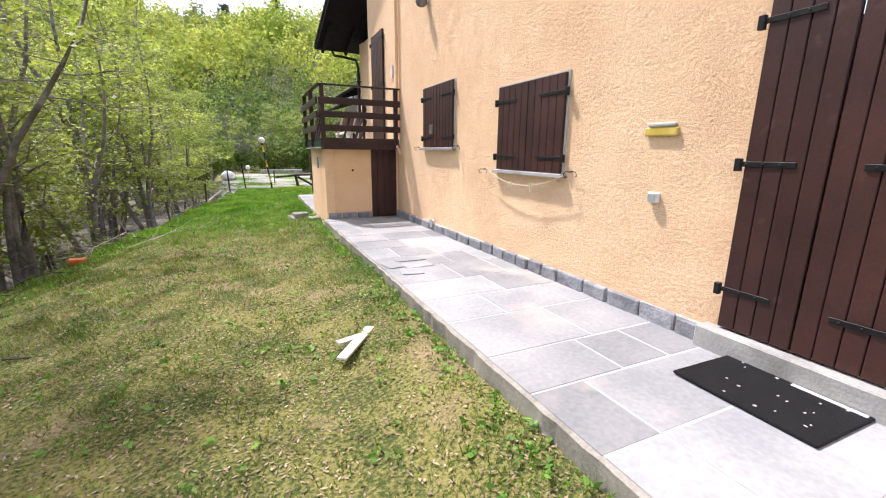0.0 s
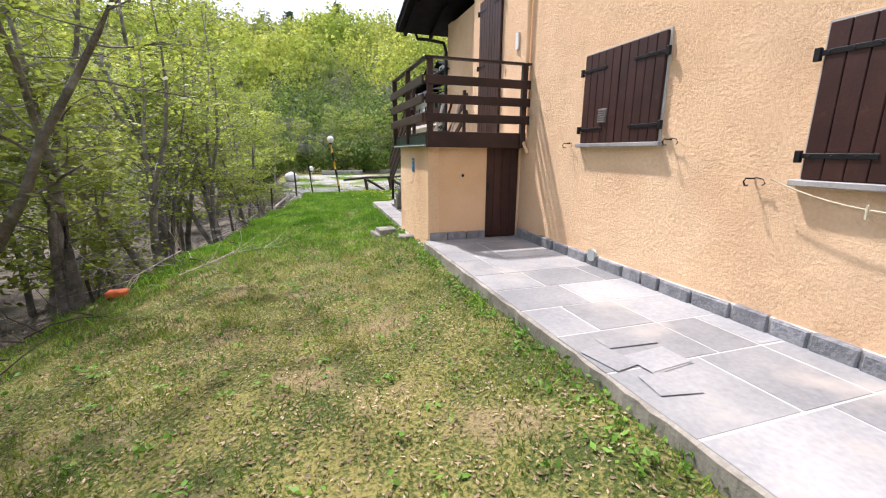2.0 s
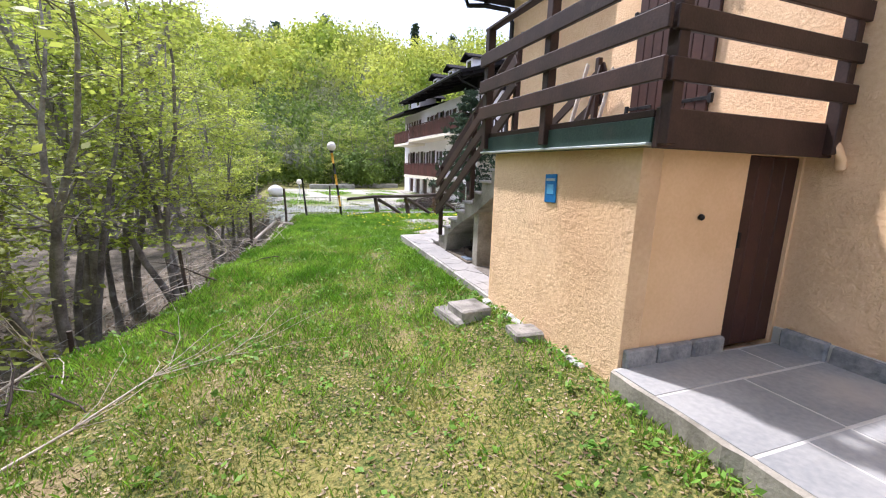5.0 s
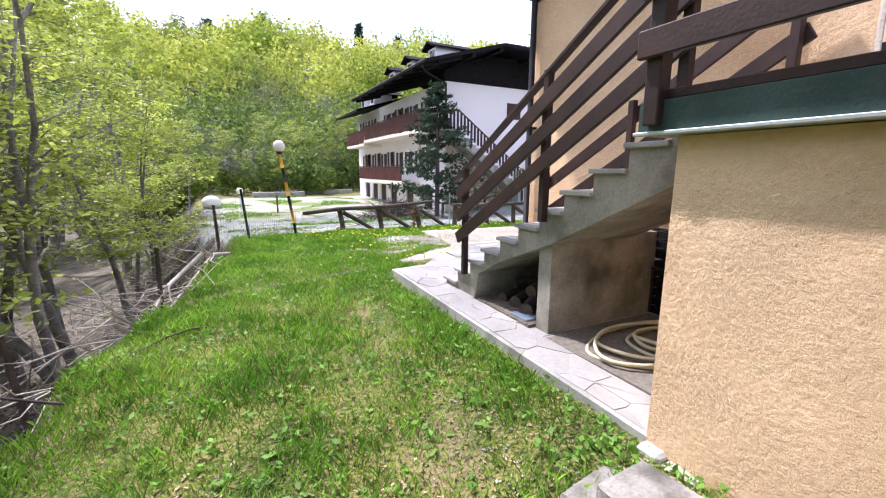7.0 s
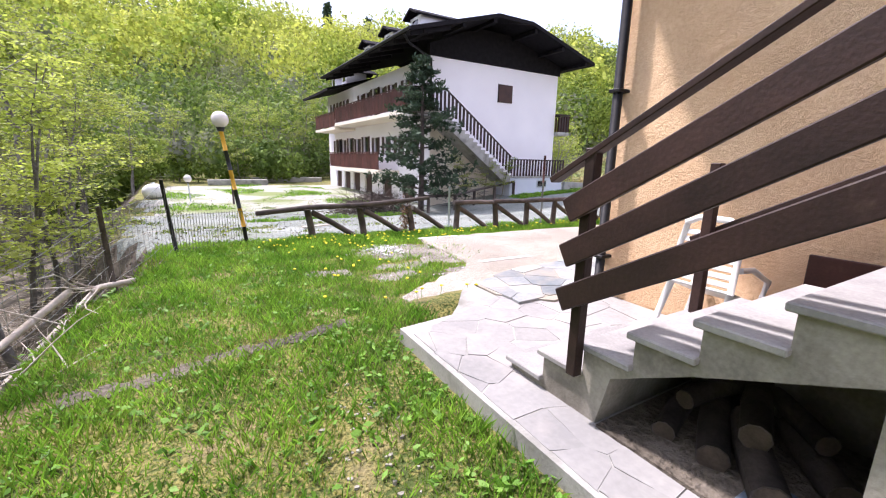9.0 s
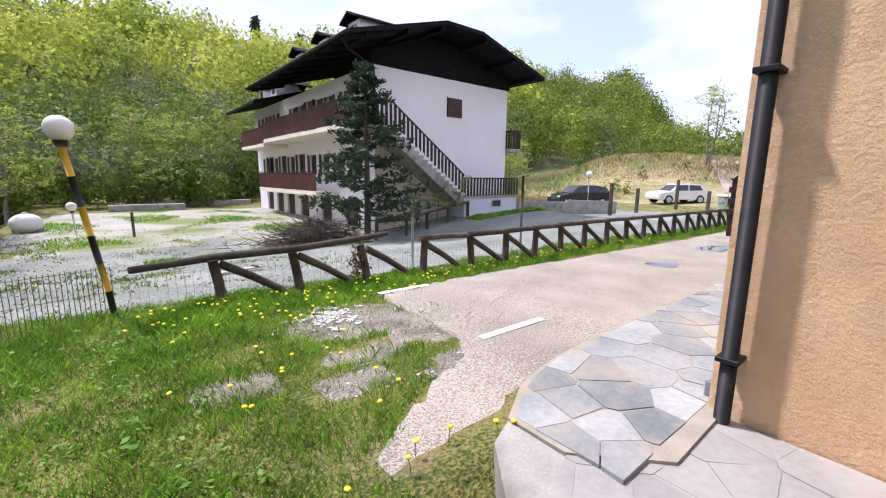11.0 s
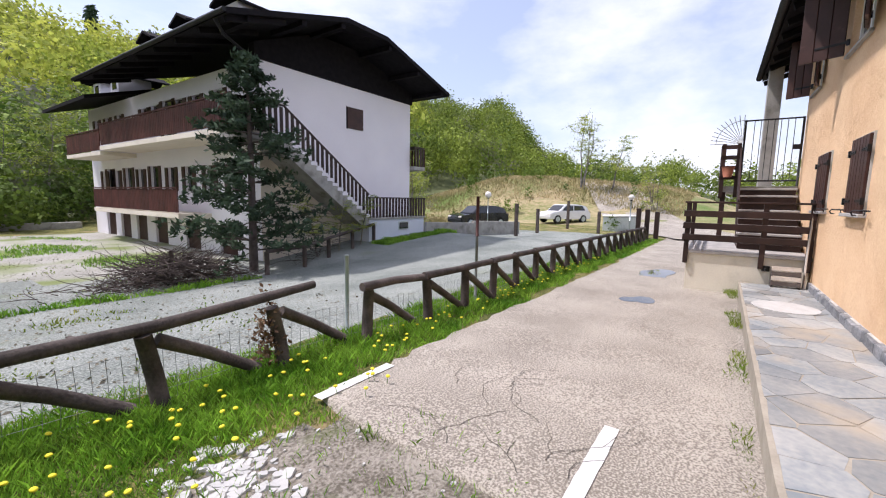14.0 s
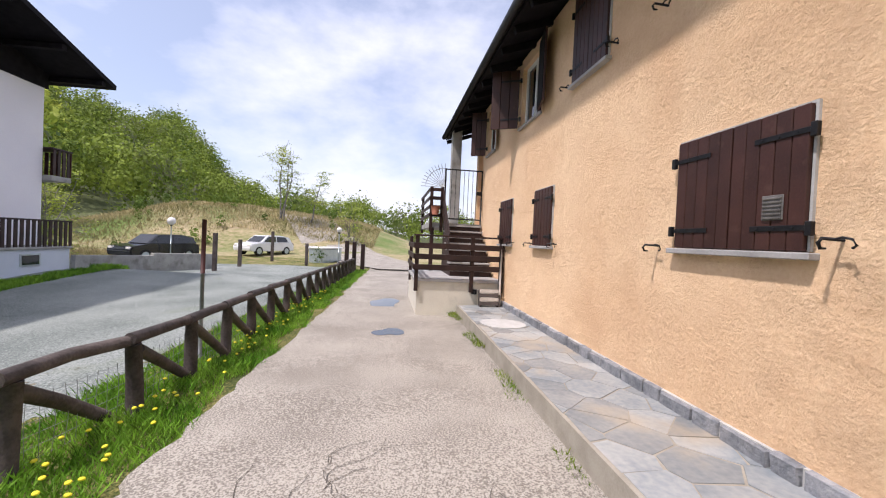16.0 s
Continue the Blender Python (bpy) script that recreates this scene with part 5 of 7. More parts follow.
def car(x, y, z, turn, paint, label):
    t = empty_thing("parked_car", (x, y, z), turn, label, "car", "parked cars")
    low = [(-2.1, 0.32), (-2.15, 0.6), (-2.05, 0.82), (-1.1, 0.95), (1.3, 0.98), (2.0, 0.95), (2.1, 0.7), (2.08, 0.32)]
    q = prism(low, "y", -0.87, 0.87)
    bmesh.ops.bevel(q, geom=q.edges[:], offset=0.05, segments=2, affect="EDGES")
    part("body", q, paint, t)
    cab = [(-1.15, 0.94), (-0.45, 1.46), (0.9, 1.5), (1.75, 1.36), (2.0, 0.96)]
    q = prism(cab, "y", -0.78, 0.78)
    for v in q.verts:
        v.co.y *= 1 - 0.22 * max(v.co.z - 0.95, 0)
    bmesh.ops.bevel(q, geom=q.edges[:], offset=0.04, segments=2, affect="EDGES")
    cabin = part("cabin", q, paint, t)
    for s in (-1, 1):
        for a, c, d, e in ((-0.85, -0.38, 0.30, -0.02), (0.40, 0.40, 1.05, 1.05)):
            q = bmesh.new()
            o = [(a, 1.0), (d, 1.0), (d, 1.40), (c, 1.40)] if a < 0 else [(a, 1.0), (1.55, 1.02), (1.3, 1.38), (a, 1.40)]
            q.faces.new([q.verts.new((u, s * (0.785 * (1 - 0.22 * (w - 0.95)) + 0.004), w)) for u, w in o])
            part("side_window", q, GLASS, cabin)
    q = bmesh.new()
    q.faces.new([q.verts.new(v) for v in ((-1.11, -0.66, 0.99), (-1.11, 0.66, 0.99), (-0.52, 0.6, 1.42), (-0.52, -0.6, 1.42))])
    part("windscreen", q, GLASS, cabin)
    q = bmesh.new()
    q.faces.new([q.verts.new(v) for v in ((1.99, -0.62, 1.03), (1.83, -0.55, 1.31), (1.83, 0.55, 1.31), (1.99, 0.62, 1.03))])
    part("rear_window", q, GLASS, cabin)
    for wx in (-1.35, 1.3):
        for s in (-1, 1):
            w = part("wheel", tube([(wx, s * 0.70, 0.33), (wx, s * 0.885, 0.33)], 0.33, 18), RUBBER, t)
            part("rim", tube([(wx, s * 0.87, 0.33), (wx, s * 0.895, 0.33)], 0.21, 14), ZINC, w)
    for s in (-1, 1):
        part("headlight", block(-2.14, -1.95, s * 0.62 - 0.15, s * 0.62 + 0.15, 0.66, 0.79, 0.03), GLOBE, t)
        part("tail_light", block(1.98, 2.12, s * 0.70 - 0.12, s * 0.70 + 0.12, 0.8, 0.95, 0.03), REDWOOD, t)
    return t


car(34.9, 27.6, gz(34.9, 27.6) + 0.02, -29, CARWHITE, "white hatchback parked on the street beyond the yard")
car(27.4, 31.2, gz(27.4, 31.2) + 0.03, -22, CARBLACK, "black estate car parked behind the retaining wall")
bin_box = empty_thing("waste_container", (31.0, 22.4, -0.3), -20, "low grey waste container by the street", "container")
part("body", block(-1.3, 1.3, -0.5, 0.5, 0, 0.95, 0.05), ZINC, bin_box)
part("lid", block(-1.35, 1.35, -0.55, 0.55, 0.955, 1.08, 0.04), WHITE, bin_box)
street = bmesh.new()
for a, c in zip(range(0, 9), range(1, 10)):
    f = [(24.2 + 4 * k, 12.0 + 1.9 * k) for k in (a, c)]
    street.faces.new([street.verts.new(v) for v in ((f[0][0], f[0][1] + 6.5, gz(f[0][0], f[0][1] + 6.5) + 0.06), (f[0][0], f[0][1], gz(*f[0]) + 0.06), (f[1][0], f[1][1], gz(*f[1]) + 0.06), (f[1][0], f[1][1] + 6.5, gz(f[1][0], f[1][1] + 6.5) + 0.06))])
tagged(part("road_street", street, ASPHALT), "grey street beyond the gate", "road", kind="structure")

# ---- the white guest house across the yard ----
hotel = empty_thing("guest_house", (9.78, 29.64, 0), 0, "white three-storey alpine house with black gable and balconies", "building")
HW, HL = 7.94, 16.6


def sheet(points, thick, bm=None):
    """A flat slab below a polygon."""
    q = bm if bm is not None else bmesh.new()
    up = [q.verts.new(p) for p in points]
    dn = [q.verts.new((p[0], p[1], p[2] - thick)) for p in points]
    q.faces.new(up)
    q.faces.new(dn[::-1])
    n = len(points)
    for k in range(n):
        q.faces.new((up[(k + 1) % n], up[k], dn[k], dn[(k + 1) % n]))
    bmesh.ops.recalc_face_normals(q, faces=q.faces[:])
    return q


fac_holes = []
for y in (2.2, 3.9, 5.3, 7.7, 8.8, 11.8, 13.4, 15.0):
    fac_holes.append((y, y + 0.62, 4.35, 5.45))
fac_holes.append((6.3, 7.15, 3.72, 5.55))
for y in (1.4, 3.1, 4.8, 6.4, 9.6, 12.6, 14.4):
    fac_holes.append((y, y + 0.6, 1.75, 2.75))
for y in (8.0, 11.0, 13.5):
    fac_holes.append((y, y + 0.8, 1.05, 2.85))
for y in (1.6, 4.4, 7.4, 9.6, 11.6, 13.6):
    fac_holes.append((y, y + 1.25, -0.75, 0.55))
q = wall_sheet(0.0, HL, -1.2, 6.1, 0.3, fac_holes)
q.transform(Matrix.Rotation(math.pi / 2, 4, "Z"))
bmesh.ops.recalc_face_normals(q, faces=q.faces[:])
part("facade_wall", q, WHITEWALL, hotel)
for y0, y1, z0, z1 in fac_holes:
    w = part("window", block(0.10, 0.16, y0, y1, z0, z1), BROWN if z0 < 0 else DARKWOOD, hotel)
    if z0 > 0:
        part("pane", block(0.085, 0.098, y0 + 0.07, y1 - 0.07, z0 + 0.07, z1 - 0.07), GLASS, w)
        for s in ((y0 - 0.3, y0 - 0.02), (y1 + 0.02, y1 + 0.3)):
            part("shutter", block(-0.035, -0.004, s[0], s[1], z0, z1, 0.004), BROWN, w)
q = wall_sheet(0.301, HW, -1.2, 6.1, 0.3, [(3.93, 4.74, 4.47, 5.26)])
q.transform(Matrix.Diagonal((1, -1, 1, 1)))
bmesh.ops.reverse_faces(q, faces=q.faces[:])
part("gable_wall", q, WHITEWALL, hotel)
w = part("window", block(3.9, 4.77, -0.05, 0.12, 4.44, 5.29, 0.005), BROWN, hotel, "closed dark shutter")
part("frame", block(3.86, 3.90, -0.03, 0.05, 4.42, 5.31), SOFFIT, w)
q = prism([(0.0, -1.2), (4.0, -1.2), (4.0, 0.75), (0.3, 3.4), (0.0, 3.4)], "y", -0.012, -0.004)
part("lower_gable_wall", q, CREAMWALL, hotel, "cream plaster below the stair")
part("side_wall", block(HW - 0.3, HW - 0.002, 0.301, HL, -1.2, 6.1), WHITEWALL, hotel)
part("rear_wall", block(0.3, HW - 0.3, HL - 0.3, HL, -1.2, 6.1), WHITEWALL, hotel)
part("gable_boarding", prism([(-0.1, 6.11), (HW + 0.1, 6.11), (HW + 0.1, 6.6), (4.3, 7.6), (2.4, 7.6), (-0.1, 6.6)], "y", -0.06, 0.25), SOFFIT, hotel, "black stained gable boarding")
RX, RZ = 3.33, 8.05
EL, ER = -1.94, 8.6
for name, e, s in (("roof_slope", EL, -1), ("roof_slope", ER, 1)):
    z0 = 6.57
    t = (RX + s * 1.0 - e) / (RX - e)
    zb = z0 + (RZ - z0) * t
    part(name, sheet([(e, -1.84, z0), (RX + s * 1.0, -1.84, zb), (RX, -0.4, RZ), (RX, 10.9, RZ), (e, 10.9, z0)], 0.16), SOFFIT, hotel)
    part(name, sheet([(e + 0.3, 10.9, z0 - 0.62), (RX, 10.9, RZ - 0.62), (RX, HL + 1.2, RZ - 0.62), (e + 0.3, HL + 1.2, z0 - 0.62)], 0.16), SOFFIT, hotel)
part("half_hip", sheet([(RX - 1.0, -1.84, zb), (RX + 1.0, -1.84, zb), (RX, -0.4, RZ)], 0.16), SOFFIT, hotel)
for k in range(9):
    y = -1.6 + 1.5 * k
    part("rafter", beam((EL + 0.1, y, 6.36), (0.0, y, 6.36 + 0.5), 0.12, 0.16), SOFFIT, hotel)
for x in (-1.2, 0.6, 2.2, 4.6, 6.4, 8.1):
    z = 6.57 + (RZ - 6.57) * (1 - abs(x - RX) / (RX - EL)) - 0.24
    part("purlin", block(x - 0.09, x + 0.09, -1.75, -0.07, z - 0.1, z + 0.06), SOFFIT, hotel)
part("gutter", tube([(EL - 0.05, -1.84, 6.5), (EL - 0.05, 10.9, 6.5)], 0.07, 8), IRON, hotel)
part("downpipe", tube([(EL, -1.2, 6.45), (EL + 0.4, -0.9, 6.2), (-0.05, -0.12, 5.95), (-0.05, -0.12, 3.7)], 0.05, 8), IRON, hotel)
for k, (y, x) in enumerate(((0.6, -0.5), (3.6, -0.5), (6.6, -0.5), (11.8, -0.2), (14.2, -0.2))):
    z = 6.57 + (x - EL) * 0.288 - (0.62 if y > 10 else 0)
    dm = part("dormer", prism([(x, z - 0.05), (x + 1.4, z + 0.33), (x + 1.4, z + 0.74), (x, z + 0.74)], "y", y - 0.5, y + 0.5), WHITEWALL, hotel)
    part("dormer_roof", prism([(y - 0.68, z + 0.68), (y, z + 0.98), (y + 0.68, z + 0.68), (y + 0.68, z + 0.76), (y, z + 1.07), (y - 0.68, z + 0.76)], "x", x - 0.3, x + 2.2), SOFFIT, dm)
    part("dormer_window", block(x - 0.02, x + 0.02, y - 0.25, y + 0.25, z + 0.14, z + 0.6), GLASS, dm)
shared_board = bpy.data.meshes.new("baluster")
q = block(-0.014, 0.014, -0.062, 0.062, 0.0, 0.86, 0.003)
q.to_mesh(shared_board)
q.free()
shared_board.materials.append(REDWOOD)
for x0, x1, y0, y1, z in ((-1.4, 0, -0.9, 10.3, 3.5), (-1.4, 0, 10.3, 15.2, 3.3), (-1.2, 0, 3.4, 12.4, 0.72)):
    bal = part("balcony", block(x0, x1 - 0.002, y0, y1, z, z + 0.18, 0.008), CREAMWALL, hotel)
    rail = part("balcony_rail", block(x0 - 0.02, x0 + 0.05, y0, y1, z + 1.1, z + 1.15, 0.004), REDWOOD, hotel)
    n = int((y1 - y0) / 0.142)
    for k in range(n):
        piece("baluster", shared_board, rail, pose(x0 + 0.02, y0 + 0.071 + k * 0.142, z + 0.22))
# outside stair of the guest house
hst = part("stair_flight", prism([(0.3, 3.52), (4.0, 0.82), (4.0, 0.52), (3.6, 0.52), (0.0, 3.15), (0.0, 3.52)], "y", -1.15, -0.02), CONCRETE, hotel)
part("stair_platform", block(-1.39, 0.3, -1.15, -0.02, 3.35, 3.53), CONCRETE, hotel)
for k in range(16):
    part("step", block(0.25 + 0.235 * k, 0.52 + 0.235 * k, -1.17, -0.03, 3.39 - 0.17 * k, 3.5 - 0.17 * k, 0.005), WHITEWALL, hst)
srail = part("stair_rail", beam((0.2, -1.14, 4.5), (4.0, -1.14, 1.75), 0.05, 0.06), DARKWOOD, hotel)
shared_bal = bpy.data.meshes.new("baluster")
q = block(-0.055, 0.055, -0.016, 0.016, 0.0, 0.86, 0.003)
q.to_mesh(shared_bal)
q.free()
shared_bal.materials.append(DARKWOOD)
for k in range(19):
    x = 0.3 + 0.2 * k
    piece("baluster", shared_bal, srail, pose(x, -1.14, 3.58 - 0.724 * (x - 0.3)))
part("platform_rail", block(-1.39, 0.25, -1.16, -1.1, 4.48, 4.54, 0.004), DARKWOOD, hotel)
for k in range(8):
    piece("baluster", shared_bal, srail, pose(-1.3 + 0.2 * k, -1.13, 3.6))
part("terrace_base", block(4.0, 7.65, -1.14, -0.02, -0.3, 0.72), mat("pale_blue_white_render", (0.55, 0.60, 0.68), (0.66, 0.70, 0.77), 1.0, 0.9, 0.3), hotel, "pale bluish rendered base")
part("terrace_slab", block(3.95, 7.7, -1.2, -0.02, 0.722, 0.8, 0.008), CONCRETE, hotel)
w = part("cellar_window", block(5.8, 6.5, -1.165, -1.13, 0.22, 0.6, 0.005), ZINC, hotel)
part("pane", block(5.86, 6.44, -1.175, -1.166, 0.27, 0.55), GLASS, w)
trail = part("terrace_rail", block(3.95, 7.7, -1.18, -1.12, 1.6, 1.65, 0.004), DARKWOOD, hotel)
for k in range(19):
    piece("baluster", shared_bal, trail, pose(4.05 + 0.2 * k, -1.15, 0.8) @ Matrix.Diagonal((1, 1, 0.95, 1)))
sb = part("side_balcony", block(HW, HW + 0.85, -0.3, 1.6, 3.0, 3.18, 0.008), CONCRETE, hotel)
for k in range(10):
    piece("baluster", shared_board, sb, pose(HW + 0.82, -0.25 + 0.19 * k, 3.2))
for k in range(4):
    piece("baluster", shared_bal, sb, pose(HW + 0.12 + 0.2 * k, -0.28, 3.2))
part("side_rail", block(HW, HW + 0.87, -0.32, 1.6, 4.08, 4.13, 0.004), DARKWOOD, sb)
f2 = empty_thing("yard_fence", (0, 0, 0), 0, "short low round-timber fence by the guest house", "fence")
pts = [(8.4, 27.2), (9.9, 27.5), (11.2, 27.9), (12.6, 28.2), (14.0, 28.45)]
for i, (x, y) in enumerate(pts):
    part("post", tube([(x, y, gz(x, y) - 0.2), (x, y, gz(x, y) + 0.68)], 0.07, 8), LOG, f2)
for a, c in zip(pts, pts[1:]):
    part("rail", tube([(*a, gz(*a) + 0.68), (*c, gz(*c) + 0.68)], 0.055, 8), LOG, f2)
for k, (x, y) in enumerate(((6.1, 27.6), (1.6, 33.0))):
    t = empty_thing("iron_stake", (x, y, gz(x, y)), 0, "short dark stake standing in the gravel yard", "stake", "yard stakes")
    part("shaft", tube([(0, 0, -0.1), (0, 0, 0.9)], 0.045, 8), LOG, t)
t = empty_thing("scrap_board", (2.8, 22.9, gz(2.8, 22.9) + 0.03), 12, "pale weathered board lying on the gravel yard", "board")
part("board", block(-0.45, 0.45, -0.07, 0.07, 0, 0.03, 0.005), DEADWOOD, t)
part("batten", block(0.3, 0.36, -0.12, 0.12, 0.032, 0.06, 0.005), LOG, t)
for x, y, w, l in ((6.5, 50.0, 7.0, 0.5), (3.0, 46.5, 4.0, 0.5)):
    tagged(part("wall_yard", block(x - w / 2, x + w / 2, y - l / 2, y + l / 2, gz(x, y) - 0.3, gz(x, y) + 0.4, 0.02), CONCRETE), "low stone wall at the far edge of the yard", "wall", kind="structure")


# ---- trees ----
def grow_tree(seed, height, stems=1, leaves=3200, leaf_size=0.085, bare=0.25, spread=0.34, leafmat=None):
    """A spring tree: tapered, bent stems, spreading limbs, fine twigs and flat sprays of small leaves."""
    rng = random.Random(seed)
    nrng = np.random.default_rng(seed)
    t = empty_thing("tree")
    anchor = []

    def path(p, d, length, n, wander, lift):
        out = [Vector(p)]
        d = Vector(d).normalized()
        for _ in range(n):
            d = (d + Vector((rng.uniform(-wander, wander), rng.uniform(-wander, wander), rng.uniform(-wander, wander) + lift))).normalized()
            out.append(out[-1] + d * length / n)
        return out

    wood = bmesh.new()
    for s in range(stems):
        a = rng.uniform(0, math.tau)
        lean = 0.10 if stems == 1 else 0.13
        h = height * rng.uniform(0.85, 1.0)
        base = Vector((math.cos(a), math.sin(a), 0)) * (0.18 if stems > 1 else 0) - Vector((0, 0, 0.3))
        pts = path(base, (math.cos(a) * lean, math.sin(a) * lean, 1), h + 0.3, 12, 0.15, 0.10)
        r0 = 0.0145 * height * (1 if stems == 1 else 0.8)
        radii = [max(r0 * (1.3 if i == 0 else 1 - 0.92 * i / 12), 0.012) for i in range(13)]
        tube(pts, radii, 8, wood)
        for _ in range(int(22 / (1 + 0.5 * (stems - 1)))):
            f = bare + (0.98 - bare) * rng.random() ** 1.2
            i = min(int(f * 12), 11)
            p = pts[i].lerp(pts[i + 1], f * 12 - i)
            b = rng.uniform(0, math.tau)
            ln = height * spread * (1.15 - 0.65 * f) * rng.uniform(0.5, 1.15)
            limb = path(p, (math.cos(b), math.sin(b), rng.uniform(0.1, 0.9)), ln, 7, 0.26, -0.03)
            rl = max(radii[i] * 0.36, 0.011)
            tube(limb, [max(rl * (1 - 0.88 * k / 7), 0.005) for k in range(8)], 5, wood, False)
            anchor += limb[3:]
            for _ in range(8):
                k = rng.randint(1, 6)
                c = b + rng.choice((-1, 1)) * rng.uniform(0.3, 1.2)
                twig = path(limb[k], (math.cos(c), math.sin(c), rng.uniform(-0.2, 0.35)), ln * rng.uniform(0.22, 0.5), 4, 0.3, -0.03)
                tube(twig, [0.008, 0.006, 0.005, 0.004, 0.003], 3, wood, False)
                anchor += twig[1:] * 2
    part("trunk", wood, BARK, t)
    anchor = np.array([tuple(v) for v in anchor])
    pick = anchor[nrng.integers(0, len(anchor), leaves)] + nrng.normal(size=(leaves, 3)) * (0.17, 0.17, 0.045)
    quads("crown", leaf_cards(nrng, pick, leaf_size, 0.68), leafmat or LEAF, t)
    return t


kinds = [grow_tree(21, 8.5, 1, 3000, bare=0.42), grow_tree(22, 7.0, 1, 2400, bare=0.38), grow_tree(23, 9.5, 1, 3200, bare=0.45), grow_tree(24, 7.5, 3, 2800, bare=0.4), grow_tree(25, 6.0, 2, 2700, bare=0.3), grow_tree(26, 8.8, 2, 3200, bare=0.42), grow_tree(27, 4.2, 4, 2300, 0.075, 0.15, 0.42), grow_tree(28, 10.5, 3, 1500, bare=0.34, spread=0.26)]
LABELS = ["slender grey-barked tree with young yellow-green leaves", "thin young tree with sparse fresh leaves", "tall straight tree with high fresh crown", "several-stemmed tree on the bank with fresh leaves", "low forked tree with spreading leafy limbs", "forked tall tree with yellow-green spring leaves", "bushy many-stemmed sapling in spring leaf", "tall grey many-stemmed tree with few young leaves"]
rng = random.Random(77)
first = [True] * len(kinds)


def plant(k, x, y, turn, s):
    m = pose(x, y, gz(x, y), 0, 0, turn) @ Matrix.Diagonal((s, s, s * rng.uniform(0.92, 1.08), 1))
    if first[k]:
        first[k] = False
        t = kinds[k]
        t.matrix_basis = m
    else:
        t = copy_thing(kinds[k], pose(0, 0, 0))
        t.matrix_basis = m
    return tagged(t, LABELS[k], "tree", "trees on the wooded bank")


for k, x, y, s in ((3, -5.3, 8.9, 1.35), (5, -6.2, 12.0, 1.4), (2, -5.2, 7.0, 1.4), (3, -4.6, 6.0, 1.1), (5, -5.2, 8.2, 1.0), (0, -4.4, 3.4, 1.05), (3, -4.2, 11.2, 0.95), (2, -5.6, 10.4, 1.0), (1, -3.6, 13.2, 1.0), (4, -3.9, 15.0, 1.0), (5, -3.2, 17.2, 0.95), (0, -2.9, 19.6, 1.0), (1, -2.4, 22.0, 1.0), (4, -2.6, 24.6, 1.05), (2, -3.4, 27.5, 1.0), (5, -4.2, 30.5, 1.0), (3, -3.2, 33.5, 1.0), (0, -4.0, 37.0, 1.05), (1, -6.2, 4.6, 1.1), (4, -4.9, 1.2, 1.1), (2, -3.3, 20.9, 0.9), (6, -2.5, 26.5, 1.0)):
    plant(k, x - (1.7 if y < 19 else 0.5), y, rng.uniform(0, 360), s * 0.92)
for x, y, s in ((-5.2, 5.6, 1.0), (-5.7, 9.2, 0.95), (-5.0, 2.6, 0.95), (-4.9, 12.4, 0.9), (-4.0, 15.4, 0.85), (-3.2, 18.6, 0.8)):
    plant(7, x, y, rng.uniform(0, 360), s)
for _ in range(66):
    y = rng.uniform(-6, 52)
    x = float(bank_edge(y)) - 3.8 - abs(rng.gauss(0, 1)) * 5.5 - rng.uniform(0, 2)
    plant(rng.choice((0, 1, 2, 3, 4, 5, 7, 2, 7)), x, y, rng.uniform(0, 360), rng.uniform(0.85, 1.3))
for x, y, k, s in ((-1.0, 51, 4, 1.0), (2.5, 53, 1, 1.0), (6.0, 54, 3, 1.0), (9.5, 55, 0, 1.0), (-3.5, 47.5, 4, 1.1), (4.5, 57, 5, 0.9), (13, 57, 4, 1.0), (-6, 52, 2, 1.2), (3.6, 49, 6, 0.8), (20.5, 33.5, 4, 0.85), (22, 35.5, 6, 1.2), (19.6, 31.5, 6, 0.95), (20.9, 33.0, 6, 1.15), (23.2, 34.5, 6, 1.1), (11.1, 28.35, 1, 0.40), (12.1, 28.4, 1, 0.36), (13.2, 28.42, 1, 0.33), (24.5, 36.5, 4, 0.95), (29, 38.5, 6, 1.0), (46, 29.5, 3, 1.05), (43, 22, 6, 1.0), (48, 27, 1, 1.0)):
    plant(k, x, y, rng.uniform(0, 360), s)


def far_woods(name, spots, count, size, material, label):
    """Many far crowns as one mesh of leaf clumps that face outwards: spots are rows of x, y, height."""
    nrng = np.random.default_rng(len(spots))
    out = []
    for x, y, h in spots:
        d = nrng.normal(size=(count, 3))
        d /= np.linalg.norm(d, axis=1)[:, None]
        rad = nrng.uniform(0.5, 1.0, count)[:, None] ** 0.4
        lump = 1 + 0.3 * np.sin(3 * d[:, :1] * 3 + x) * np.sin(4 * d[:, 1:2] * 2 + y) + 0.22 * np.sin(7 * d[:, 2:] + x + y)
        wide = nrng.uniform(0.24, 0.34)
        c = d * rad * lump * (wide * h, wide * h, 0.46 * h)
        face = d + nrng.normal(size=(count, 3)) * 0.45
        face /= np.linalg.norm(face, axis=1)[:, None]
        e = np.cross(face, nrng.normal(size=(count, 3)))
        e /= np.linalg.norm(e, axis=1)[:, None]
        g = np.cross(face, e)
        s = (size * h / 10 * nrng.uniform(0.5, 1.35, count))[:, None]
        c = c + (x, y, gz(x, y) + 0.50 * h)
        out.append(np.stack((c - e * s * 0.62, c + g * s * 0.5, c + e * s * 0.62, c - g * s * 0.5), axis=1))
    return quads(name, np.concatenate(out), material, None, label, "stuff")


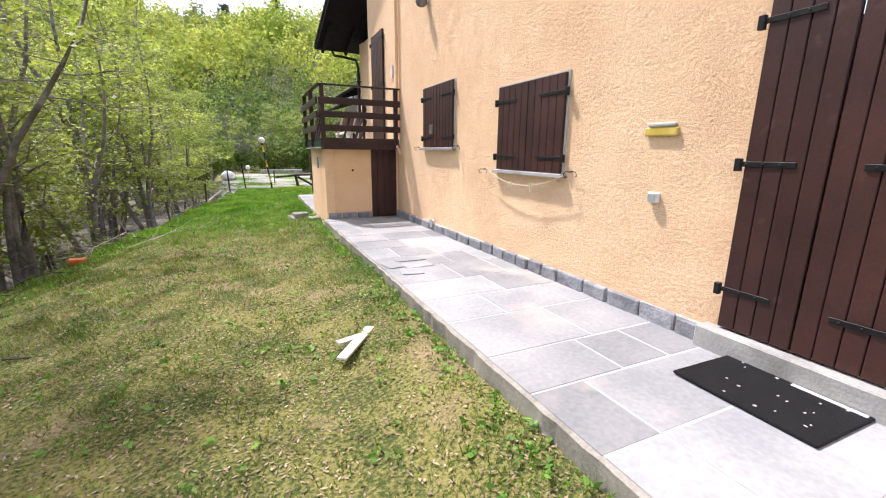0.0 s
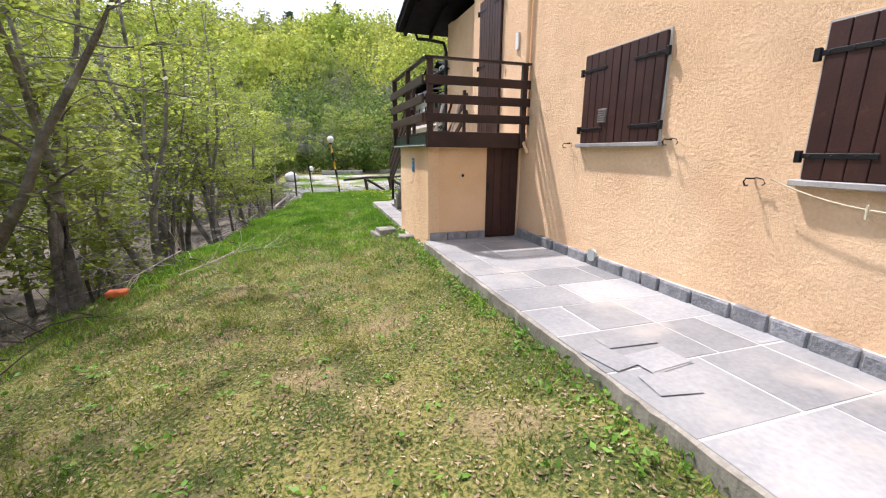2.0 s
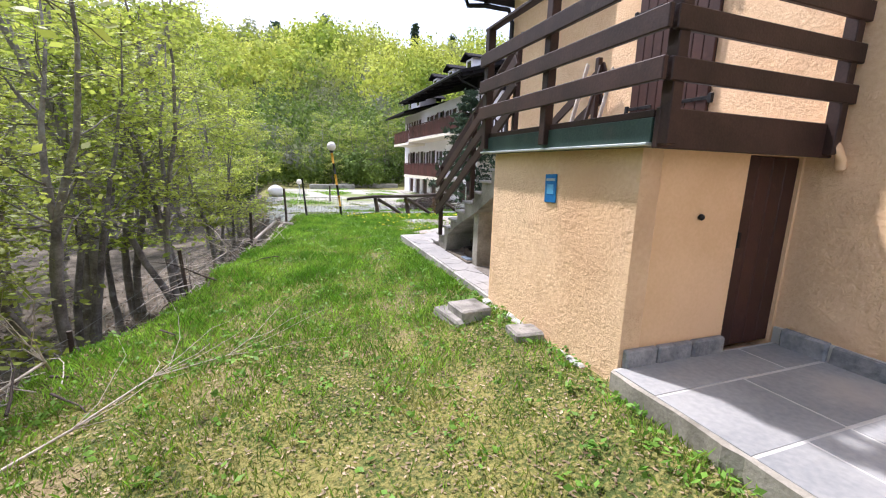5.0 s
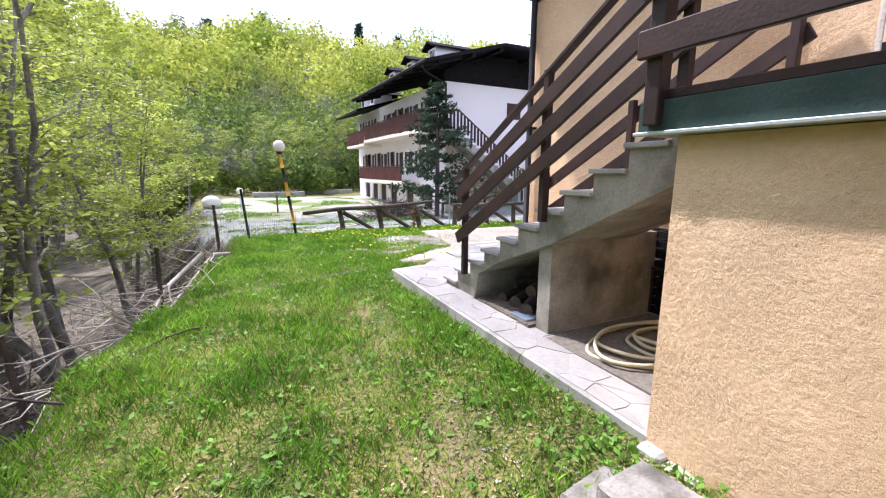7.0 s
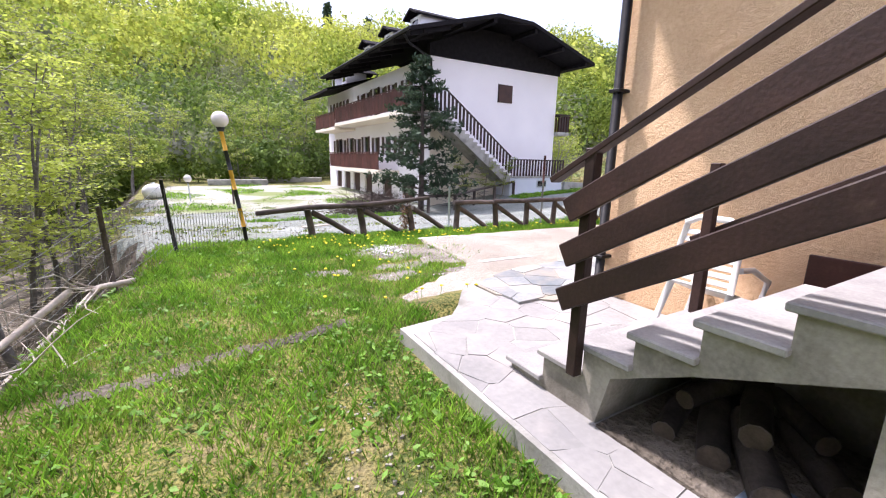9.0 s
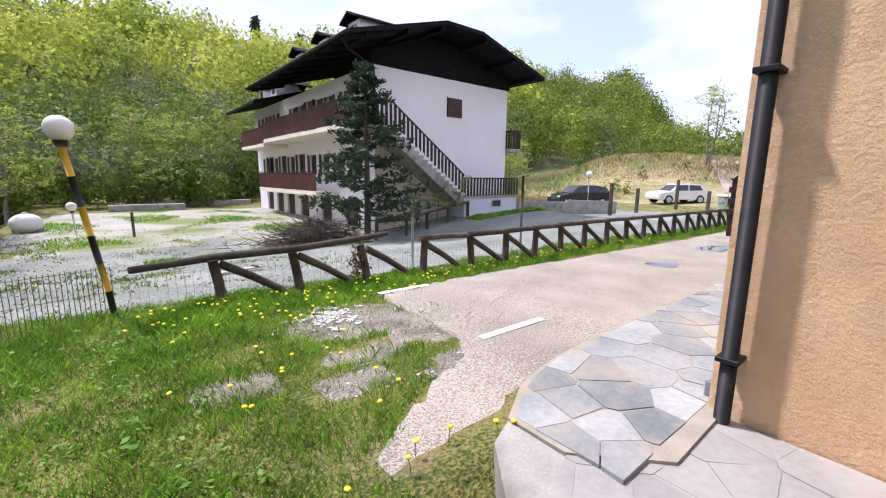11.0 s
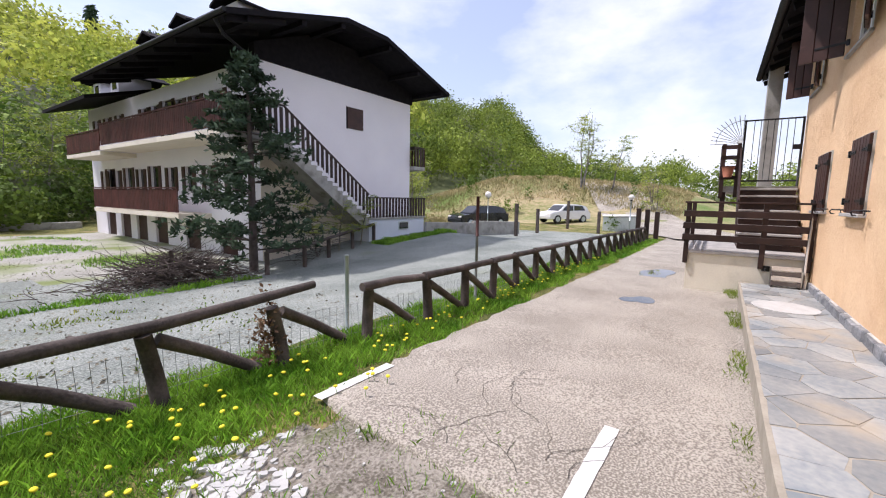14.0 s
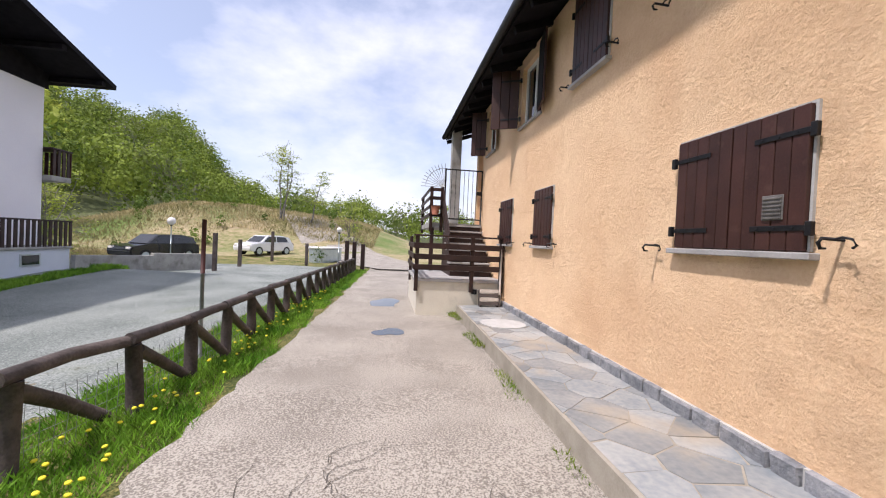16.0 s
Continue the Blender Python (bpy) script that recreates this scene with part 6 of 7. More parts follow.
def scatter(seed, n, az, rr, hh):
    r = random.Random(seed)
    rows = []
    while len(rows) < n:
        a, d = radians(r.uniform(*az)), math.sqrt(r.uniform(rr[0] ** 2, rr[1] ** 2))
        x, y = 5 + d * math.sin(a), 20 + d * math.cos(a)
        if 26 < x < 76 and 8 < y < 47 or -3 < x < 30 and 20 < y < 52 or x > 5 and y < 17 and d < 50:
            continue
        rows.append((x, y, r.uniform(*hh)))
    return rows


far_woods("far_woods_hill", scatter(1, 1250, (-75, 52), (80, 235), (9, 14)), 210, 0.62, WOODS, "spring-green beech woods covering the hillside")
far_woods("far_woods_edge", scatter(2, 300, (-60, 50), (33, 85), (6, 10)), 330, 0.42, DARKWOODS, "woods at the foot of the hill, greens darkened as shade")
# low dark crowns added to stand for the shadow under the trees
far_woods("yard_understory", [(random.Random(k).uniform(-9, 14), random.Random(k + 70).uniform(48.5, 58), random.Random(k + 140).uniform(1.6, 4.2)) for k in range(90)], 260, 0.75, DARKWOODS, "bushes added as the dark shade under the trees behind the yard")
far_woods("far_woods_slope", scatter(3, 300, (44, 72), (60, 150), (7, 11)), 420, 0.42, SLOPEWOODS, "fresh green copse on the slope behind the mound")
far_woods("far_woods_low", scatter(4, 260, (70, 118), (72, 190), (6, 10)), 260, 0.5, SLOPEWOODS, "low line of green trees beyond the street")
far_woods("far_woods_rear", scatter(5, 240, (118, 285), (45, 150), (8, 13)), 80, 1.1, WOODS, "woods standing behind the house")


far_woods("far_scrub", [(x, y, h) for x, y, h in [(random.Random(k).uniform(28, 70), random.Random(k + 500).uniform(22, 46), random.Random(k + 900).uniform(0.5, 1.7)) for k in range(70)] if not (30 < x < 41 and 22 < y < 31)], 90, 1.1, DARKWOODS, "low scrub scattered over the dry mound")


def conifer(name, x, y, h, r, label, tufts, size, group="", seed=1, open_crown=0.0):
    t = empty_thing(name, (x, y, gz(x, y)), 0, label, "tree", group)
    rg = random.Random(seed)
    wood = tube([(0, 0, -0.3), (0.05, 0.02, h * 0.5), (0, 0, h)], [0.022 * h, 0.014 * h, 0.01], 8)
    pts = []
    layers = int(h * 3.2)
    for k in range(layers):
        f = 0.1 + 0.9 * k / layers
        for j in range(6):
            a = rg.uniform(0, math.tau)
            ln = r * (1 - f) ** 0.75 * rg.uniform(0.55, 1.15) + 0.12
            p0 = Vector((0, 0, h * f))
            p1 = p0 + Vector((math.cos(a) * ln, math.sin(a) * ln, ln * rg.uniform(-0.15, 0.35)))
            tube([p0, p0.lerp(p1, 0.5) - Vector((0, 0, 0.03)), p1], [0.02, 0.012, 0.005], 4, wood, False)
            for q in range(5):
                pts.append(p0.lerp(p1, 0.35 + 0.16 * q))
    part("trunk", wood, LOG, t)
    nr = np.random.default_rng(seed)
    pts = np.array([tuple(p) for p in pts])
    c = pts[nr.integers(0, len(pts), tufts)] + nr.normal(size=(tufts, 3)) * size * 0.7
    quads("needles", leaf_cards(nr, c, size, 0.2, 2.6), NEEDLE, t)
    return t


conifer("pine_tree", 8.55, 28.15, 6.4, 2.5, "dark green pine standing before the guest house", 9500, 0.085, seed=3)
for k, (az, d, h) in enumerate(((-2.5, 205, 22), (3.5, 205, 21), (15.5, 200, 25), (20.5, 205, 22), (-24, 190, 18))):
    a = radians(az)
    conifer("spruce_tree", 5 + d * math.sin(a), 20 + d * math.cos(a), h, 3.0, "dark spruce standing out on the ridge", 700, 1.0, "ridge spruces", 10 + k)


def brush(name, x, y, spread, high, n, material, label, seed, thick=0.012, leafy=0):
    """A heap of criss-crossing bare twigs."""
    rg = random.Random(seed)
    q = bmesh.new()
    for _ in range(n):
        a = rg.uniform(0, math.tau)
        px, py = rg.gauss(0, spread[0] * 0.5), rg.gauss(0, spread[1] * 0.5)
        l = rg.uniform(0.4, 1.1)
        z0 = gz(x + px, y + py) + rg.uniform(0, high) * max(0.2, 1 - (px / spread[0]) ** 2)
        p = [Vector((px, py, z0 - gz(x, y)))]
        d = Vector((math.cos(a), math.sin(a), rg.uniform(-0.1, 0.5)))
        for k in range(4):
            d = (d + Vector((rg.uniform(-0.4, 0.4), rg.uniform(-0.4, 0.4), rg.uniform(-0.3, 0.25)))).normalized()
            p.append(p[-1] + d * l / 4)
        tube(p, [thick * (1 - 0.2 * k) for k in range(5)], 4, q, False)
    t = empty_thing(name, (x, y, gz(x, y)), 0, label, "brushwood")
    tagged(part("twig_tangle", q, material, t), kind="stuff")
    return t


DARKTWIG = mat("dark_wet_twigs", (0.045, 0.034, 0.03), (0.11, 0.085, 0.075), 6.0, 0.9, 0.3, 40.0)
brush("brush_heap", 6.3, 27.9, (1.5, 0.8), 0.75, 900, DARKTWIG, "heap of dark cut twigs in the yard", 4)
brush("bare_shrub", 11.0, 28.3, (0.9, 0.4), 1.9, 120, LOG, "bare thin shrub growing against the stair", 5, 0.01)
brush("brush_heap", -1.7, 16.6, (0.7, 1.2), 0.25, 150, DEADWOOD, "pale tangle of dead twigs on the bank", 6, 0.008)
brush("brush_heap", -3.3, 11.2, (0.7, 1.6), 0.12, 60, DEADWOOD, "dead twigs strewn along the lawn's edge", 7, 0.007)
brush("brush_litter", -4.4, 15.0, (2.4, 5.0), 0.3, 520, DARKTWIG, "fallen grey branches lying on the wooded bank", 8, 0.013)
brush("brush_litter", -5.0, 6.5, (2.0, 5.0), 0.4, 420, DARKTWIG, "fallen twigs under the trees on the bank", 9, 0.011)
brush("brush_litter", -3.4, 23.5, (1.8, 4.0), 0.4, 320, DEADWOOD, "pale dead twigs below the fence", 10, 0.008)


def dead_branch(points, r, label):
    t = empty_thing("fallen_branch", points[0], 0, label, "branch", "fallen branches")
    o = Vector(points[0])
    p = [Vector(v) - o for v in points]
    part("limb", tube(p, [r * (1 - 0.75 * k / (len(p) - 1)) for k in range(len(p))], 8), DEADWOOD, t)
    rg = random.Random(len(points) * 7)
    for i in range(1, len(p)):
        for _ in range(5):
            d = (p[i] - p[i - 1]).normalized()
            q = [p[i]]
            for _ in range(4):
                d = (d + Vector((rg.uniform(-0.5, 0.5), rg.uniform(-0.5, 0.5), rg.uniform(-0.3, 0.4)))).normalized()
                q.append(q[-1] + d * rg.uniform(0.14, 0.38))
            part("side_branch", tube(q, [r * 0.3, r * 0.24, r * 0.18, r * 0.12, r * 0.06], 5), DEADWOOD, t)


def on_ground(rows):
    return [(x, y, gz(x, y) + h) for x, y, h in rows]


dead_branch(on_ground([(-0.62, 18.3, 0.10), (-0.85, 17.6, 0.16), (-1.2, 16.75, 0.22), (-1.5, 15.8, 0.28), (-1.72, 15.0, 0.3), (-1.95, 14.2, 0.3)]), 0.036, "long bleached dead branch lying along the lawn's edge")
dead_branch(on_ground([(-1.0, 17.2, 0.2), (-1.35, 16.2, 0.45), (-1.6, 15.6, 0.5), (-1.75, 15.2, 0.75), (-2.1, 15.0, 0.8)]), 0.035, "bleached side branch lying on the lawn edge")
dead_branch(on_ground([(-1.2, 16.5, 0.1), (-1.9, 16.2, 0.5), (-2.4, 16.3, 0.7), (-2.9, 16.6, 0.7)]), 0.03, "forked bleached branch rising from the bank")
dead_branch(on_ground([(-2.3, 9.6, 0.03), (-2.0, 9.9, 0.04), (-1.7, 10.4, 0.05), (-1.2, 10.6, 0.02)]), 0.012, "thin broken branch on the lawn")
dead_branch(on_ground([(-2.9, 12.0, 0.1), (-2.6, 11.0, 0.15), (-2.9, 9.9, 0.12)]), 0.02, "grey stick lying at the lawn's edge")

# ---- grass, weeds and flowers ----
def lawn_mask(x, y):
    """How well the turf grows: bare and mossy towards the near end, lush by the drive."""
    n = 0.5 + 0.5 * np.sin(x * 1.9 + 1.3 * np.sin(y * 1.1)) * np.sin(y * 1.6 + 1.1 * np.sin(x * 1.7))
    return n


def blades(name, n, xr, yr, keep, height, width, material, label, seed=41):
    r = np.random.default_rng(seed)
    x, y = r.uniform(*xr, n), r.uniform(*yr, n)
    k = keep(x, y, r)
    x, y = x[k], y[k]
    n = len(x)
    h = height * r.uniform(0.45, 1.3, n) * (0.65 + 0.75 * lawn_mask(x * 2.3 + 4, y * 2.1))
    a, b = r.uniform(0, math.tau, n), r.uniform(0, math.tau, n)
    z = ground_height(x, y) - 0.01
    w = width * r.uniform(0.7, 1.3, n) / 2
    lean = h * r.uniform(0.2, 0.9, n)
    root = np.stack((x, y, z), -1)
    side = np.stack((np.cos(a) * w, np.sin(a) * w, np.zeros(n)), -1)
    tip = root + np.stack((np.cos(b) * lean, np.sin(b) * lean, h), -1)
    mid = root * 0.45 + tip * 0.55 + np.stack((np.zeros(n), np.zeros(n), h * 0.12), -1)
    return quads(name, np.stack((root - side, root + side, mid + side * 0.8, tip), 1), material, None, label, "stuff")


def keep_lawn(x, y, r):
    ok = (x > bank_edge(y) - 0.25) & (x < np.where(y < 9.2, 1.36, np.where(y < 15.2, 1.40, 4.2)))
    edge = np.interp(x, (1.9, 2.6, 3.3, 3.5, 3.62, 4.2), (16.05, 16.5, 16.85, 17.2, 18.97, 18.97))
    edge = np.where(((x - 3.5) / 0.55) ** 2 + ((y - 17.75) / 0.55) ** 2 < 1, 15.0, edge)
    ok &= ~((x > 1.9) & (y < edge + 0.06 * np.sin(x * 9 + y * 3)))
    ok &= ~((x > 1.38) & (y < 15.1))
    for px, py, rx, ry in GRIT_PATCHES:
        ok &= ~((((x - px) / rx) ** 2 + ((y - py) / ry) ** 2 < 1 + 0.3 * np.sin(x * 11) * np.sin(y * 13)) & (r.uniform(size=len(x)) < 0.86))
    thin = 0.16 + 0.75 * lawn_mask(x, y) * (0.45 + 0.55 * lawn_mask(x * 3.1 + 2, y * 2.7)) + 0.28 * smooth(2, 6, y) + 0.4 * smooth(7, 13, y)
    path_bare = np.exp(-((x - 0.75 - 0.15 * np.sin(y * 1.3)) / 0.2) ** 2) * smooth(10.0, 12.0, y) * (1 - smooth(14.2, 15, y)) * (0.3 + 0.5 * lawn_mask(x * 2 + 1, y * 2))
    rut = np.exp(-((y - 15.42 - 0.11 * x - 0.03 * np.sin(x * 6)) / 0.11) ** 2) * (x < 1.25)
    return ok & (r.uniform(size=len(x)) < (thin - path_bare - 0.95 * rut))


blades("lawn_grass", 380000, (-4.4, 4.2), (-0.6, 20.6), keep_lawn, 0.042, 0.0075, BLADE, "short mossy spring lawn with dry patches")


def keep_lush(x, y, r):
    ok = keep_lawn(x, y, r)
    patch = smooth(8, 13, y) * (0.8 + 0.2 * smooth(0.35, 0.75, lawn_mask(x * 0.8 + 2, y * 0.7))) + 0.35 * np.exp(-((x - bank_edge(y) - 0.3) / 0.5) ** 2) * smooth(4, 9, y) + 0.25 * np.exp(-((x - 1.25) / 0.15) ** 2)
    return ok & (r.uniform(size=len(x)) < patch)


blades("lush_grass", 350000, (-4.4, 4.2), (1.0, 20.6), keep_lush, 0.08, 0.008, LUSH, "lush taller green grass on the lawn")


def keep_strip(x, y, r):
    return (y > 19.05 + 0.08 * np.sin(x * 3.1) + 0.05 * np.sin(x * 7.7)) & (y < 20.25) & (r.uniform(size=len(x)) < 1.1 - 0.035 * x)


blades("verge_grass", 90000, (1.2, 24.0), (18.9, 20.3), keep_strip, 0.10, 0.009, LUSH, "grass verge along the timber fence")


def keep_bank(x, y, r):
    d = bank_edge(y) - x
    return (d > 0.0) & (d < 1.6) & (r.uniform(size=len(x)) < 0.6 * np.exp(-d * 1.6))


blades("bank_grass", 50000, (-6.0, 0.0), (-1.0, 21), keep_bank, 0.11, 0.009, BLADE, "ragged grass at the top of the bank")


def keep_far(x, y, r):
    return (r.uniform(size=len(x)) < 0.75 * smooth(0.55, 0.8, lawn_mask(x * 0.5, y * 0.4)))


blades("yard_grass", 40000, (-1.5, 8.0), (31.0, 47.0), keep_far, 0.10, 0.03, LUSH, "patches of grass in the gravel yard")

blades("foundation_grass", 9000, (13.5, 18.5), (27.2, 28.4), lambda x, y, r: y < 28.2 - 0.12 * (x - 14) + 0.1 * np.sin(x * 4), 0.12, 0.02, LUSH, "strip of grass at the foot of the guest house")
blades("heap_fringe", 9000, (1.5, 8.0), (26.2, 27.6), lambda x, y, r: np.abs(y - 26.9 - 0.1 * np.sin(x * 2)) < 0.25 * lawn_mask(x * 1.5, y), 0.12, 0.02, LUSH, "thin line of grass before the brush heap")
blades("paving_weeds", 5000, (3.5, 11.2), (16.15, 16.45), lambda x, y, r: (y < 16.22 + 0.008 * x + 0.1 * lawn_mask(x * 2.1, 3.0) ** 2) & (lawn_mask(x * 1.7, 5.0) > 0.5), 0.05, 0.008, BLADE, "small weeds growing in the joint below the paving")
blades("yard_moss", 60000, (-2.2, 8.5), (21.0, 33.0), lambda x, y, r: (r.uniform(size=len(x)) < 0.9 * smooth(0.5, 0.95, lawn_mask(x * 0.9 + 1.0, y * 0.8) * 0.6 + lawn_mask(x * 2.7, y * 2.3) * 0.4) * (1 - smooth(1.5, 7.5, x + 0.15 * (26 - y)))), 0.05, 0.03, BLADE, "moss and thin weeds creeping over the gravel yard")
r = np.random.default_rng(77)
n = 9000
wx, wy = -2.2 + 9.5 * r.uniform(size=n) ** 1.8, r.uniform(20.8, 36.0, n)
wc = np.stack((wx, wy, ground_height(wx, wy) + 0.012), -1)
quads("yard_litter", leaf_cards(r, wc, 0.034, 0.9, 1.6), mat("damp_yard_litter", (0.10, 0.092, 0.062), (0.22, 0.20, 0.15), 2.0, 0.95, 0.0, 20.0, island=0.4), None, "twigs and dark leaf bits strewn over the gravel yard", "stuff")

blades("mound_grass", 60000, (27.0, 75.0), (20.0, 48.0), lambda x, y, r: (x > 42) | (y > 33), 0.28, 0.07, mat("dry_bent_grass", (0.22, 0.21, 0.08), (0.48, 0.39, 0.22), 0.3, 0.9, 0.0, 3.0, island=0.3, leaf=0.2), "dry bent grass on the mound")

r = np.random.default_rng(31)
n = 9000
wx, wy = r.uniform(-2.8, 1.4, n), r.uniform(0.5, 19.8, n)
near_edge = np.exp(-((wx - np.where(wy < 15, 1.22, 0.9)) / 0.16) ** 2)
k = (r.uniform(size=n) < 0.75 * near_edge + 0.10 + 0.22 * smooth(8.5, 12, wy)) & (wx > bank_edge(wy)) & (np.abs(wy - 15.42 - 0.11 * wx) > 0.14)
wc = np.stack((wx[k], wy[k], ground_height(wx[k], wy[k]) + r.uniform(0.01, 0.06, k.sum())), -1)
wc = np.repeat(wc, 5, axis=0) + r.normal(size=(5 * len(wc), 3)) * (0.03, 0.03, 0.008)
quads("weed_leaves", leaf_cards(r, wc, 0.031, 0.5, 1.7), WEED, None, "clover and broad-leaved weeds along the paving edge", "stuff")
n = 20000
wx, wy = r.uniform(-2.6, 1.35, n), r.uniform(0.2, 12.0, n)
wc = np.stack((wx, wy, ground_height(wx, wy) + 0.012), -1)[wx > bank_edge(wy)]
quads("dry_leaves", leaf_cards(r, wc, 0.015, 0.85, 2.2), mat("dry_leaf_bits", (0.14, 0.09, 0.05), (0.44, 0.35, 0.24), 3.0, 0.9, 0.0, 30.0, island=0.4, leaf=0.1), None, "dry leaf bits and straw scattered on the lawn", "stuff")
n = 16000
wx, wy = r.uniform(-9.0, 0.0, n), r.uniform(0.0, 28.0, n)
wc = np.stack((wx, wy, ground_height(wx, wy) + 0.02), -1)[wx < bank_edge(wy)]
quads("leaf_litter", leaf_cards(r, wc, 0.055, 0.8, 1.4), mat("fallen_beech_leaves", (0.075, 0.052, 0.035), (0.20, 0.15, 0.11), 2.0, 0.9, 0.0, 20.0, island=0.4, leaf=0.1), None, "fallen brown leaves covering the wooded bank", "stuff")

flower = empty_thing("dandelion", (2.2, 19.5, gz(2.2, 19.5)), 0, "yellow dandelion flowering in the grass", "flower", "dandelions")
part("stem", tube([(0, 0, 0), (0.005, 0.0, 0.06), (0.0, 0.01, 0.11)], 0.0025, 5), WEED, flower)
part("flower_head", ball((0, 0.01, 0.115), 0.019, 0.55, 10), DANDELION, flower, "bright yellow flower head")
rg = random.Random(12)
spots = [(rg.uniform(4.5, 14), None) for _ in range(85)]
for x, _ in spots:
    y = rg.uniform(19.12, 19.75)
    copy_thing(flower, pose(x, y, gz(x, y), rg.uniform(-12, 12), rg.uniform(-12, 12), rg.uniform(0, 360)))
for _ in range(75):
    x, y = rg.uniform(0.9, 4.2), rg.uniform(18.6, 19.9)
    copy_thing(flower, pose(x, y, gz(x, y), rg.uniform(-12, 12), rg.uniform(-12, 12), rg.uniform(0, 360)))
for _ in range(26):
    x, y = rg.uniform(1.1, 2.7), rg.uniform(15.3, 18.6)
    copy_thing(flower, pose(x, y, gz(x, y), rg.uniform(-12, 12), rg.uniform(-12, 12), rg.uniform(0, 360)))

# broken asphalt crumbs where the drive ends
r = np.random.default_rng(5)
def chip(bm, x, y, size, flat):
    """A flat broken stone with an uneven outline."""
    n = int(r.integers(5, 8))
    a0 = r.uniform(0, 6)
    rim = [(x + size * r.uniform(0.6, 1.2) * math.cos(a0 + k * math.tau / n), y + 0.75 * size * r.uniform(0.6, 1.2) * math.sin(a0 + k * math.tau / n)) for k in range(n)]
    tilt = r.uniform(-0.25, 0.25)
    lo = [bm.verts.new((u, v, gz(u, v) - 0.01)) for u, v in rim]
    hi = [bm.verts.new((x + (u - x) * 0.86, y + (v - y) * 0.86, gz(x, y) + flat + tilt * (u - x))) for u, v in rim]
    bm.faces.new(hi)
    for k in range(n):
        m = (k + 1) % n
        bm.faces.new((lo[k], lo[m], hi[m], hi[k]))


q = bmesh.new()
for _ in range(130):
    chip(q, r.normal(2.78, 0.22), r.normal(18.62, 0.18), r.uniform(0.012, 0.075), r.uniform(0.008, 0.02))
for _ in range(90):
    chip(q, r.uniform(2.0, 3.6), r.uniform(16.7, 18.5), r.uniform(0.008, 0.03), r.uniform(0.005, 0.012))
tagged(part("stone_chips", q, MORTAR), "pale flat broken stones at the end of the drive", "gravel", kind="stuff")
q = bmesh.new()
for _ in range(200):
    chip(q, r.normal(0.75, 0.15), r.uniform(10.8, 15), r.uniform(0.006, 0.022), r.uniform(0.004, 0.012))
tagged(part("gravel_chips", q, STAIRCON), "loose grey stone chips in the grass", "gravel", kind="stuff")

# bare wheel rut across the lawn
q = bmesh.new()
prev = None
for k in range(36):
    x = -0.75 + 0.055 * k
    y = 15.42 + 0.11 * x + 0.03 * math.sin(x * 6)
    w = 0.08 + 0.03 * math.sin(k * 1.7)
    cur = (q.verts.new((x, y - w, gz(x, y - w) + 0.008)), q.verts.new((x, y + w, gz(x, y + w) + 0.008)))
    if prev:
        q.faces.new((prev[0], cur[0], cur[1], prev[1]))
    prev = cur
tagged(part("soil_rut", q, LITTER), "dark narrow rut of bare soil across the lawn", "rut", kind="structure")

# ---- paving, stone by stone ----
def clip(poly, px, py, nx, ny):
    out = []
    for i in range(len(poly)):
        a, c = poly[i], poly[(i + 1) % len(poly)]
        da, dc = (a[0] - px) * nx + (a[1] - py) * ny, (c[0] - px) * nx + (c[1] - py) * ny
        if da <= 0:
            out.append(a)
        if da * dc < 0:
            f = da / (da - dc)
            out.append((a[0] + f * (c[0] - a[0]), a[1] + f * (c[1] - a[1])))
    return out


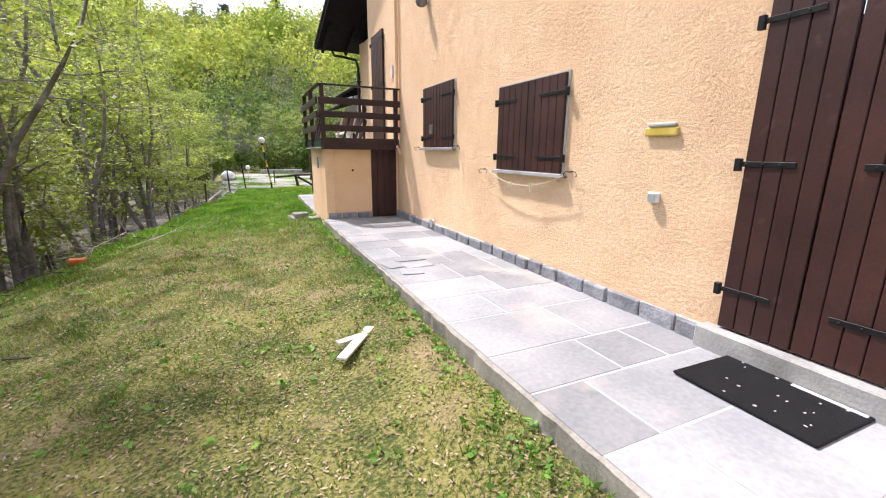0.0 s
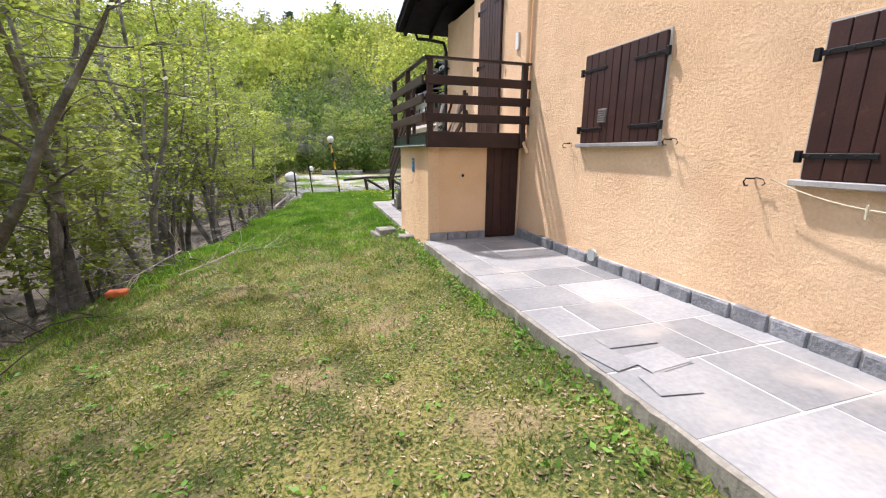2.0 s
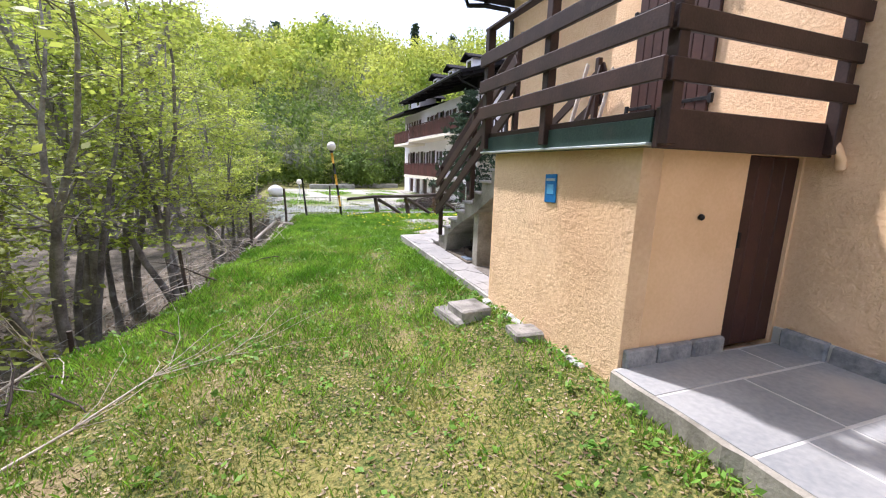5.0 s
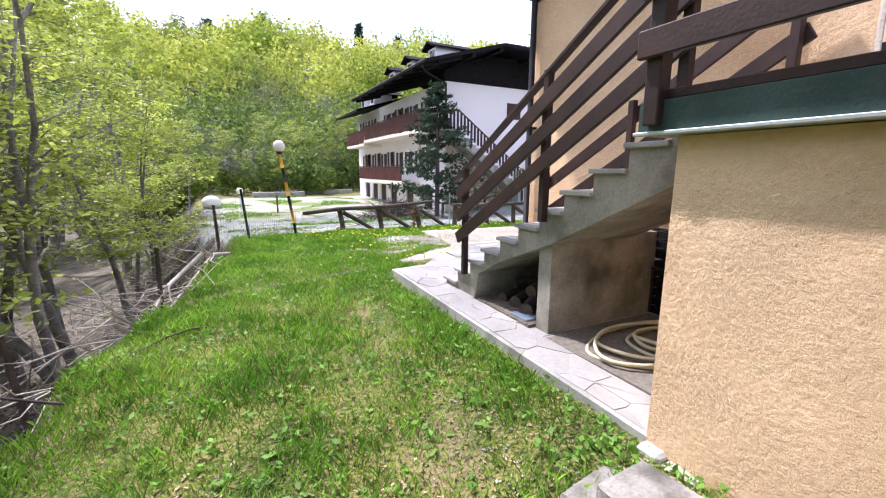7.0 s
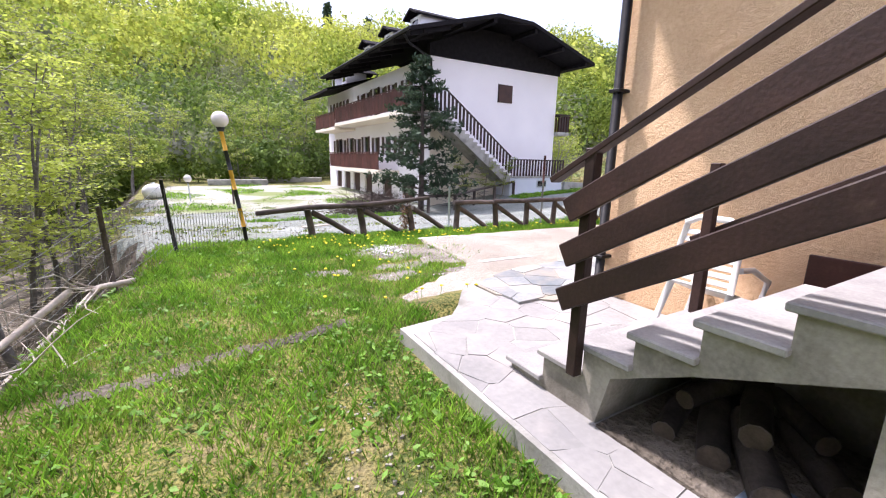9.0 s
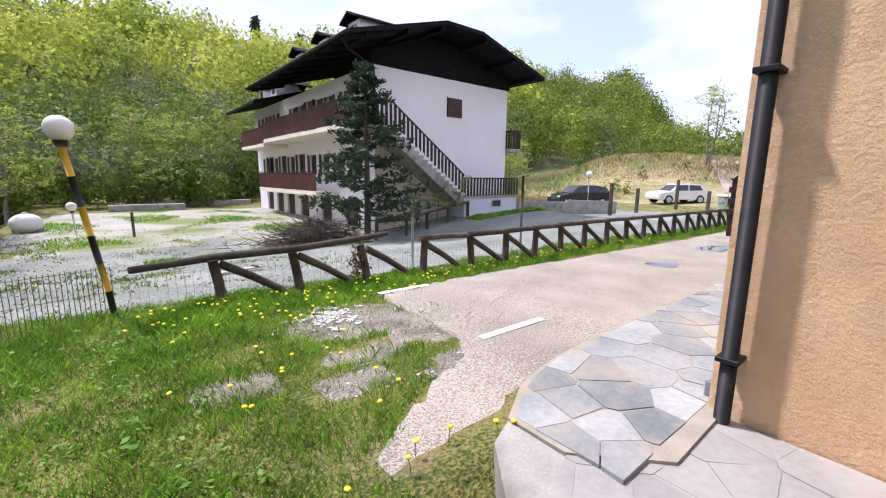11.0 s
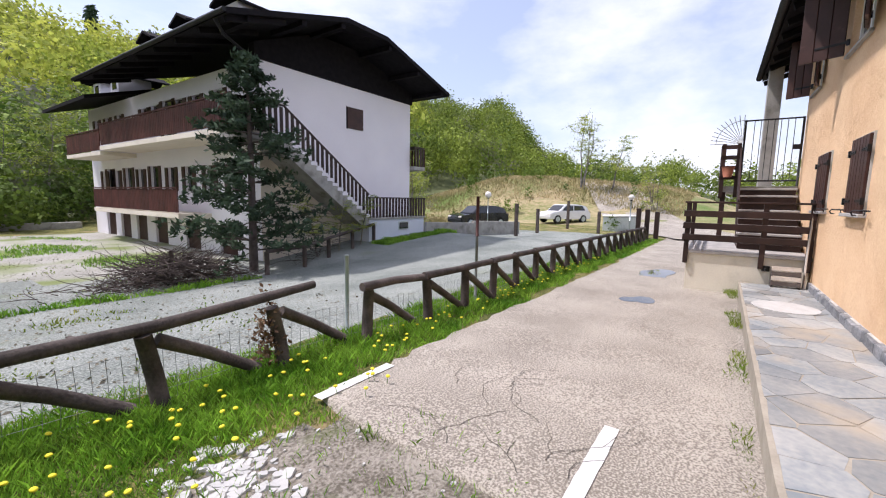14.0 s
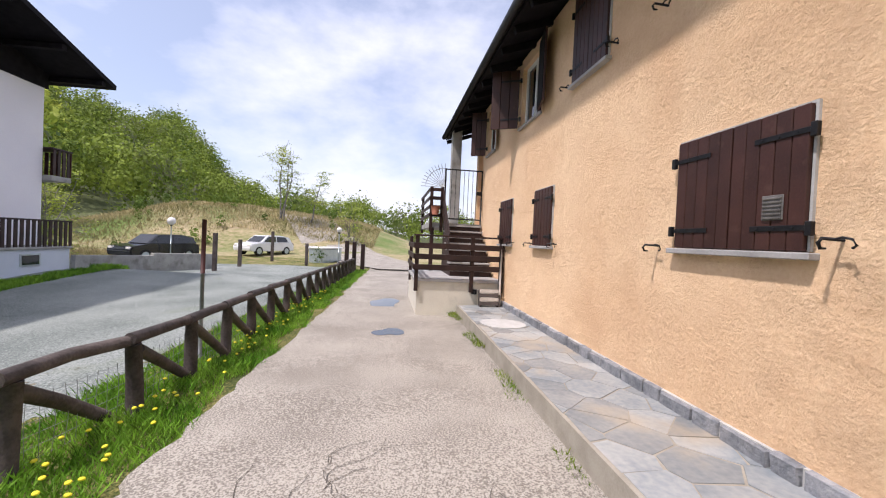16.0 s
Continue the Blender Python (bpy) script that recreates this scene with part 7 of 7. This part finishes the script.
def crazy_paving(name, region, height, size, seed, label, bound, material, joint=MORTAR, gap=0.007):
    """Irregular stones: cells about scattered seeds, each drawn in for the joint, on a mortar bed."""
    t = empty_thing(name, label=label, category="paving", kind="structure")
    rg = random.Random(seed)
    x0, x1 = min(p[0] for p in region), max(p[0] for p in region)
    y0, y1 = min(p[1] for p in region), max(p[1] for p in region)
    bed = bmesh.new()
    lo = [bed.verts.new((x, y, -0.25)) for x, y in region]
    hi = [bed.verts.new((x, y, height(x, y) - 0.002)) for x, y in region]
    bed.faces.new(hi)
    for k in range(len(region)):
        n = (k + 1) % len(region)
        bed.faces.new((lo[k], lo[n], hi[n], hi[k]))
    part("mortar_bed", bed, joint, t)
    seeds = []
    tries = 0
    while tries < 4000:
        tries += 1
        p = (rg.uniform(x0 - 0.2, x1 + 0.2), rg.uniform(y0 - 0.2, y1 + 0.2))
        if all((p[0] - s[0]) ** 2 + (p[1] - s[1]) ** 2 > (size * rg.uniform(0.42, 0.8)) ** 2 for s in seeds):
            seeds.append(p)
    for s in seeds:
        cell = [(s[0] - size * 2, s[1] - size * 2), (s[0] + size * 2, s[1] - size * 2), (s[0] + size * 2, s[1] + size * 2), (s[0] - size * 2, s[1] + size * 2)]
        for o in seeds:
            d = math.hypot(o[0] - s[0], o[1] - s[1])
            if 0 < d < size * 3.5 and cell:
                nx, ny = (o[0] - s[0]) / d, (o[1] - s[1]) / d
                cell = clip(cell, s[0] + nx * (d / 2 - gap), s[1] + ny * (d / 2 - gap), nx, ny)
        for px, py, nx, ny in bound:
            if cell:
                cell = clip(cell, px, py, nx, ny)
        if len(cell) < 3:
            continue
        area = abs(sum(cell[i][0] * cell[(i + 1) % len(cell)][1] - cell[(i + 1) % len(cell)][0] * cell[i][1] for i in range(len(cell)))) / 2
        if area < 0.006:
            continue
        q = bmesh.new()
        cell = [(x + rg.uniform(-0.008, 0.008), y + rg.uniform(-0.008, 0.008)) for x, y in cell]
        up = rg.uniform(0.0, 0.006)
        a = [q.verts.new((x, y, height(x, y) - 0.02)) for x, y in cell]
        c = [q.verts.new((x, y, height(x, y) + up)) for x, y in cell]
        q.faces.new(c)
        for k in range(len(cell)):
            n = (k + 1) % len(cell)
            q.faces.new((a[k], a[n], c[n], c[k]))
        bmesh.ops.recalc_face_normals(q, faces=q.faces[:])
        part("paving_stone", q, material, t)
    return t


# foot of the stair and corner


def corner_z(x, y):
    return 0.152 + (y - 10.98) * 0.0158


edge = [(2.62, 15.70), (2.96, 15.90), (3.2, 15.98), (3.57, 16.05), (4.27, 16.09), (10.9, 16.19)]
inner = []
for (xa, ya), (xb, yb) in zip(edge, edge[1:]):
    d = math.hypot(xb - xa, yb - ya)
    nx, ny = -(yb - ya) / d, (xb - xa) / d
    inner.append((xa - 0.035 * nx, ya - 0.035 * ny, nx, ny))
crazy_paving("paving_front", [(10.9, 15.1), (3.0, 14.9), (2.62, 15.3)] + edge, lambda x, y: 0.238, 0.5, 6, "grey and ochre irregular stone paving along the front wall", inner + [(2.66, 0, -1, 0), (0, 14.95, 0.02, -1), (10.85, 0, 1, 0)], CRAZY, OCHRE_JOINT)
crazy_paving("paving_stair", [(1.42, 10.98), (3.0, 10.98), (3.7, 11.0), (3.7, 15.0), (2.9, 15.0), (2.61, 15.3), (2.61, 15.69), (2.4, 15.6), (2.12, 15.25), (1.95, 15.08), (1.42, 15.02)][::-1], corner_z, 0.42, 7, "pale irregular stone paving round the foot of the stair", [(1.46, 0, -1, 0), (0, 11.0, 0, -1), (3.68, 0, 1, 0), (2.1, 15.1, -0.35, 0.94)], PALESTONE, CONCRETE, 0.0035)

# sawn flagstones along the gable wall
flags = empty_thing("paving_back", label="grey rectangular flagstone path along the gable wall", category="paving", kind="structure")
bed = bmesh.new()
for y0, y1 in ((-4.5, 8.96),):
    v = [bed.verts.new(p) for p in ((1.36, y0, pave_z(y0) - 0.001), (2.99, y0, pave_z(y0) - 0.001), (2.99, y1, pave_z(y1) - 0.001), (1.36, y1, pave_z(y1) - 0.001))]
    bed.faces.new(v)
    w = [bed.verts.new(p) for p in ((1.36, y0, -0.3), (1.36, y1, -0.3))]
    bed.faces.new((v[0], v[3], w[1], w[0]))
part("mortar_bed", bed, MORTAR, flags)
kerb = bmesh.new()
rr = random.Random(19)
last = None
for k in range(136):
    y = -4.5 + 0.0997 * k
    face = 1.325 + rr.uniform(-0.012, 0.012)
    ring = [kerb.verts.new(p) for p in ((face - 0.01, y, -0.2), (face, y, 0.1 + rr.uniform(-0.01, 0.01)), (face, y, pave_z(y) - 0.012 + rr.uniform(-0.006, 0.004)), (1.36, y, pave_z(y) - 0.002))]
    if last:
        for a in range(3):
            kerb.faces.new((last[a], last[a + 1], ring[a + 1], ring[a]))
    last = ring
part("kerb_edge", kerb, STAIRCON, flags, "rough stained concrete edge of the path")
rg = random.Random(3)
y = -4.4
while y < 8.9:
    d = min(rg.choice((0.38, 0.48, 0.56, 0.66)), 8.95 - y)
    if d < 0.1:
        break
    x = 1.345
    cuts = sorted(rg.sample((1.75, 1.95, 2.1, 2.3, 2.55, 2.7), rg.choice((1, 2, 2))))
    cuts = [c for i, c in enumerate(cuts) if i == 0 or c - cuts[i - 1] > 0.3]
    for c in cuts + [2.98]:
        g = rg.uniform(0.006, 0.013)
        q = block(x + g, c - g, y + g, y + d - g, -0.03, 0, 0.002)
        up = rg.uniform(0.001, 0.004)
        for v in q.verts:
            v.co.z += pave_z(v.co.y) + up
        part("flagstone", q, FLAG, flags)
        x = c
    y += d
